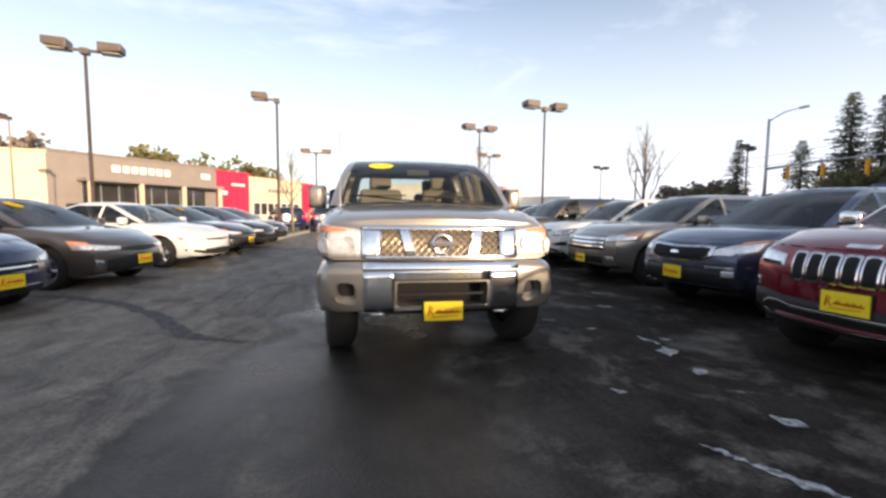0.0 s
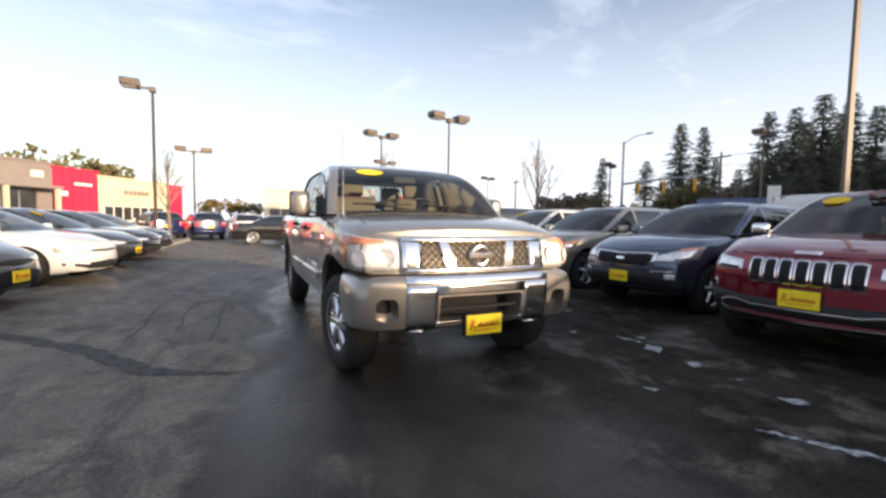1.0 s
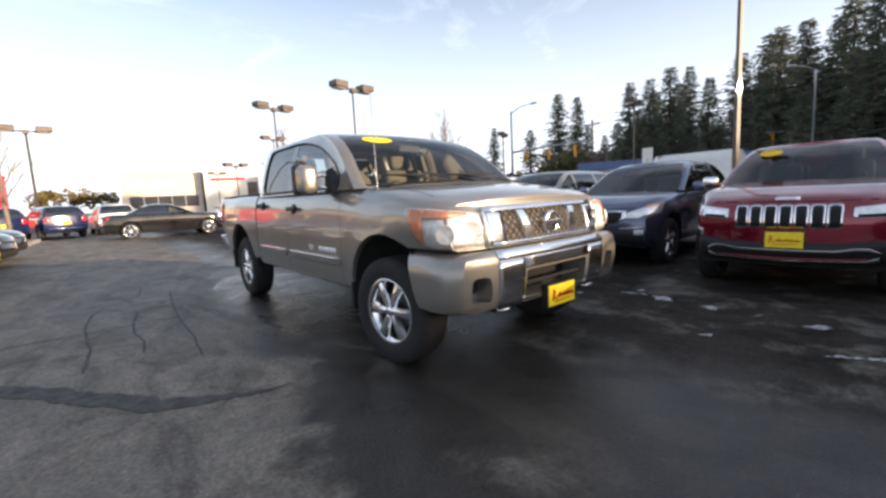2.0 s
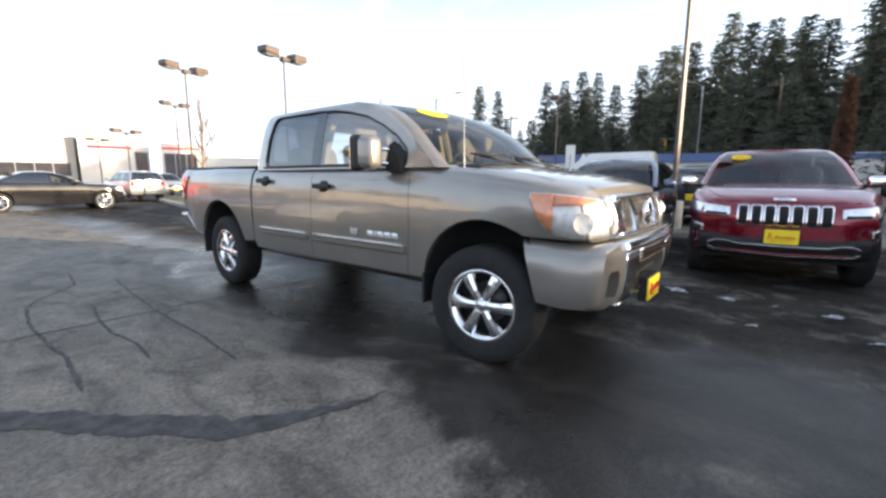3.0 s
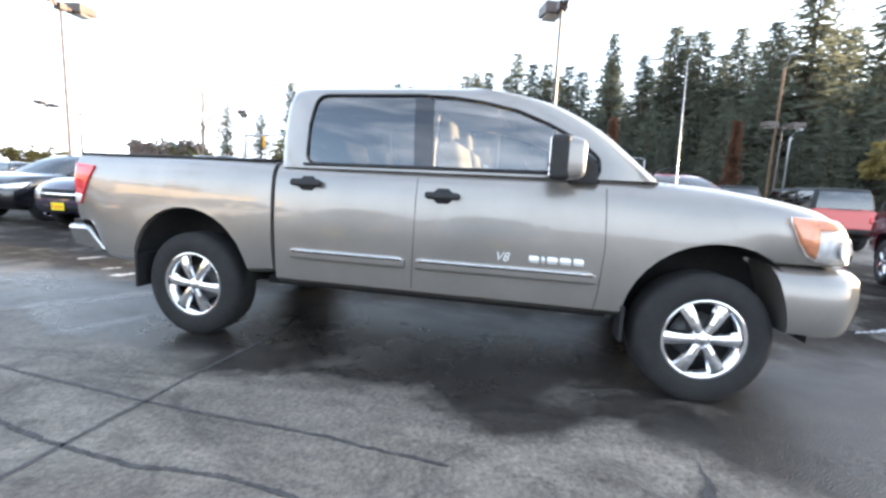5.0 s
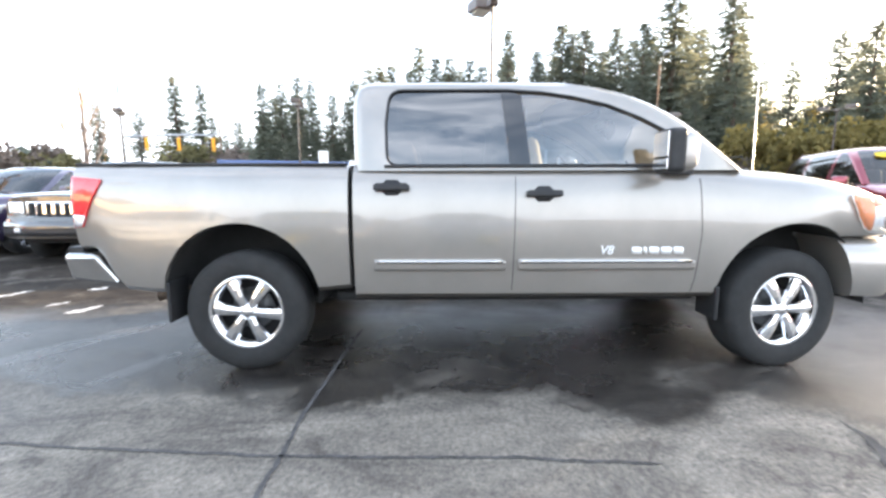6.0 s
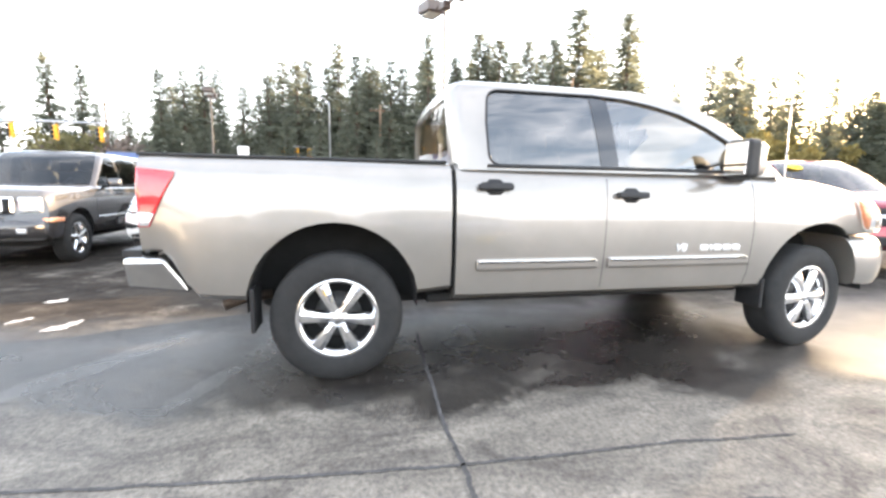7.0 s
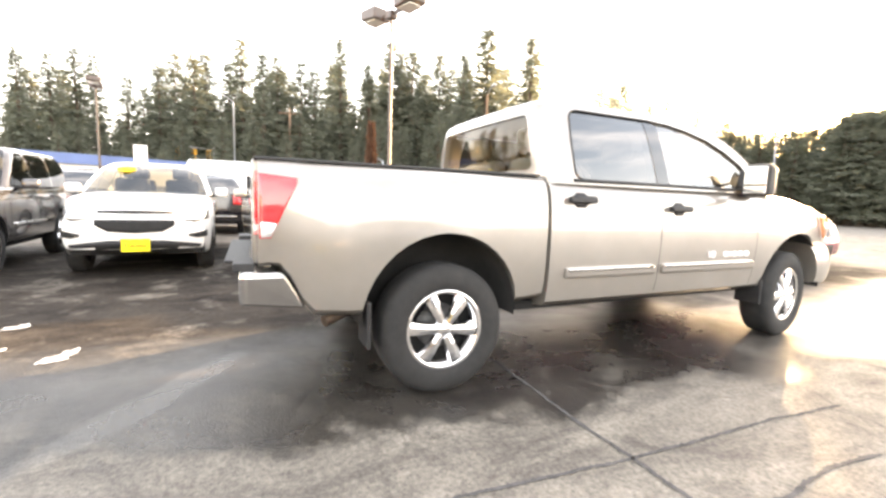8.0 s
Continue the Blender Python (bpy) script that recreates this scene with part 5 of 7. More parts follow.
C_ = sedan("sedan_a", plateF=.43, sticker=(-.30, 1.32, .11),
           patches=[("grille", "front", [(-.62, .28, .46), (0, .24, .54), (.62, .28, .46)], M_DARK, .008, "large black lower grille"),
                    ("upper_grille", "front", [(-.40, .60, .64), (0, .57, .66), (.40, .60, .64)], M_PLASTIC, .008, "slim grille with a chrome bar"),
                    lamps(.64, .40, .84, .045), ("turn_signal", "front2", [(.74, .70, .735), (.84, .69, .76)], M_AMBER, .013, "amber turn signal"),
                    ("fog_lamp", "front2", [(.66, .30, .45), (.76, .36, .47)], M_SATIN, .010, "fog lamp in a bright bezel")])
H_ = sedan("sedan_b", fo=.90, plateF=None, rimmat=M_ALLOY,
           patches=[("lower_grille", "front", [(-.50, .28, .40), (0, .26, .42), (.50, .28, .40)], M_DARK, .008, "black lower grille"),
                    lamps(.62, .42, .84, .04), ("fog_recess", "front2", [(.50, .29, .36), (.82, .37, .41)], M_DARK, .010, "dark fog lamp slit"),
                    ("upper_grille", "front", [(-.46, .60, .635), (0, .585, .63), (.46, .60, .635)], M_DARK, .008, "slim dark grille")])
B_ = sedan("compact", fo=.86, wb=2.68, ro=.95, plateF=.42, W=.89,
           top=[(-.90, .68), (-.80, .78), (-.5, .88), (0, .94), (.4, .98), (.8, 1.0), (2.8, 1.02), (3.65, .99)], bot=[(-.9, .26), (-.6, .2), (0, .22), (2.7, .22), (3.65, .34)],
           wid=[(-.9, .85), (-.6, .94), (0, 1.0), (.5, .985), (2.3, .985), (2.7, 1.0), (3.2, .95), (3.65, .88)],
           patches=[("grille", "front", [(-.42, .52, .62), (.42, .52, .62)], M_DARK, .008, "dark grille"), ("chrome_bar", "front", [(-.46, .555, .58), (.46, .555, .58)], M_CHROME, .014, "chrome bar"),
                    ("chrome_bar", "front", [(-.7, .335, .35), (.7, .335, .35)], M_CHROME, .012, "chrome strip"),
                    ("lower_grille", "front", [(-.5, .24, .33), (.5, .24, .33)], M_DARK, .009, "dark lower grille"), lamps(.63, .46, .82, .05)])
X_ = sedan("full_size_sedan", wb=3.05, fo=.95, ro=1.05, W=.95, r=.36, rim=.25, ra=.40, plateF=None, rimmat=M_CHROME,
           top=[(-.97, .84), (-.85, .90), (-.5, .96), (0, 1.0), (.5, 1.03), (.9, 1.05), (3.2, 1.07), (3.8, 1.06), (4.1, 1.0)], bot=[(-.97, .28), (-.6, .2), (0, .22), (3.0, .22), (4.1, .36)],
           wid=[(-.97, .88), (-.65, .95), (0, 1.0), (.5, .985), (2.5, .985), (3.05, 1.0), (3.6, .96), (4.1, .9)],
           G=dict(zb=1.04, zr=1.44, zw=1.39, F=[(1.04, .45), (1.16, .68), (1.32, 1.02), (1.44, 1.35)], R=[(1.04, 3.25), (1.16, 3.0), (1.32, 2.68), (1.44, 2.35)], w=[(1.04, .85), (1.2, .78), (1.36, .68), (1.44, .6)],
                  wins=[(None, 1.55, "a"), (1.62, None, "b")]), seats=(1.6, 2.5), seams=(.55, 1.58, 2.6), handles=(1.48, 2.4), tinted="b",
           patches=[("grille", "front", [(-.48, .55, .84), (.48, .55, .84)], M_CHROME, .008, "chrome mesh grille"), lamps(.76, .52, .86, .05),
                    ("turn_signal", "side", [(-.62, .70, .76), (-.54, .70, .78)], M_AMBER, .010, "amber side lamp"), tails(0, .70, .98)])
W_ = suv("open_top", wb=2.95, fo=.60, ro=.62, W=.86, r=.40, rim=.225, ra=.48, bowF=.04, bowR=.02, plateF=None, plateR=None, seats=(1.45, 2.3),
         top=[(-.62, 1.14), (-.4, 1.17), (.3, 1.20), (.8, 1.22), (3.5, 1.22), (3.57, 1.2)], bot=[(-.62, .55), (0, .50), (3.57, .52)],
         wid=[(-.62, .80), (0, .86), (.6, .98), (2.9, 1.0), (3.57, .98)],
         G=dict(zb=1.20, zr=1.80, zw=1.72, F=[(1.20, .62), (1.5, .76), (1.70, .86), (1.80, .95)], R=[(1.20, 3.54), (1.5, 3.50), (1.7, 3.44), (1.80, 3.36)], w=[(1.20, .82), (1.5, .78), (1.7, .73), (1.80, .68)],
                wins=[(None, 1.50, "a"), (1.60, 2.45, "b"), (2.55, None, "c")], bowF=.03, dw=.12), roofmat=M_PLASTIC, seams=(.75, 1.55, 2.5),
         patches=[("grille", "front", [(-.42, .80, 1.10), (.42, .80, 1.10)], M_DARK, .008, "slotted grille"), ("headlight", "front2", [(.46, .86, 1.04), (.64, .86, 1.04)], M_LENS, .012, "round headlight"),
                  ("bumper_face", "front", [(-.66, .50, .66), (.66, .50, .66)], M_PLASTIC, .16, "black bumper"), ("bumper_face", "rear", [(-.80, .52, .66), (.80, .52, .66)], M_PLASTIC, .12, "black bumper"),
                  ("tail_light", "rear2", [(.66, .84, 1.0), (.80, .84, 1.0)], M_TAIL, .03, "red tail light")])
V_ = suv("cargo_van", wb=3.5, fo=.95, ro=1.35, W=1.0, r=.36, plateF=None,
         top=[(-.95, .95), (-.8, 1.06), (-.4, 1.18), (.1, 1.28), (.4, 1.30), (4.8, 1.30)], bot=[(-.95, .36), (0, .36), (4.85, .42)],
         wid=[(-.95, .88), (-.5, .96), (0, 1.0), (4.0, 1.0), (4.85, .97)],
         G=dict(zb=1.28, zr=2.62, zw=1.85, F=[(1.28, .10), (1.6, .46), (1.95, .80), (2.40, 1.2), (2.62, 1.7)], R=[(1.28, 4.80), (1.8, 4.78), (2.4, 4.74), (2.62, 4.64)], w=[(1.28, .98), (1.9, .96), (2.4, .90), (2.62, .80)],
                wins=[(None, 1.30, "a")], dw=3.2, bowF=.1, crown=.07), seats=(1.1,), seams=(.5, 1.4, 2.6),
         patches=[lamps(.92, .55, .90, .08), ("grille", "front", [(-.5, .60, .82), (.5, .60, .82)], M_DARK, .008, "dark grille")])
S_ = suv("plain_suv", plateR=.80, plateF=.46,
         patches=[("grille", "front", [(-.5, .62, .82), (.5, .62, .82)], M_DARK, .008, "dark grille"), ("chrome_bar", "front", [(-.5, .70, .735), (.5, .70, .735)], M_CHROME, .014, "chrome bar"), lamps(.80, .54, .88, .06), tails(0, .85, 1.1),
                  ("bumper_strip", "rear", [(-.7, .52, .55), (.7, .52, .55)], M_CHROME, .012, "bright bumper strip"), ("lower_grille", "front", [(-.5, .32, .48), (.5, .32, .48)], M_PLASTIC, .008, "")])

P_ = suv("tall_suv", W=.96, wb=2.80, fo=.92, ro=.92, r=.38, rim=.24, ra=.46, zlow=.40, plateF=.55, sticker=(-.42, 1.68, .13), seats=(1.7, 2.55),
         top=[(-.92, 1.02), (-.80, 1.10), (-.4, 1.17), (0, 1.20), (.5, 1.23), (.9, 1.24), (3.3, 1.25), (3.72, 1.22)], bot=[(-.92, .42), (-.5, .38), (0, .42), (2.8, .42), (3.72, .50)],
         wid=[(-.92, .88), (-.6, .95), (0, 1.0), (.5, .985), (2.4, .985), (2.8, 1.0), (3.3, .985), (3.72, .95)],
         G=dict(zb=1.23, zr=1.80, zw=1.74, F=[(1.23, .45), (1.45, .76), (1.66, 1.06), (1.80, 1.36)], R=[(1.23, 3.62), (1.45, 3.58), (1.7, 3.46), (1.80, 3.32)], w=[(1.23, .90), (1.45, .84), (1.7, .76), (1.80, .68)],
                wins=[(None, 1.62, "a"), (1.70, 2.55, "b"), (2.65, None, "c")], dw=.12), seams=(.65, 1.66, 2.6), handles=(1.50, 2.44), tinted="bc",
         patches=[("grille", "front", [(-.55, .74, 1.0), (.55, .74, 1.0)], M_DARK, .008, "dark grille"), ("chrome_bar", "front", [(-.55, .86, .90), (.55, .86, .90)], M_CHROME, .014, "chrome bar"), lamps(.88, .60, .90, .07),
                  ("lower_grille", "front", [(-.6, .44, .60), (.6, .44, .60)], M_PLASTIC, .010, "black lower grille"), tails(0, .85, 1.15)])


def car_at(name, S, x, y, heading, label, category, material, group="", **kw):
    """Stands a car with the middle of its nose at (x, y), nose towards heading (degrees, from +X towards +Y)."""
    m = pose(x, y, 0, 0, 0, heading + 90) @ Matrix.Translation((0, S["fo"], 0))
    return vehicle(name, S, m, label, category, material, group, **kw)


# ---- street furniture and plants ----
def lamp_post(x, y, h, turn, heads, label, base=True):
    root = thing("street_lamp", pose(x, y, 0, 0, 0, turn), label, "street lamp", "parking lot lamps")
    part("pole", tube_bm([(0, 0, .0), (0, 0, h)], [.075, .055], 4 if heads != "flood" else 8, False), M_POLE, root)
    if base:
        b = lathe([(.0, .72), (.22, .72), (.25, .70), (.25, .0)], 20)
        bmesh.ops.rotate(b, verts=b.verts, cent=(0, 0, 0), matrix=Matrix.Rotation(radians(-90), 3, "Y"))
        part("concrete_base", b, M_CONC, root)
    n = 2 if heads == "double" else 1
    part("bracket", box_bm(-.62 if n == 2 else -.06, .62, -.035, .035, h - .06, h + .04, .01), M_POLE, root)
    part("collar", box_bm(-.13, .13, -.13, .13, h - .16, h + .06, .02), M_POLE, root)
    for s in ((1, -1) if n == 2 else (1,)):
        b = box_bm(s * .80 - .36, s * .80 + .36, -.30, .30, h - .06, h + .28, .035)
        for v in b.verts:
            if v.co.z < h + .05:
                v.co.z += .07 * (1 if s * v.co.x > .78 else 0)
        hd = part("lamp_head", b, M_POLE, root, "brown shoebox lamp head")
        part("lens", box_bm(s * .80 - .28, s * .80 + .28, -.22, .22, h - .072, h - .05), M_LAMPGLASS, hd)
    return root


def conifer_mesh(seed, H, R, bare=0.12, gaps=0.25):
    rnd = random.Random(seed)
    vs, fs = [], []
    z = H * bare
    while z < H * .985:
        t = (z - H * bare) / (H * (1 - bare))
        ln = R * ((1 - t) ** .92) * (0.55 + 0.45 * min(1, t * 5 + .3))
        nb = 4 if t > .7 else 6
        a0 = rnd.random() * 6.28
        for k in range(nb):
            if rnd.random() < gaps and t < .75:
                continue
            a = a0 + 6.283 * k / nb + rnd.uniform(-.35, .35)
            l = ln * rnd.uniform(.55, 1.2) + .22
            droop = rnd.uniform(.12, .42) - .35 * t
            n = max(2, int(l / .75) + 1)
            for j in range(n + 1):
                u = (j + .4) / (n + .4)
                c = Vector((math.cos(a) * l * u, math.sin(a) * l * u, z - droop * l * u * u))
                sz = (.26 + .42 * l / max(1, n)) * (1.15 - .5 * u)
                for q in range(4):
                    d = Vector((math.cos(a + rnd.uniform(-1.3, 1.3)), math.sin(a + rnd.uniform(-1.3, 1.3)), rnd.uniform(-.75, .25))).normalized()
                    sd_ = Vector((rnd.uniform(-1, 1), rnd.uniform(-1, 1), rnd.uniform(-.5, .5))).cross(d)
                    if sd_.length < .1:
                        continue
                    sd_.normalize()
                    i = len(vs)
                    w_ = sz * rnd.uniform(.2, .4)
                    vs += [c - sd_ * w_ * .6, c + sd_ * w_ * .6, c + d * sz * 1.45 + sd_ * w_ * .1, c + d * sz * 1.3 - sd_ * w_ * .2]
                    fs.append([i, i + 1, i + 2, i + 3])
        z += H * .0135 * rnd.uniform(.7, 1.4) + .05
    me = bpy.data.meshes.new("crown")
    me.from_pydata(vs, [], fs)
    tr = tube_bm([(0, 0, 0), (.03, .02, H * .5), (0, 0, H * .97)], [H * .014 + .06, H * .010, .02], 7)
    mt = bpy.data.meshes.new("trunk")
    tr.to_mesh(mt)
    tr.free()
    return mt, me


def limb(rnd, p, d, l, r, depth, out, tips):
    pts, rad = [p], [r]
    n = 3
    for k in range(n):
        d = (d + Vector((rnd.uniform(-1, 1), rnd.uniform(-1, 1), rnd.uniform(-.5, .9))) * .16).normalized()
        p = p + d * l / n
        pts.append(p), rad.append(r * (1 - .5 * (k + 1) / n))
    out.append(tube_bm(pts, rad, 5 if depth > 1 else 4))
    tips.append((p, d))
    if depth == 0:
        return
    for k in range(3 if depth > 1 else 4):
        u = rnd.uniform(.3, 1)
        q = pts[0].lerp(pts[-1], u)
        ax = Vector((rnd.uniform(-1, 1), rnd.uniform(-1, 1), rnd.uniform(.1, .9))).normalized()
        limb(rnd, q, (d * .7 + ax * .75).normalized(), l * rnd.uniform(.45, .7), r * .5, depth - 1, out, tips)


def bare_tree_mesh(seed, H):
    rnd = random.Random(seed)
    out, tips = [], []
    r0 = H * .012 + .03
    trunk = tube_bm([(0, 0, 0), (.02, .03, H * .3), (.05, 0, H * .62), (.03, .02, H * .95)], [r0, r0 * .8, r0 * .5, .012], 8)
    for k in range(13):
        z = H * (.25 + .6 * k / 13)
        a = k * 2.4 + rnd.uniform(-.4, .4)
        limb(rnd, Vector((0, 0, z)), Vector((math.cos(a), math.sin(a), rnd.uniform(1.5, 2.6))).normalized(), H * .27 * (1.1 - k / 16), r0 * .42 * (1 - k / 20), 2, out, tips)
    me = bpy.data.meshes.new("limbs")
    b = join_bm(*out)
    b.to_mesh(me)
    b.free()
    mt = bpy.data.meshes.new("trunk")
    trunk.to_mesh(mt)
    trunk.free()
    return mt, me, tips


def leafy_mesh(seed, H, R, n=900):
    """A crown of many small leaf clumps on limbs, ragged at its edge."""
    rnd = random.Random(seed)
    blobs = [(Vector((rnd.gauss(0, R * .45), rnd.gauss(0, R * .45), H * rnd.uniform(.38, .88))), R * rnd.uniform(.3, .55)) for _ in range(11)]
    vs, fs = [], []
    for _ in range(n):
        c, r = rnd.choice(blobs)
        d = Vector((rnd.gauss(0, 1), rnd.gauss(0, 1), rnd.gauss(0, 1))).normalized()
        p = c + d * r * rnd.uniform(.55, 1.05)
        for _q in range(3):
            a = Vector((rnd.uniform(-1, 1), rnd.uniform(-1, 1), rnd.uniform(-1, 1))) * R * .085
            b = Vector((rnd.uniform(-1, 1), rnd.uniform(-1, 1), rnd.uniform(-1, 1))) * R * .085
            i = len(vs)
            vs += [p - a, p + b, p + a, p - b]
            fs.append([i, i + 1, i + 2, i + 3])
    me = bpy.data.meshes.new("crown")
    me.from_pydata(vs, [], fs)
    bms = [tube_bm([(0, 0, 0), (.05, 0, H * .45)], [R * .07 + .05, R * .04 + .02], 7)] + [tube_bm([(.03, 0, H * .3), c.lerp(Vector((0, 0, H * .5)), .4), c], [R * .035, R * .02, .015], 5) for c, r in blobs]
    mt = bpy.data.meshes.new("trunk")
    b = join_bm(*bms)
    b.to_mesh(mt)
    b.free()
    return mt, me


def plant(name, meshes, x, y, s, turn, label, category, crown_mat, trunk_mat=None, group="", wide=1.0):
    m = pose(x, y, 0, 0, 0, turn) @ Matrix.Diagonal((s * wide, s * wide, s, 1))
    root = thing(name, m, label, category, group)
    part("trunk", meshes[0], trunk_mat or M_BARK, root)
    part("crown", meshes[1], crown_mat, root)
    return root


# ---- ground ----
def ground_material():
    m = bpy.data.materials.new("asphalt")
    m.use_nodes = True
    t = m.node_tree
    p = t.nodes["Principled BSDF"]
    co = t.nodes.new("ShaderNodeTexCoord")
    big = nd(t, "ShaderNodeTexNoise", Scale=0.16, Detail=4.0, Roughness=0.55)
    mid = nd(t, "ShaderNodeTexNoise", Scale=0.9, Detail=6.0, Roughness=0.65, Distortion=0.4)
    fine = nd(t, "ShaderNodeTexNoise", Scale=38.0, Detail=6.0, Roughness=0.75)
    grit = nd(t, "ShaderNodeTexVoronoi", Scale=120.0)
    for n in (big, mid, fine, grit):
        t.links.new(co.outputs["Object"], n.inputs["Vector"])
    r1 = t.nodes.new("ShaderNodeValToRGB")
    r1.color_ramp.elements[0].position, r1.color_ramp.elements[1].position = 0.40, 0.58
    r1.color_ramp.elements[0].color, r1.color_ramp.elements[1].color = (0.140, 0.128, 0.114, 1), (0.200, 0.183, 0.161, 1)
    s1 = t.nodes.new("ShaderNodeMath")
    s1.operation = "MULTIPLY_ADD"
    s1.inputs[1].default_value, s1.inputs[2].default_value = 0.55, 0.22
    ad = t.nodes.new("ShaderNodeMath")
    ad.operation = "MULTIPLY_ADD"
    ad.inputs[1].default_value = 0.45
    t.links.new(big.outputs["Fac"], s1.inputs[0])
    t.links.new(mid.outputs["Fac"], ad.inputs[0])
    t.links.new(s1.outputs[0], ad.inputs[2])
    sub = t.nodes.new("ShaderNodeMath")
    sub.operation = "SUBTRACT"
    sub.inputs[1].default_value = 0.22
    t.links.new(ad.outputs[0], sub.inputs[0])
    t.links.new(sub.outputs[0], r1.inputs[0])
    mul = t.nodes.new("ShaderNodeMixRGB")
    mul.blend_type = "MULTIPLY"
    mul.inputs[0].default_value = 0.8
    r2 = t.nodes.new("ShaderNodeValToRGB")
    r2.color_ramp.elements[0].position, r2.color_ramp.elements[1].position = 0.3, 0.78
    r2.color_ramp.elements[0].color, r2.color_ramp.elements[1].color = (0.35, 0.35, 0.35, 1), (2.0, 1.96, 1.9, 1)
    t.links.new(fine.outputs["Fac"], r2.inputs[0])
    t.links.new(r1.outputs[0], mul.inputs[1])
    t.links.new(r2.outputs[0], mul.inputs[2])
    # a damp, darker area with a ragged edge
    wob = nd(t, "ShaderNodeTexNoise", Scale=0.85, Detail=9.0, Roughness=0.66, Distortion=0.3)
    t.links.new(co.outputs["Object"], wob.inputs["Vector"])
    sp = t.nodes.new("ShaderNodeSeparateXYZ")
    t.links.new(co.outputs["Object"], sp.inputs[0])

    def ramp(src, lo, hi, amp):
        m1 = t.nodes.new("ShaderNodeMath")
        m1.operation = "MULTIPLY_ADD"
        m1.inputs[1].default_value = amp
        t.links.new(wob.outputs["Fac"], m1.inputs[0])
        t.links.new(src, m1.inputs[2])
        r = t.nodes.new("ShaderNodeMapRange")
        r.interpolation_type = "SMOOTHSTEP"
        r.inputs[1].default_value, r.inputs[2].default_value = lo + amp / 2, hi + amp / 2
        t.links.new(m1.outputs[0], r.inputs[0])
        return r.outputs[0]

    def times(u, v):
        q = t.nodes.new("ShaderNodeMath")
        q.operation = "MULTIPLY"
        t.links.new(u, q.inputs[0])
        t.links.new(v, q.inputs[1])
        return q.outputs[0]

    # the edge of the damp area: its x for each y
    edge = t.nodes.new("ShaderNodeMapRange")
    edge.inputs[1].default_value, edge.inputs[2].default_value = -2.5, 6.5
    t.links.new(sp.outputs[1], edge.inputs[0])
    er = t.nodes.new("ShaderNodeValToRGB")
    es = ((-2.5, -1.85), (-.9, -2.1), (-.36, -1.95), (.5, -1.3), (1.1, -1.6), (2.25, -1.4), (4.1, -1.25), (5.6, -1.1), (6.5, -.6))
    while len(er.color_ramp.elements) < len(es):
        er.color_ramp.elements.new(.5)
    for el, (y_, x_) in zip(er.color_ramp.elements, es):
        el.position, el.color = (y_ + 2.5) / 9, ((x_ + 3) / 6, (x_ + 3) / 6, (x_ + 3) / 6, 1)
    t.links.new(edge.outputs[0], er.inputs[0])
    sc_ = t.nodes.new("ShaderNodeMath")
    sc_.operation = "MULTIPLY_ADD"
    sc_.inputs[1].default_value, sc_.inputs[2].default_value = -6.0, 3.0
    t.links.new(er.outputs[0], sc_.inputs[0])
    off_ = t.nodes.new("ShaderNodeMath")
    t.links.new(sp.outputs[0], off_.inputs[0])
    t.links.new(sc_.outputs[0], off_.inputs[1])
    blot = nd(t, "ShaderNodeTexNoise", Scale=1.1, Detail=7.0, Roughness=0.68, Distortion=0.3)
    t.links.new(co.outputs["Object"], blot.inputs["Vector"])
    dry_ = t.nodes.new("ShaderNodeMapRange")
    dry_.inputs[1].default_value, dry_.inputs[2].default_value, dry_.inputs[3].default_value, dry_.inputs[4].default_value = .53, .64, 1.0, .45
    t.links.new(blot.outputs["Fac"], dry_.inputs[0])
    wet = times(times(ramp(off_.outputs[0], -.10, .14, 1.9), dry_.outputs[0]), times(ramp(sp.outputs[0], 9.0, 7.0, 2.0), ramp(sp.outputs[1], -9.0, -7.0, 2.0)))
    dk = t.nodes.new("ShaderNodeMixRGB")
    dk.blend_type = "MULTIPLY"
    dk.inputs[2].default_value = (0.205, 0.200, 0.203, 1)
    t.links.new(wet, dk.inputs[0])
    t.links.new(mul.outputs[0], dk.inputs[1])
    # soft dark stains, and a middle-sized grain
    stn = nd(t, "ShaderNodeTexNoise", Scale=2.3, Detail=8.0, Roughness=0.7, Distortion=0.8)
    mpn = t.nodes.new("ShaderNodeMapping")
    mpn.inputs["Scale"].default_value = (1.0, 0.55, 1.0)
    mpn.inputs["Rotation"].default_value = (0, 0, radians(25))
    t.links.new(co.outputs["Object"], mpn.inputs[0])
    t.links.new(mpn.outputs[0], stn.inputs["Vector"])
    st_ = t.nodes.new("ShaderNodeValToRGB")
    st_.color_ramp.elements[0].position, st_.color_ramp.elements[1].position = .36, .60
    st_.color_ramp.elements[0].color, st_.color_ramp.elements[1].color = (.50, .49, .50, 1), (1.14, 1.13, 1.11, 1)
    t.links.new(stn.outputs["Fac"], st_.inputs[0])
    m3 = t.nodes.new("ShaderNodeMixRGB")
    m3.blend_type = "MULTIPLY"
    m3.inputs[0].default_value = 1.0
    t.links.new(dk.outputs[0], m3.inputs[1])
    t.links.new(st_.outputs[0], m3.inputs[2])
    mot = nd(t, "ShaderNodeTexNoise", Scale=7.5, Detail=9.0, Roughness=0.72, Distortion=0.5)
    t.links.new(co.outputs["Object"], mot.inputs["Vector"])
    mo_ = t.nodes.new("ShaderNodeValToRGB")
    mo_.color_ramp.elements[0].position, mo_.color_ramp.elements[1].position = .38, .63
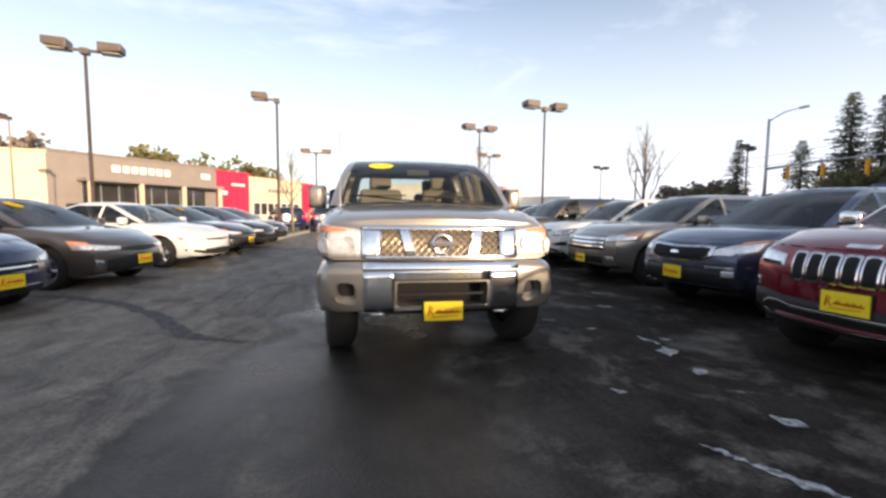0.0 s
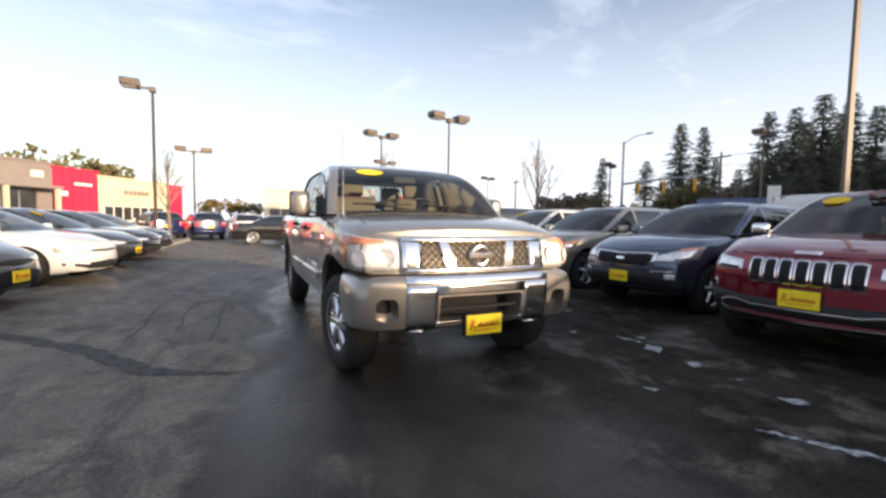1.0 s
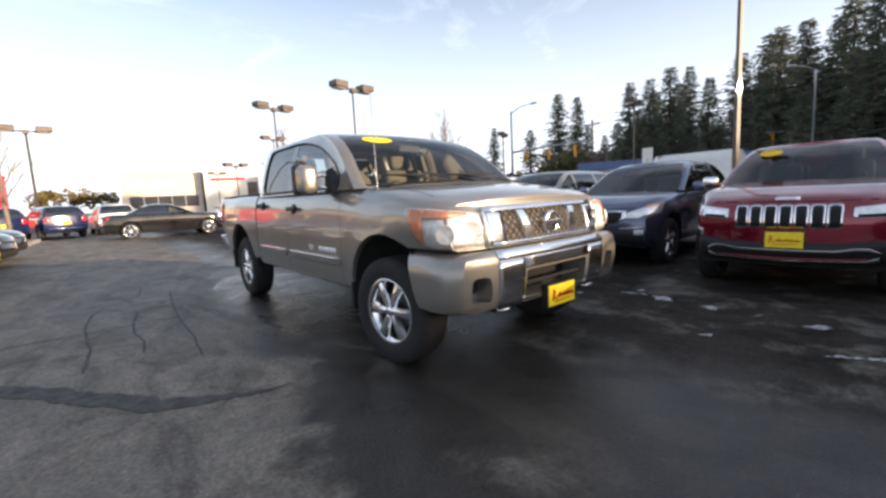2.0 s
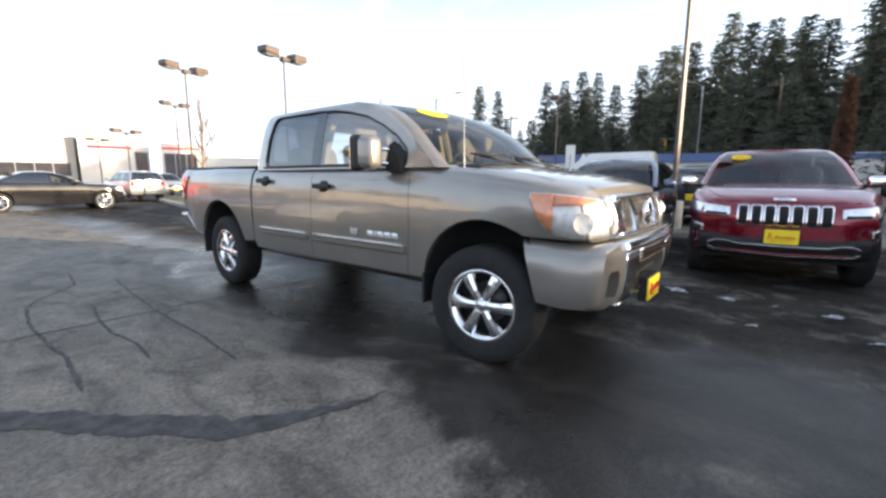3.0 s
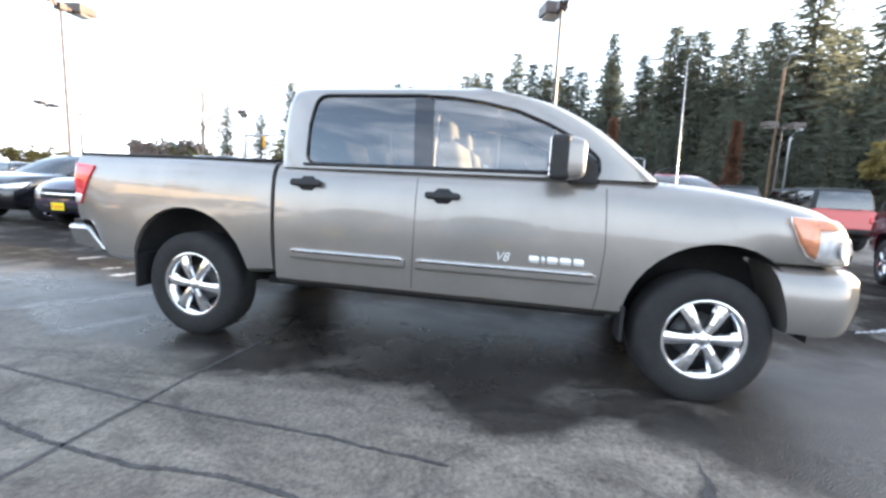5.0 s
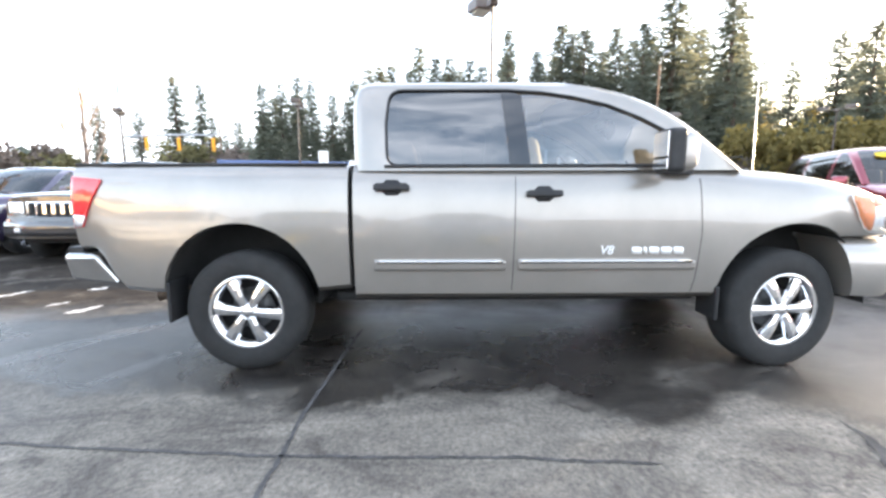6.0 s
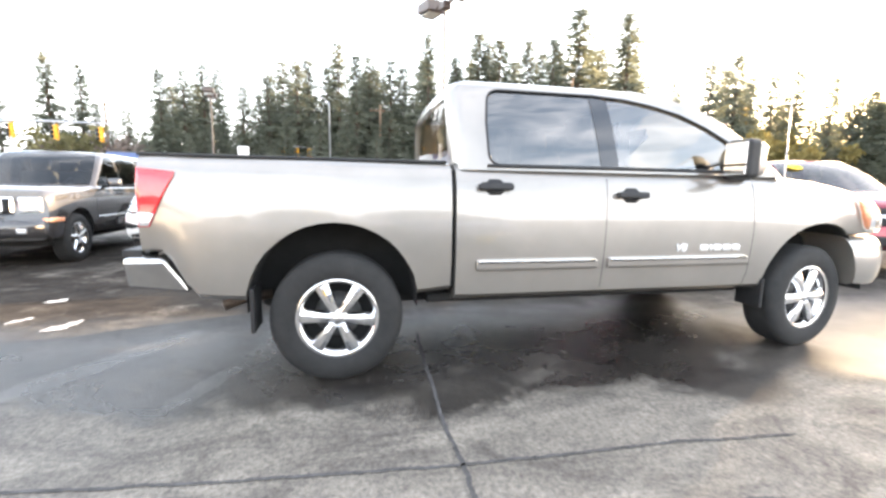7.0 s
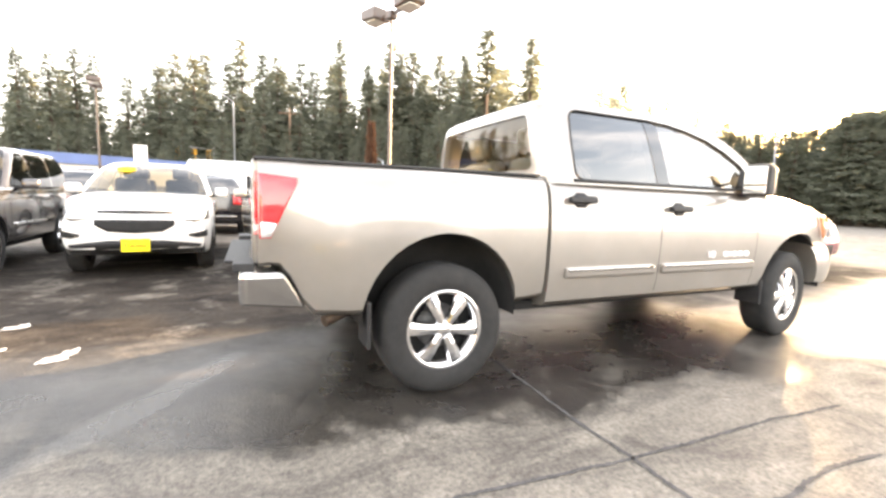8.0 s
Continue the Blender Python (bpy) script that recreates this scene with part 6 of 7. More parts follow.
    mo_.color_ramp.elements[0].color, mo_.color_ramp.elements[1].color = (.88, .88, .88, 1), (1.13, 1.13, 1.12, 1)
    t.links.new(mot.outputs["Fac"], mo_.inputs[0])
    m5 = t.nodes.new("ShaderNodeMixRGB")
    m5.blend_type = "MULTIPLY"
    m5.inputs[0].default_value = 1.0
    t.links.new(m3.outputs[0], m5.inputs[1])
    t.links.new(mo_.outputs[0], m5.inputs[2])
    # a web of old cracks, open in places
    wv = t.nodes.new("ShaderNodeMixRGB")
    wv.blend_type = "LINEAR_LIGHT"
    wv.inputs[0].default_value = 0.35
    t.links.new(co.outputs["Object"], wv.inputs[1])
    wn = nd(t, "ShaderNodeTexNoise", Scale=2.6, Detail=5.0, Roughness=0.7)
    t.links.new(co.outputs["Object"], wn.inputs["Vector"])
    t.links.new(wn.outputs["Color"], wv.inputs[2])
    vc = nd(t, "ShaderNodeTexVoronoi", Scale=0.62)
    vc.feature = "DISTANCE_TO_EDGE"
    t.links.new(wv.outputs[0], vc.inputs["Vector"])
    cm = t.nodes.new("ShaderNodeMapRange")
    cm.inputs[1].default_value, cm.inputs[2].default_value, cm.inputs[3].default_value, cm.inputs[4].default_value = 0.004, 0.030, 1.0, 0.0
    t.links.new(vc.outputs["Distance"], cm.inputs[0])
    cg = t.nodes.new("ShaderNodeMapRange")
    cg.inputs[1].default_value, cg.inputs[2].default_value, cg.inputs[3].default_value, cg.inputs[4].default_value = 0.48, 0.60, 0.0, 0.75
    t.links.new(mid.outputs["Fac"], cg.inputs[0])
    m4 = t.nodes.new("ShaderNodeMixRGB")
    m4.blend_type = "MULTIPLY"
    m4.inputs[2].default_value = (.42, .42, .44, 1)
    t.links.new(times(cm.outputs[0], cg.outputs[0]), m4.inputs[0])
    t.links.new(m5.outputs[0], m4.inputs[1])
    # thin puddles behind the truck
    pale = None
    for x_, y_, a_, lx, ly in ((-.45, 5.10, -35, .95, .15), (-.88, 4.33, -24, .40, .10), (-.25, 4.05, -15, .50, .14)):
        mp_ = t.nodes.new("ShaderNodeMapping")
        mp_.vector_type = "TEXTURE"
        mp_.inputs["Location"].default_value, mp_.inputs["Rotation"].default_value, mp_.inputs["Scale"].default_value = (x_, y_, 0), (0, 0, radians(a_)), (lx, ly, 1)
        wq = t.nodes.new("ShaderNodeMixRGB")
        wq.blend_type = "LINEAR_LIGHT"
        wq.inputs[0].default_value = 0.10
        t.links.new(co.outputs["Object"], wq.inputs[1])
        t.links.new(wn.outputs["Color"], wq.inputs[2])
        t.links.new(wq.outputs[0], mp_.inputs[0])
        gd = t.nodes.new("ShaderNodeTexGradient")
        gd.gradient_type = "SPHERICAL"
        t.links.new(mp_.outputs[0], gd.inputs[0])
        if pale is None:
            pale = gd.outputs["Fac"]
        else:
            mxm = t.nodes.new("ShaderNodeMath")
            mxm.operation = "MAXIMUM"
            t.links.new(pale, mxm.inputs[0])
            t.links.new(gd.outputs["Fac"], mxm.inputs[1])
            pale = mxm.outputs[0]
    pr = t.nodes.new("ShaderNodeMapRange")
    pr.interpolation_type = "SMOOTHSTEP"
    pr.inputs[1].default_value, pr.inputs[2].default_value, pr.inputs[3].default_value, pr.inputs[4].default_value = 0.05, 0.40, 0.0, 1.0
    t.links.new(pale, pr.inputs[0])
    t.links.new(m4.outputs[0], p.inputs["Base Color"])
    p.inputs["Specular IOR Level"].default_value = 0.2
    rr = t.nodes.new("ShaderNodeMapRange")
    rr.inputs[1].default_value, rr.inputs[2].default_value, rr.inputs[3].default_value, rr.inputs[4].default_value = 0.4, 0.62, 0.55, 0.85
    t.links.new(sub.outputs[0], rr.inputs[0])
    # a thin film of water gives the damp edge its sheen; the rest stays matt and dark
    sheen = times(times(ramp(sp.outputs[0], .9, -.1, 1.2), ramp(sp.outputs[0], -2.3, -1.5, .8)), wet)
    rq = t.nodes.new("ShaderNodeMapRange")
    rq.inputs[1].default_value, rq.inputs[2].default_value, rq.inputs[3].default_value, rq.inputs[4].default_value = 0.0, 1.0, 0.0, -0.34
    t.links.new(sheen, rq.inputs[0])
    ra_ = t.nodes.new("ShaderNodeMath")
    t.links.new(rr.outputs[0], ra_.inputs[0])
    t.links.new(rq.outputs[0], ra_.inputs[1])
    rb_ = t.nodes.new("ShaderNodeMath")
    rb_.operation = "MULTIPLY_ADD"
    rb_.inputs[1].default_value = -0.06
    t.links.new(pr.outputs[0], rb_.inputs[0])
    t.links.new(ra_.outputs[0], rb_.inputs[2])
    t.links.new(rb_.outputs[0], p.inputs["Roughness"])
    sl_ = t.nodes.new("ShaderNodeMapRange")
    sl_.inputs[1].default_value, sl_.inputs[2].default_value, sl_.inputs[3].default_value, sl_.inputs[4].default_value = 0.0, 1.0, 0.2, 0.03
    t.links.new(wet, sl_.inputs[0])
    s2_ = t.nodes.new("ShaderNodeMath")
    s2_.operation = "MULTIPLY_ADD"
    s2_.inputs[1].default_value = 0.36
    t.links.new(sheen, s2_.inputs[0])
    t.links.new(sl_.outputs[0], s2_.inputs[2])
    s3_ = t.nodes.new("ShaderNodeMath")
    s3_.operation = "MULTIPLY_ADD"
    s3_.inputs[1].default_value = 0.22
    t.links.new(pr.outputs[0], s3_.inputs[0])
    t.links.new(s2_.outputs[0], s3_.inputs[2])
    t.links.new(s3_.outputs[0], p.inputs["Specular IOR Level"])
    b = nd(t, "ShaderNodeBump", Strength=0.35, Distance=0.008)
    t.links.new(grit.outputs["Distance"], b.inputs["Height"])
    t.links.new(b.outputs[0], p.inputs["Normal"])
    return m


M_ASPHALT = ground_material()


def flat(name, outline, z, material, label, category, kind="structure", thick=0.0):
    bm = bmesh.new()
    f = bm.faces.new([bm.verts.new((x, y, z)) for x, y in outline])
    if f.normal.z < 0:
        f.normal_flip()
    if thick:
        r = bmesh.ops.extrude_face_region(bm, geom=[f])
        bmesh.ops.translate(bm, verts=[v for v in r["geom"] if isinstance(v, bmesh.types.BMVert)], vec=(0, 0, thick))
        bmesh.ops.recalc_face_normals(bm, faces=bm.faces)
    me = bpy.data.meshes.new(name)
    bm.to_mesh(me)
    bm.free()
    ob = new(name, me)
    me.materials.append(material)
    return tagged(ob, label, category, "", kind)


flat("ground", [(-1500, -1500), (1500, -1500), (1500, 1500), (-1500, 1500)], 0, M_ASPHALT, "worn dark asphalt parking lot, damp in patches", "ground")

# ---- the truck and the parked cars ----
pickup()
RR = "row of parked cars beside the truck"
car_at("suv", J, 2.86, -1.50, 185, "dark red SUV with chrome seven-slot grille and yellow dealer plate", "suv", M_RED, RR)
car_at("crossover", K_, 3.46, 1.06, 183, "blue-grey crossover with swept headlights and yellow dealer plate", "crossover", M_SLATE, RR)
car_at("crossover", E_, 3.45, 3.58, 183, "warm grey crossover with barred chrome grille", "crossover", M_GREY, RR)
car_at("crossover", Q_, 3.56, 5.96, 183, "white crossover with black honeycomb grille and yellow dealer plate", "crossover", M_WHITE, RR)
car_at("suv", L_, 3.22, 8.40, 183, "black boxy SUV with chrome slotted grille", "suv", M_CHARCOAL, RR)
car_at("suv", S_, 3.45, 10.85, 183, "dark purple SUV in the parked row", "suv", M_PURPLE, RR)
car_at("suv", S_, 3.5, 13.3, 183, "black SUV with chrome bar at the row's end", "suv", M_BLACK, RR)
car_at("suv", P_, .99, -4.37, 162, "tall dark red SUV with a yellow windscreen sticker", "suv", M_RED, RR)
# back row
BR = "back row of parked cars"
car_at("suv", S_, 14.5, .45, 0, "black SUV with yellow dealer plate on its tailgate", "suv", M_BLACK, BR)
car_at("suv", S_, 14.5, 3.0, 0, "charcoal SUV in the back row", "suv", M_CHARCOAL, BR)
car_at("suv", S_, 14.4, 5.6, 0, "black SUV with yellow dealer plate on its tailgate", "suv", M_BLACK, BR)
car_at("suv", S_, 14.4, 8.3, 0, "dark SUV in the back row", "suv", M_CHARCOAL, BR)
jw = car_at("off_roader", W_, 16.35, -5.65, -5, "black hardtop off-roader with a spare wheel on its tail", "off-roader", M_BLACK, BR)
tyre_, rim_, disc_, liner_ = wheel_meshes(.38, .225, .23, 5)
sw_ = part("spare_wheel", tyre_, M_TYRE, jw, "spare tyre on the tailgate")
sw_.matrix_basis = pose(.05, 3.70, 1.05, 0, 0, 90)
part("rim", rim_, M_ALLOY, sw_, "silver alloy rim")
car_at("off_roader", W_, 15.1, -7.65, 0, "bright red hardtop off-roader", "off-roader", M_BRIGHTRED, BR)
car_at("cargo_van", V_, 20.0, 9.3, 90, "white high-roof cargo van standing crosswise", "van", M_WHITE)
# opposite row
LR = "row of parked cars across the aisle"
car_at("hatchback", B_, -4.55, 1.55, -10, "navy blue hatchback with yellow dealer plate", "hatchback", M_NAVY, LR)
car_at("sedan", C_, -4.35, 4.10, -12, "brown-grey sedan with yellow dealer plate", "sedan", M_BROWNGREY, LR)
car_at("sedan", H_, -4.0, 6.95, -12, "white sedan with slim headlights", "sedan", M_WHITE, LR)
car_at("sedan", C_, -4.0, 9.6, -12, "dark grey sedan in the row", "sedan", M_CHARCOAL, LR)
car_at("sedan", H_, -3.95, 12.2, -12, "black sedan in the row", "sedan", M_BLACK, LR)
car_at("sedan", H_, -3.95, 14.7, -12, "black sedan near the row's end", "sedan", M_BLACK, LR)
# far end of the aisle
car_at("sedan", X_, 2.95, 21.2, 0, "black full-size sedan standing crosswise at the aisle's end", "sedan", M_BLACK)
FE = "cars at the far end"
car_at("suv", S_, -7.1, 30.0, 112, "navy SUV seen from behind", "suv", M_NAVY, FE)
car_at("suv", S_, -4.4, 30.2, 105, "navy SUV seen from behind", "suv", M_NAVY, FE)
car_at("suv", Q_, -1.5, 31.5, 95, "white crossover at the far end", "crossover", M_WHITE, FE)
car_at("suv", S_, 5.2, 30.4, 92, "silver-grey SUV seen from behind", "suv", M_SILVER, FE)

lamp_post(8.27, 16.82, 6.6, 10, "double", "brown twin-head parking lot lamp on a steel pole")
lamp_post(6.47, 22.8, 6.6, 15, "double", "brown twin-head parking lot lamp on a concrete base")
lamp_post(9.25, .78, 6.4, 20, "double", "brown twin-head parking lot lamp between the rows")
lamp_post(-5.02, 19.2, 6.9, 185, "single", "brown single-head parking lot lamp with floodlights")
lamp_post(-4.5, 31.5, 6.0, 5, "double", "brown twin-head parking lot lamp")
lamp_post(-10.45, 13.77, 6.95, 10, "double", "brown twin-head parking lot lamp")
lamp_post(29.8, 26.35, 6.75, 30, "double", "dark twin-head lamp near the road")
lamp_post(27.6, 44.7, 7.0, 20, "double", "dark twin-head lamp far off")
lamp_post(28.0, 12.4, 7.0, 10, "double", "dark twin-head lamp near the road")

# ---- trees ----
CON = [conifer_mesh(s, 20, 3.3 + .45 * (s % 3), .07 + .05 * (s % 2), .20 + .06 * (s % 3)) for s in range(6)]
rnd = random.Random(5)
WOOD = "firs beyond the road"
# the tall firs of the skyline: bearing, height at 62 m
SPIRES = [(35.5, 9.6), (32, 13.8), (28.4, 9.3), (23.2, 14.3), (21, 14.4), (19, 15.4), (17.3, 14.8), (15, 13.3), (12.2, 15.4), (10.3, 16.7), (8.9, 17.3), (7.3, 17.3), (5, 16.7), (3.8, 19.8), (1.8, 18.6), (0, 18.5),
          (-2.7, 18.2), (-4.3, 17.5), (-7.6, 21.6), (-11.2, 18.8), (-14.2, 22.0), (-15.6, 20.9), (-16.9, 21.2), (-20.5, 21.0), (-23.5, 21.2), (-26.6, 24.6), (-32.2, 23.3), (-37.8, 14.6), (-41.3, 16.8), (-43.7, 17.7), (-47.2, 14.7), (-49.2, 14.6), (-52, 13.5)]


def fir(az, d, h, wide, gold=False):
    plant("conifer", CON[rnd.randrange(6)], -3 + d * math.cos(radians(az)), 1 + d * math.sin(radians(az)), h * 1.05 * d / 62 / 20, rnd.uniform(0, 360), "autumn-gold tree among the firs" if gold else "tall dark green fir at the edge of the wood", "tree", M_FIRGOLD if gold else M_FIR, None, WOOD, wide)


for az, h in SPIRES:
    fir(az, rnd.uniform(56, 66), h, 1.7 if az in (-26.6, -32.2) else rnd.uniform(1.15, 1.5), az < -36 and rnd.random() < .35)
RISE = sorted(SPIRES)
for d0, d1, cnt, lo, hi in ((52, 57, 40, .34, .66), (62, 70, 54, .46, .76), (72, 84, 46, .6, .93)):
    for k in range(cnt):
        az = 27 - 80 * k / (cnt - 1) + rnd.uniform(-.9, .9)
        near = min(SPIRES, key=lambda q: abs(q[0] - az))[1]
        fir(az, rnd.uniform(d0, d1), min(near, curve_at(RISE, az)) * rnd.uniform(lo, hi), rnd.uniform(1.2, 1.8), az < -34 and rnd.random() < .35)


# a lower row of unseen firs, added to keep the low sun off the lot
for k in range(90):
    az = -55 - 40 * k / 71 + rnd.uniform(-.5, .5) if k < 72 else -67.0 - .27 * (k - 72)
    d = rnd.uniform(47, 56)
    # tallest where sun would otherwise reach the ground beside the truck
    h = (rnd.uniform(.51, .535) if -72 < az < -66.9 else rnd.uniform(.455, .485) if -76 < az < -57 else rnd.uniform(.44, .55)) * d / 51
    plant("conifer", CON[rnd.randrange(6)], -1 + d * math.cos(radians(az)), d * math.sin(radians(az)), h, rnd.uniform(0, 360), "young dark green fir, added unseen to shade the lot", "tree", M_FIR, None, WOOD, rnd.uniform(1.7, 2.3))
plant("conifer", CON[2], 50.9, 31.6, .70, 40, "lone green fir beyond the road", "tree", M_FIR, None, WOOD, 1.1)
plant("conifer", CON[4], 33, 30.5, .42, 80, "small green fir beside the road", "tree", M_FIR, None, WOOD, 1.2)
LEAFY = [leafy_mesh(s, 11, 4.2, 800) for s in range(3)]
for k, (az, d, s, mt) in enumerate(((125, 70, .9, M_TWIG), (122.5, 74, .85, M_LEAFGREEN), (119, 84, .9, M_LEAFGREEN), (113.7, 88, 1.1, M_LEAFGREEN), (110, 92, .9, M_TWIG), (106.9, 90, 1.15, M_LEAFGREEN), (103.2, 92, .95, M_LEAFGREEN), (94, 110, .55, M_FIRGOLD),
                                    (91.5, 112, .6, M_FIRGOLD), (89, 115, .5, M_LEAFGREEN), (61, 72, .35, M_FIRGOLD), (59, 73, .4, M_FIRGOLD), (51.8, 60, .45, M_TWIG), (47, 64, .45, M_LEAFGREEN), (129, 66, 1.0, M_TWIG), (133, 66, 1.0, M_LEAFGREEN))):
    plant("broadleaf_tree", LEAFY[k % 3], -.5 + d * math.cos(radians(az)), -3.8 + d * math.sin(radians(az)), s, 50 * k, "rounded olive tree behind the buildings" if mt == M_LEAFGREEN else "thin late-autumn tree in the distance", "tree", mt, M_TWIG, "trees behind the buildings")
for k, (az, s_) in enumerate(((-34.5, .62), (-37.5, .50), (-40, .66), (-43, .56), (-46, .68), (-49, .58))):
    plant("broadleaf_tree", LEAFY[k % 3], -3 + 49 * math.cos(radians(az)), 1 + 49 * math.sin(radians(az)), s_, 77 * k, "golden late-autumn tree before the firs", "tree", M_FIRGOLD, M_TWIG, "trees beyond the road")
for k in range(12):
    az, d = 24 + 2.0 * k + 1.3 * math.sin(5 * k), 58 + 9 * math.sin(3 * k) ** 2
    plant("broadleaf_tree", LEAFY[k % 3], -3 + d * math.cos(radians(az)), 1 + d * math.sin(radians(az)), .46 + .14 * math.sin(7 * k), 63 * k, "bare grey-brown tree beyond the road" if k % 3 else "olive tree beyond the road", "tree", M_TWIG if k % 3 else M_LEAFGREEN, M_TWIG, "trees beyond the road")
for k, (x, y, h) in enumerate(((13.4, 16.0, 6.4), (5.7, 19.6, 5.7), (-5.0, 23.2, 5.6))):
    mt_, ml_, tips_ = bare_tree_mesh(31 + k, h)
    plant("bare_tree", (mt_, ml_), x, y, 1, 70 * k, "leafless young street tree", "tree", M_TWIG, M_TWIG, "bare trees of the lot")
RUST = [conifer_mesh(40 + s, 6, .55, .05, .05) for s in range(2)]
for k, (x, y, s) in enumerate(((27.95, -3.6, 1.11), (35.2, -13.9, 1.31))):
    plant("columnar_tree", RUST[k], x, y, s, 33 * k, "narrow rust-brown columnar tree", "tree", M_REDBARK, None, "columnar trees", .62)
# low scrub that closes the far side of the road
rs = random.Random(9)
vs, fs = [], []
for k in range(2600):
    az = radians(rs.uniform(-60, 45))
    d = rs.uniform(62, 96)
    p = Vector((-3 + d * math.cos(az), 1 + d * math.sin(az), rs.uniform(.2, 5.5) * rs.random() + .3))
    for q in range(2):
        u = Vector((rs.uniform(-1, 1), rs.uniform(-1, 1), rs.uniform(-.6, .6))) * 1.1
        v = Vector((rs.uniform(-1, 1), rs.uniform(-1, 1), rs.uniform(-.3, 1))) * 1.1
        i = len(vs)
        vs += [p - u, p + v, p + u, p - v]
        fs.append([i, i + 1, i + 2, i + 3])
me = bpy.data.meshes.new("undergrowth")
me.from_pydata(vs, [], fs)
me.materials.append(M_FIR)
tagged(new("undergrowth", me), "dark undergrowth below the firs", "undergrowth", "", "stuff")


# ---- buildings ----
def building(name, p0, p1, depth, h, material, label):
    """A block with its facade from p0 to p1; local x runs along the facade, y into the building."""
    d = Vector((p1[0] - p0[0], p1[1] - p0[1]))
    root = thing(name, pose(p0[0], p0[1], 0, 0, 0, math.degrees(math.atan2(d.y, d.x))), label, "building")
    part("wall", box_bm(0, d.length, 0, depth, 0, h), material, root)
    part("roof_edge", box_bm(-.12, d.length + .12, -.12, depth + .12, h, h + .22, .03), material, root)
    return root, d.length


def opening(root, x0, x1, z0, z1, n=1, frame_mat=None):
    """Glazed openings side by side: each a frame standing in the wall with a dark pane."""
    w_ = (x1 - x0) / n
    for k in range(n):
        a, b = x0 + k * w_ + .06, x0 + (k + 1) * w_ - .06
        fr = part("window", join_bm(box_bm(a - .06, b + .06, -.08, .02, z0 - .08, z0), box_bm(a - .06, b + .06, -.08, .02, z1, z1 + .08), box_bm(a - .06, a, -.08, .02, z0, z1), box_bm(b, b + .06, -.08, .02, z0, z1)), frame_mat or M_GALV, root)
        part("pane", box_bm(a, b, -.03, -.01, z0, z1), M_SHOPGLASS, fr)


def sign_bars(root, x0, z0, widths, h, material, y=-.10):
    x = x0
    for w_ in widths:
        part("sign_letter", box_bm(x, x + w_, y - .06, y, z0, z0 + h, .01), material, root, "raised sign letter, unreadable")
        x += w_ * 1.35


g1, n1_ = building("showroom", (-28.6, 40), (-19, 53.8), 18, 6.6, M_CLADGREY, "grey metal-clad showroom with a wide glazed front")
opening(g1, 2.6, n1_ - 1.5, .1, 3.9, 8)
part("canopy", box_bm(2.2, n1_ - .3, -1.8, -.002, 4.05, 4.35, .04), M_CLADGREY, g1)
for k in range(4):
    part("column", box_bm(2.4 + k * 4.5, 2.75 + k * 4.5, -1.75, -1.4, 0, 4.05, .02), M_CLADTAN, g1)
sign_bars(g1, 5.2, 5.15, (.75, .6, .6, .65, .6, .65, .6), .7, M_CLADWHITE)
part("logo", box_bm(n1_ - 2.0, n1_ - .9, -.12, -.05, 5.2, 5.85, .1), M_CLADWHITE, g1, "white oval logo plate")
g2, n2_ = building("showroom", (-19, 53.8), (-16.2, 57.9), 16, 6.3, M_CLADRED, "red metal-clad showroom entrance block")
part("logo", box_bm(2.2, 4.2, -.12, -.05, 4.7, 5.0, .05), M_CLADWHITE, g2, "white winged logo plate")
part("logo", box_bm(.6, 1.5, -.12, -.05, 3.5, 4.0, .05), M_CLADWHITE, g2, "white logo plate")
for k in range(1, 5):
    part("panel_joint", box_bm(k * n2_ / 5 - .02, k * n2_ / 5 + .02, -.012, -.004, 0, 6.2), M_DARK, g2)
g3, n3_ = building("showroom", (-16.2, 57.9), (-10.6, 66), 16, 5.9, M_CLADTAN, "tan stucco showroom wing with small windows")
opening(g3, .6, n3_ - .6, 1.0, 2.6, 7, M_CLADWHITE)
sign_bars(g3, 3.2, 4.1, (.5, .45, .5, .4, .5, .45), .55, M_CLADGREY)
g3b, n3b_ = building("showroom", (-10.6, 66), (-9.0, 68.4), 16, 5.7, M_CLADRED, "red metal-clad end block of the showroom")
g4, n4_ = building("workshop", (-48, 34), (-28.6, 40), 20, 6.4, M_CLADTAN, "tan stucco workshop building")
sign_bars(g4, 12, 4.6, (.5, .5, .6), .6, M_CLADWHITE)
g5, n5_ = building("dealership", (2.5, 83), (13.5, 80), 20, 7.0, M_CLADPALE, "pale stucco dealership wing with a row of windows")
opening(g5, 1, n5_ - .6, 1.6, 3.4, 5)
g6, n6_ = building("dealership", (13.5, 78), (21.5, 75.5), 18, 7.2, M_CLADWHITE, "white dealership block with a red stripe")
part("red_stripe", box_bm(1.0, n6_ - 2.2, -.08, -.003, 5.6, 6.0), M_CLADRED, g6)
opening(g6, n6_ - 1.9, n6_ - .2, .2, 5.2, 1)
g7, n7_ = building("dealership", (21.8, 72), (26.5, 70), 12, 6.3, M_CLADWHITE, "white dealership canopy with a red edge")
part("red_stripe", box_bm(.2, n7_ - .1, -.08, -.003, 5.6, 5.9), M_CLADRED, g7)
opening(g7, .4, n7_ - .4, .2, 5.0, 3)
g8, n8_ = building("dealership", (26.5, 70), (34, 66), 12, 4.4, M_CLADWHITE, "low white building with dark openings")
opening(g8, .5, n8_ - .5, .3, 2.8, 4)
g9, n9_ = building("shop_building", (39.5, 24), (47.5, 3), 10, 3.7, M_CLADWHITE, "low white shop building with a blue fascia")
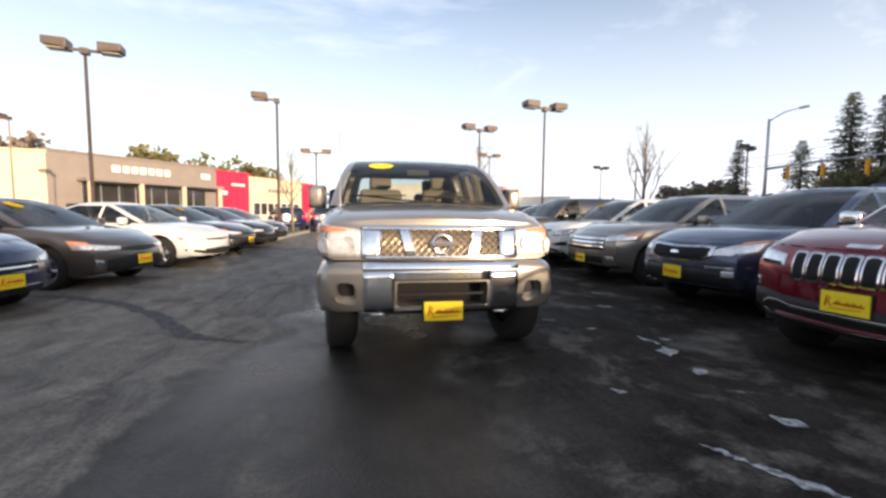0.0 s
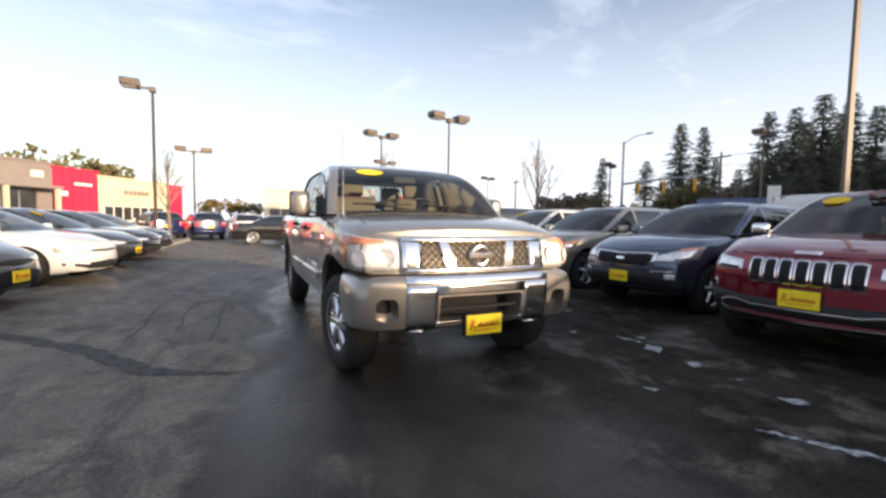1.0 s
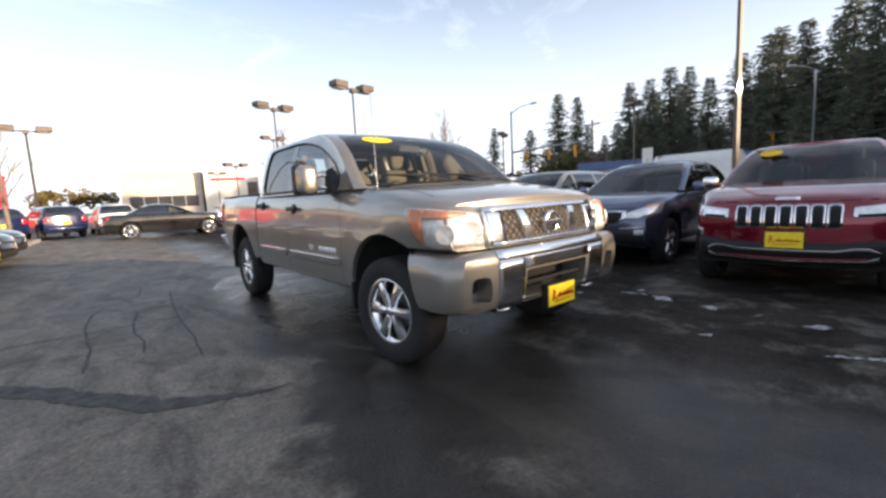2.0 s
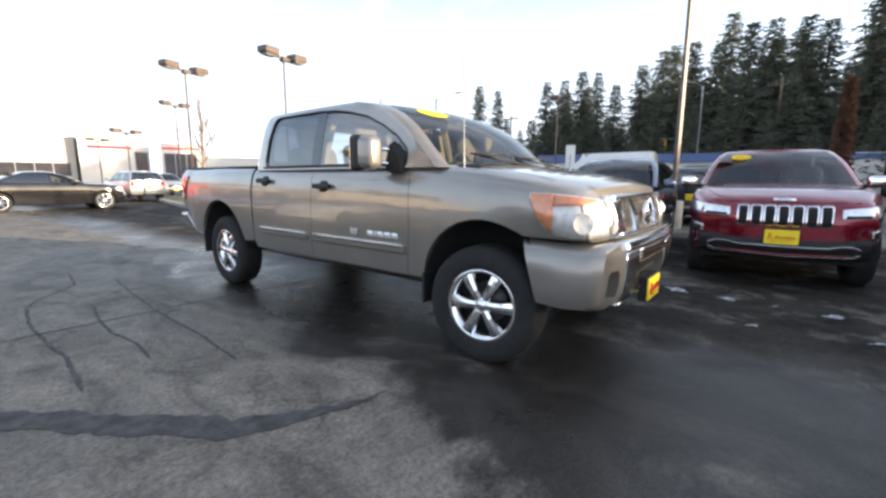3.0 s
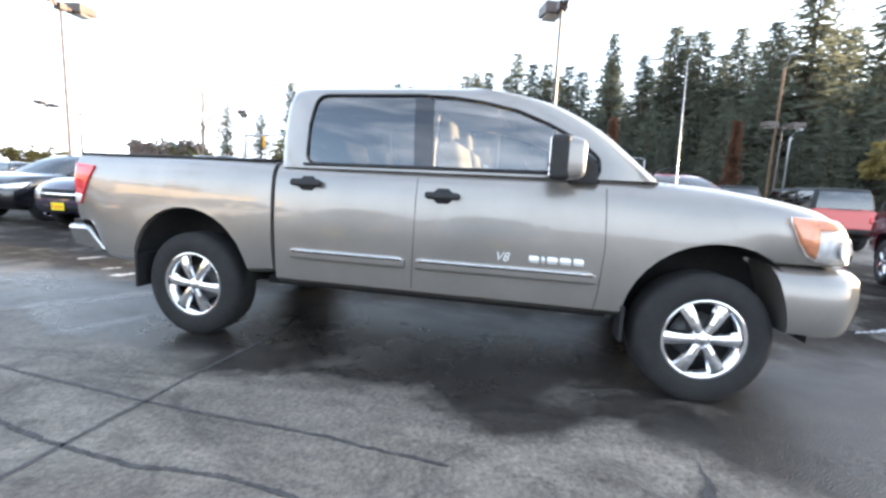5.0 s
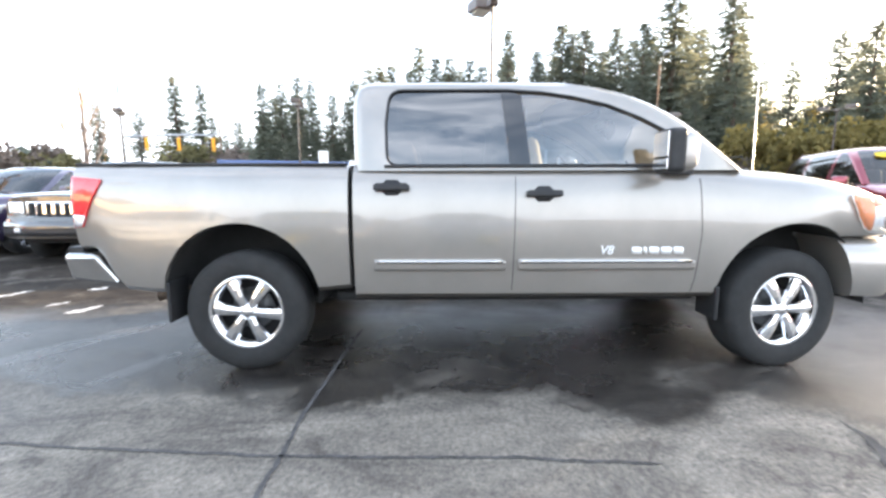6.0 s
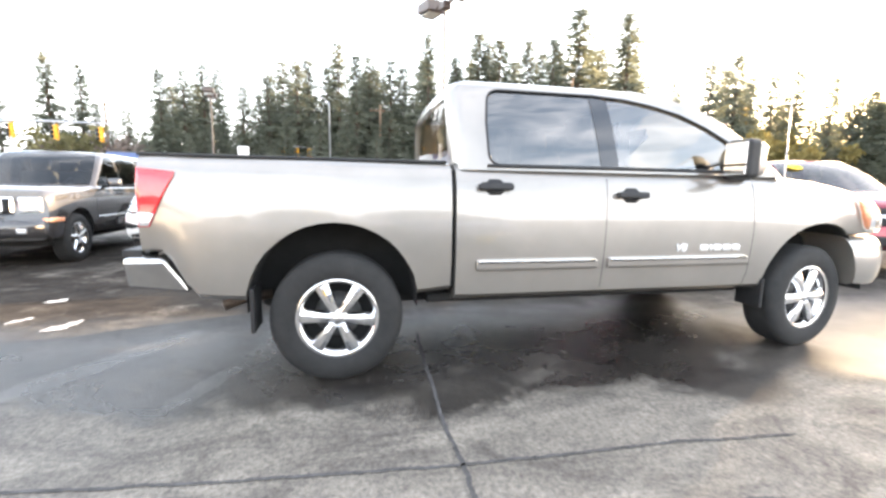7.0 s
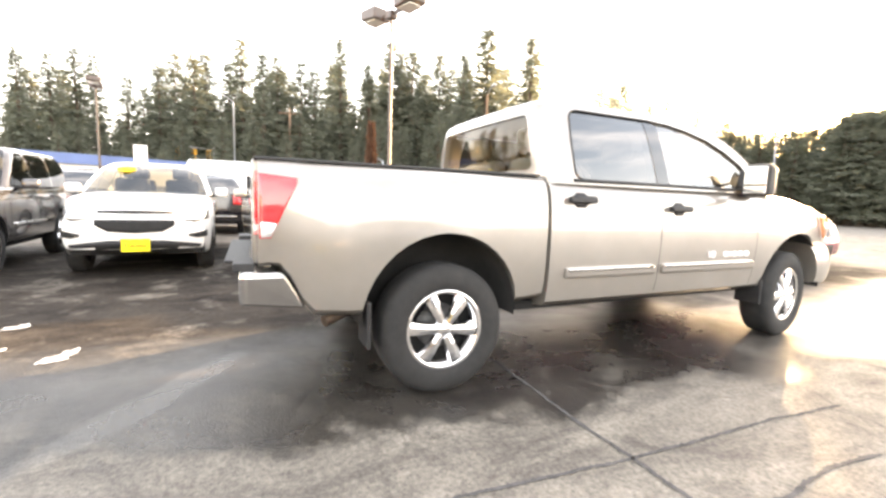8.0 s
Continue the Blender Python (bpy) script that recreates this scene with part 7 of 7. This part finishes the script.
part("fascia", box_bm(-.2, n9_ + .2, -.35, -.125, 3.1, 3.95, .02), M_FASCIABLUE, g9, "blue painted fascia")
opening(g9, 1, n9_ - 1, .4, 2.5, 8)
g10, n10_ = building("shop_building", (47.5, 3), (50, -8), 9, 3.6, M_CLADWHITE, "low white building beside the road")
part("fascia", box_bm(-.1, n10_ + .2, -.3, -.125, 3.3, 3.75, .02), M_FASCIABLUE, g10, "dark blue edge trim")


# ---- poles, signals and wires ----
def arm_lamp(x, y, h, turn, arm, material, label):
    root = thing("street_lamp", pose(x, y, 0, 0, 0, turn), label, "street lamp", "road lamps")
    part("pole", tube_bm([(0, 0, 0), (0, 0, h - .6), (.12, 0, h - .2)], [.13, .09, .07], 10), material, root)
    part("arm", tube_bm([(.1, 0, h - .25), (arm * .5, 0, h), (arm, 0, h + .05)], [.05, .045, .04], 8), M_GALV, root)
    part("lamp_head", box_bm(arm - .1, arm + .65, -.14, .14, h - .04, h + .12, .05), M_GALV, root)
    return root


arm_lamp(46.7, 5.8, 10.6, 150, 2.2, M_GALV, "galvanised road lamp on a curved arm")
arm_lamp(29.7, -14.06, 10.4, 165, 1.7, M_WOODPOLE, "wooden pole with a short lamp arm")
arm_lamp(45, -9.5, 5.6, 20, 1.6, M_GALV, "galvanised road lamp on a curved arm")
arm_lamp(38, -19, 7.2, 170, 1.6, M_GALV, "galvanised road lamp on a curved arm")
lamp_post(27.0, -13.2, 6.0, 100, "double", "dark twin-head lamp near the road")
lamp_post(30, -28, 7.0, 40, "double", "dark twin-head lamp near the road")
lamp_post(-22.5, 27.5, 7.0, 160, "single", "brown single-head parking lot lamp")
lamp_post(12, 62, 5.6, 15, "double", "dark twin-head lamp before the dealership")
lamp_post(11.4, 37.5, 7.0, 15, "double", "brown twin-head parking lot lamp")
lamp_post(9.2, 42, 5.0, 15, "double", "brown twin-head parking lot lamp")


def utility_pole(x, y, h, turn):
    root = thing("utility_pole", pose(x, y, 0, 0, 0, turn), "weathered wooden utility pole with crossarm and insulators", "utility pole", "utility poles")
    part("pole", tube_bm([(0, 0, 0), (0, 0, h)], [.17, .11], 10), M_WOODPOLE, root)
    part("crossarm", box_bm(-1.3, 1.3, -.06, .06, h - .75, h - .6, .01), M_WOODPOLE, root)
    for q in (-1.15, -.5, .5, 1.15):
        part("insulator", tube_bm([(q, 0, h - .6), (q, 0, h - .42)], [.035, .05], 8), M_GALV, root)
    return root


UP = [(53.2, -.15, 11.6), (52, 30, 10.5), (62, -22, 11.5), (44, 62, 9.5)]
for x, y, h in UP:
    utility_pole(x, y, h, 80)


def cable(a, b, sag, r=.018):
    a, b = Vector(a), Vector(b)
    pts = []
    for k in range(17):
        u = k / 16
        p = a.lerp(b, u)
        p.z -= sag * 4 * u * (1 - u)
        pts.append(p)
    me = bpy.data.meshes.new("overhead_cable")
    bm = tube_bm(pts, r, 5)
    bm.to_mesh(me)
    bm.free()
    me.materials.append(M_DARK)
    return tagged(new("overhead_cable", me), "thin black overhead cable between poles", "cable", "overhead cables")


for dz in (-.45, -1.6):
    cable((52, 30, 10.5 + dz), (53.2, -.15, 11.6 + dz), .7, .025)
    cable((53.2, -.15, 11.6 + dz), (62, -22, 11.5 + dz), .7, .025)
    cable((44, 62, 9.5 + dz), (52, 30, 10.5 + dz), .8, .025)


def signal_head(x, y, z, turn):
    root = thing("traffic_light", pose(x, y, z, 0, 0, turn), "yellow three-lens traffic light hanging from its mast", "traffic light", "traffic lights")
    part("housing", box_bm(-.19, .19, -.12, .12, -.55, .55, .04), M_ORANGE, root)
    part("backplate", box_bm(-.28, .28, .12, .14, -.65, .65), M_ORANGE, root)
    for k in (-1, 0, 1):
        part("visor", tube_bm([(0, -.12, k * .34), (0, -.30, k * .34)], .13, 12), M_PLASTIC, root)
    part("hanger", tube_bm([(0, 0, .5), (0, 0, .85)], .03, 6), M_GALV, root)


mast = thing("signal_mast", pose(37.3, 31.7, 0), "galvanised signal mast with a long arm and road lamp", "signal mast")
part("pole", tube_bm([(0, 0, 0), (0, 0, 10.6)], [.18, .11], 12), M_GALV, mast)
part("arm", tube_bm([(0, 0, 5.9), (.8, -4, 6.15), (1.6, -9, 6.25)], [.13, .10, .06], 10), M_GALV, mast)
part("lamp_arm", tube_bm([(0, 0, 10.4), (.3, -1.2, 11.0), (.5, -2.6, 11.1)], [.06, .05, .04], 8), M_GALV, mast)
part("lamp_head", box_bm(.35, .65, -3.3, -2.5, 11.0, 11.18, .05), M_GALV, mast)
part("street_sign", box_bm(1.35, 1.40, -8.2, -6.8, 5.6, 6.0), M_LEAFGREEN, mast, "green street sign, plain")
for u in (.22, .52, .85):
    signal_head(37.3 + 1.6 * u - .15, 31.7 - 9 * u, 5.3, 230)
signal_head(36.4, 32.8, 3.6, 230)
m2_ = thing("signal_mast", pose(52.5, 8.0, 0), "far signal mast with yellow lights", "signal mast")
part("pole", tube_bm([(0, 0, 0), (0, 0, 6.2)], [.14, .10], 10), M_GALV, m2_)
part("arm", tube_bm([(0, 0, 5.9), (-1, 3.6, 6.1)], [.09, .05], 8), M_GALV, m2_)
for u in (.15, .55, .95):
    signal_head(52.5 - 1.0 * u - .12, 8.0 + 3.6 * u, 5.2, 260)
sg_ = thing("roadside_sign", pose(24.2, 9.7, 0, 0, 0, 100), "white blank roadside sign on a post", "sign")
part("post", tube_bm([(0, 0, 0), (0, 0, 2.9)], .05, 8), M_GALV, sg_)
part("board", box_bm(-.3, .3, -.05, .02, 2.1, 3.5, .02), M_CLADWHITE, sg_)

# ---- islands and kerbs ----
flat("kerb_island_1", [(4.3, 18.7), (5.0, 18.3), (8.9, 17.0), (9.3, 17.6), (9.2, 27.5), (6.2, 27.5), (5.0, 22.5)], 0.0, M_KERB, "raised island with a concrete kerb", "kerb", "structure", .14)
flat("island_grass_1", [(4.6, 18.8), (5.1, 18.5), (8.8, 17.25), (9.1, 17.7), (9.0, 27.3), (6.4, 27.3), (5.25, 22.4)], .144, M_GRASS, "patch of winter grass on the island", "grass")
flat("kerb_island_2", [(-7.2, 17.5), (-4.6, 17.2), (-4.2, 24.8), (-6.6, 25.2)], 0.0, M_KERB, "raised island with a concrete kerb", "kerb", "structure", .14)
flat("island_grass_2", [(-7.0, 17.7), (-4.8, 17.4), (-4.4, 24.6), (-6.5, 25.0)], .144, M_GRASS, "patch of winter grass on the island", "grass")
flat("verge", [(24, -40), (27, -40), (31, 12), (33, 48), (30, 48), (28, 12)], 0.0, M_GRASS, "grass verge along the road", "grass", "structure", .05)
flat("bank", [(47, -40), (130, -60), (130, 60), (60, 55), (51, 6)], .01, M_GRASS, "grassy bank below the firs", "grass")

# ---- marks on the asphalt ----
def ribbon(name, pts, width, material, label, seed, z=.004, jag=.35, taper=True):
    """A ragged strip along a line of points."""
    r_ = random.Random(seed)
    P = [Vector((x, y, 0)) for x, y in pts]
    fine_ = []
    for p, q in zip(P, P[1:]):
        n = max(2, int((q - p).length / min(.07, width * .3)))
        fine_ += [p.lerp(q, k / n) for k in range(n)]
    fine_.append(P[-1])
    vs, fs = [], []
    off = ja = jb = 0.0
    ends = max(3, min(14, len(fine_) // 6))
    for i, p in enumerate(fine_):
        d = (fine_[min(i + 1, len(fine_) - 1)] - fine_[max(i - 1, 0)]).normalized()
        nrm = Vector((-d.y, d.x, 0))
        off = off * .92 + r_.uniform(-1, 1) * width * .10
        e_ = min(1, (i + .3) / ends, (len(fine_) - i - .7) / ends) if taper else 1
        ja, jb = ja * .62 + r_.uniform(-jag, jag) * .85, jb * .62 + r_.uniform(-jag, jag) * .85
        a = width * .5 * e_ * max(.15, 1 + ja)
        b = width * .5 * e_ * max(.15, 1 + jb)
        vs += [p + nrm * (off + a) + Vector((0, 0, z)), p + nrm * (off - b) + Vector((0, 0, z))]
    for i in range(len(fine_) - 1):
        fs.append([2 * i, 2 * i + 1, 2 * i + 3, 2 * i + 2])
    me = bpy.data.meshes.new(name)
    me.from_pydata(vs, [], fs)
    me.materials.append(material)
    return tagged(new(name, me), label, "ground mark", "", "structure")


ribbon("tar_seam_1", [(-5.6, 3.1), (-4.6, 2.75), (-3.8, 2.23), (-3.05, 1.55), (-2.87, 1.25), (-2.63, .9), (-2.38, .55), (-2.16, .38), (-1.98, .27), (-1.78, .20), (-1.6, .18)], .17, M_TAR, "dark tar-sealed crack in the asphalt", 1, jag=.2)
ribbon("tar_seam_2", [(-2.62, 4.02), (-2.7, 3.2), (-2.66, 2.22), (-2.72, 1.55)], .026, M_TAR, "thin tar-sealed crack", 2)
ribbon("tar_seam_3", [(-2.2, 3.65), (-2.28, 3.1), (-2.32, 2.61), (-2.27, 2.2), (-2.31, 1.78)], .022, M_TAR, "thin tar-sealed crack", 3)
ribbon("tar_seam_4", [(-.1, 2.94), (-.8, 2.98), (-1.6, 3.0), (-2.4, 2.99), (-4.2, 3.02)], .022, M_TAR, "straight joint in the asphalt", 4, jag=.2)
ribbon("tar_seam_5", [(-1.7, 4.9), (-1.76, 4.44), (-1.83, 3.66), (-1.88, 2.97), (-1.9, 1.92), (-1.95, 1.3)], .018, M_TAR, "hairline crack in the asphalt", 5)
ribbon("tar_seam_6", [(-2.3, 6.2), (-2.0, 5.6), (-2.1, 4.8), (-2.5, 4.3), (-2.62, 4.02)], .02, M_TAR, "thin tar-sealed crack", 6)
FLECK = [((2.92, 2.2), (3.24, 2.06), .06), ((1.44, .65), (1.58, .59), .05), ((1.74, .21), (1.86, .15), .06), ((2.12, -.15), (2.18, -.45), .05), ((2.14, -.50), (2.02, -.76), .10), ((2.03, -1.05), (1.95, -1.2), .08),
         ((1.11, -1.33), (1.18, -1.42), .08), ((1.86, -1.86), (1.97, -2.02), .11), ((1.18, -2.08), (1.29, -2.29), .04), ((1.28, -2.28), (1.47, -2.64), .07), ((2.5, 1.3), (2.66, 1.14), .05), ((1.95, -1.5), (2.02, -1.55), .04),
         ((1.3, 6.45), (1.5, 6.33), .09), ((.35, 5.9), (.65, 5.75), .10), ((.6, 6.3), (.8, 6.2), .08), ((2.3, -.25), (2.36, -.36), .05), ((1.0, 7.2), (1.3, 7.05), .08)]
for k, (p, q, w_) in enumerate(FLECK):
    m_ = ((p[0] + q[0]) / 2 + .02, (p[1] + q[1]) / 2 - .015)
    ribbon("paint_fleck_%d" % (k + 1), [p, m_, q], w_, M_MARK, "worn fleck of white paint on the asphalt", 20 + k, .005, .95)

# cars standing on the far bank
FB = "cars parked on the far bank"
for k in range(9):
    car_at("sedan" if k % 2 else "suv", H_ if k % 2 else Q_, 47.0 + .8 * k + (k % 3) * .4, -9.5 - 2.7 * k, 185, "pale car parked beyond the road" if k % 3 else "dark car parked beyond the road", "car", (M_WHITE, M_SILVER, M_CHARCOAL, M_WHITE, M_SLATE)[k % 5], FB)
for k in range(5):
    car_at("suv", (S_, Q_, K_)[k % 3], 9.5 + 2.9 * k, 33.5 - .6 * k, 268, "dark car in the far row" if k % 2 else "grey car in the far row", "car", (M_SILVER, M_BLACK, M_SLATE, M_CHARCOAL, M_WHITE)[k], "far row beside the island")
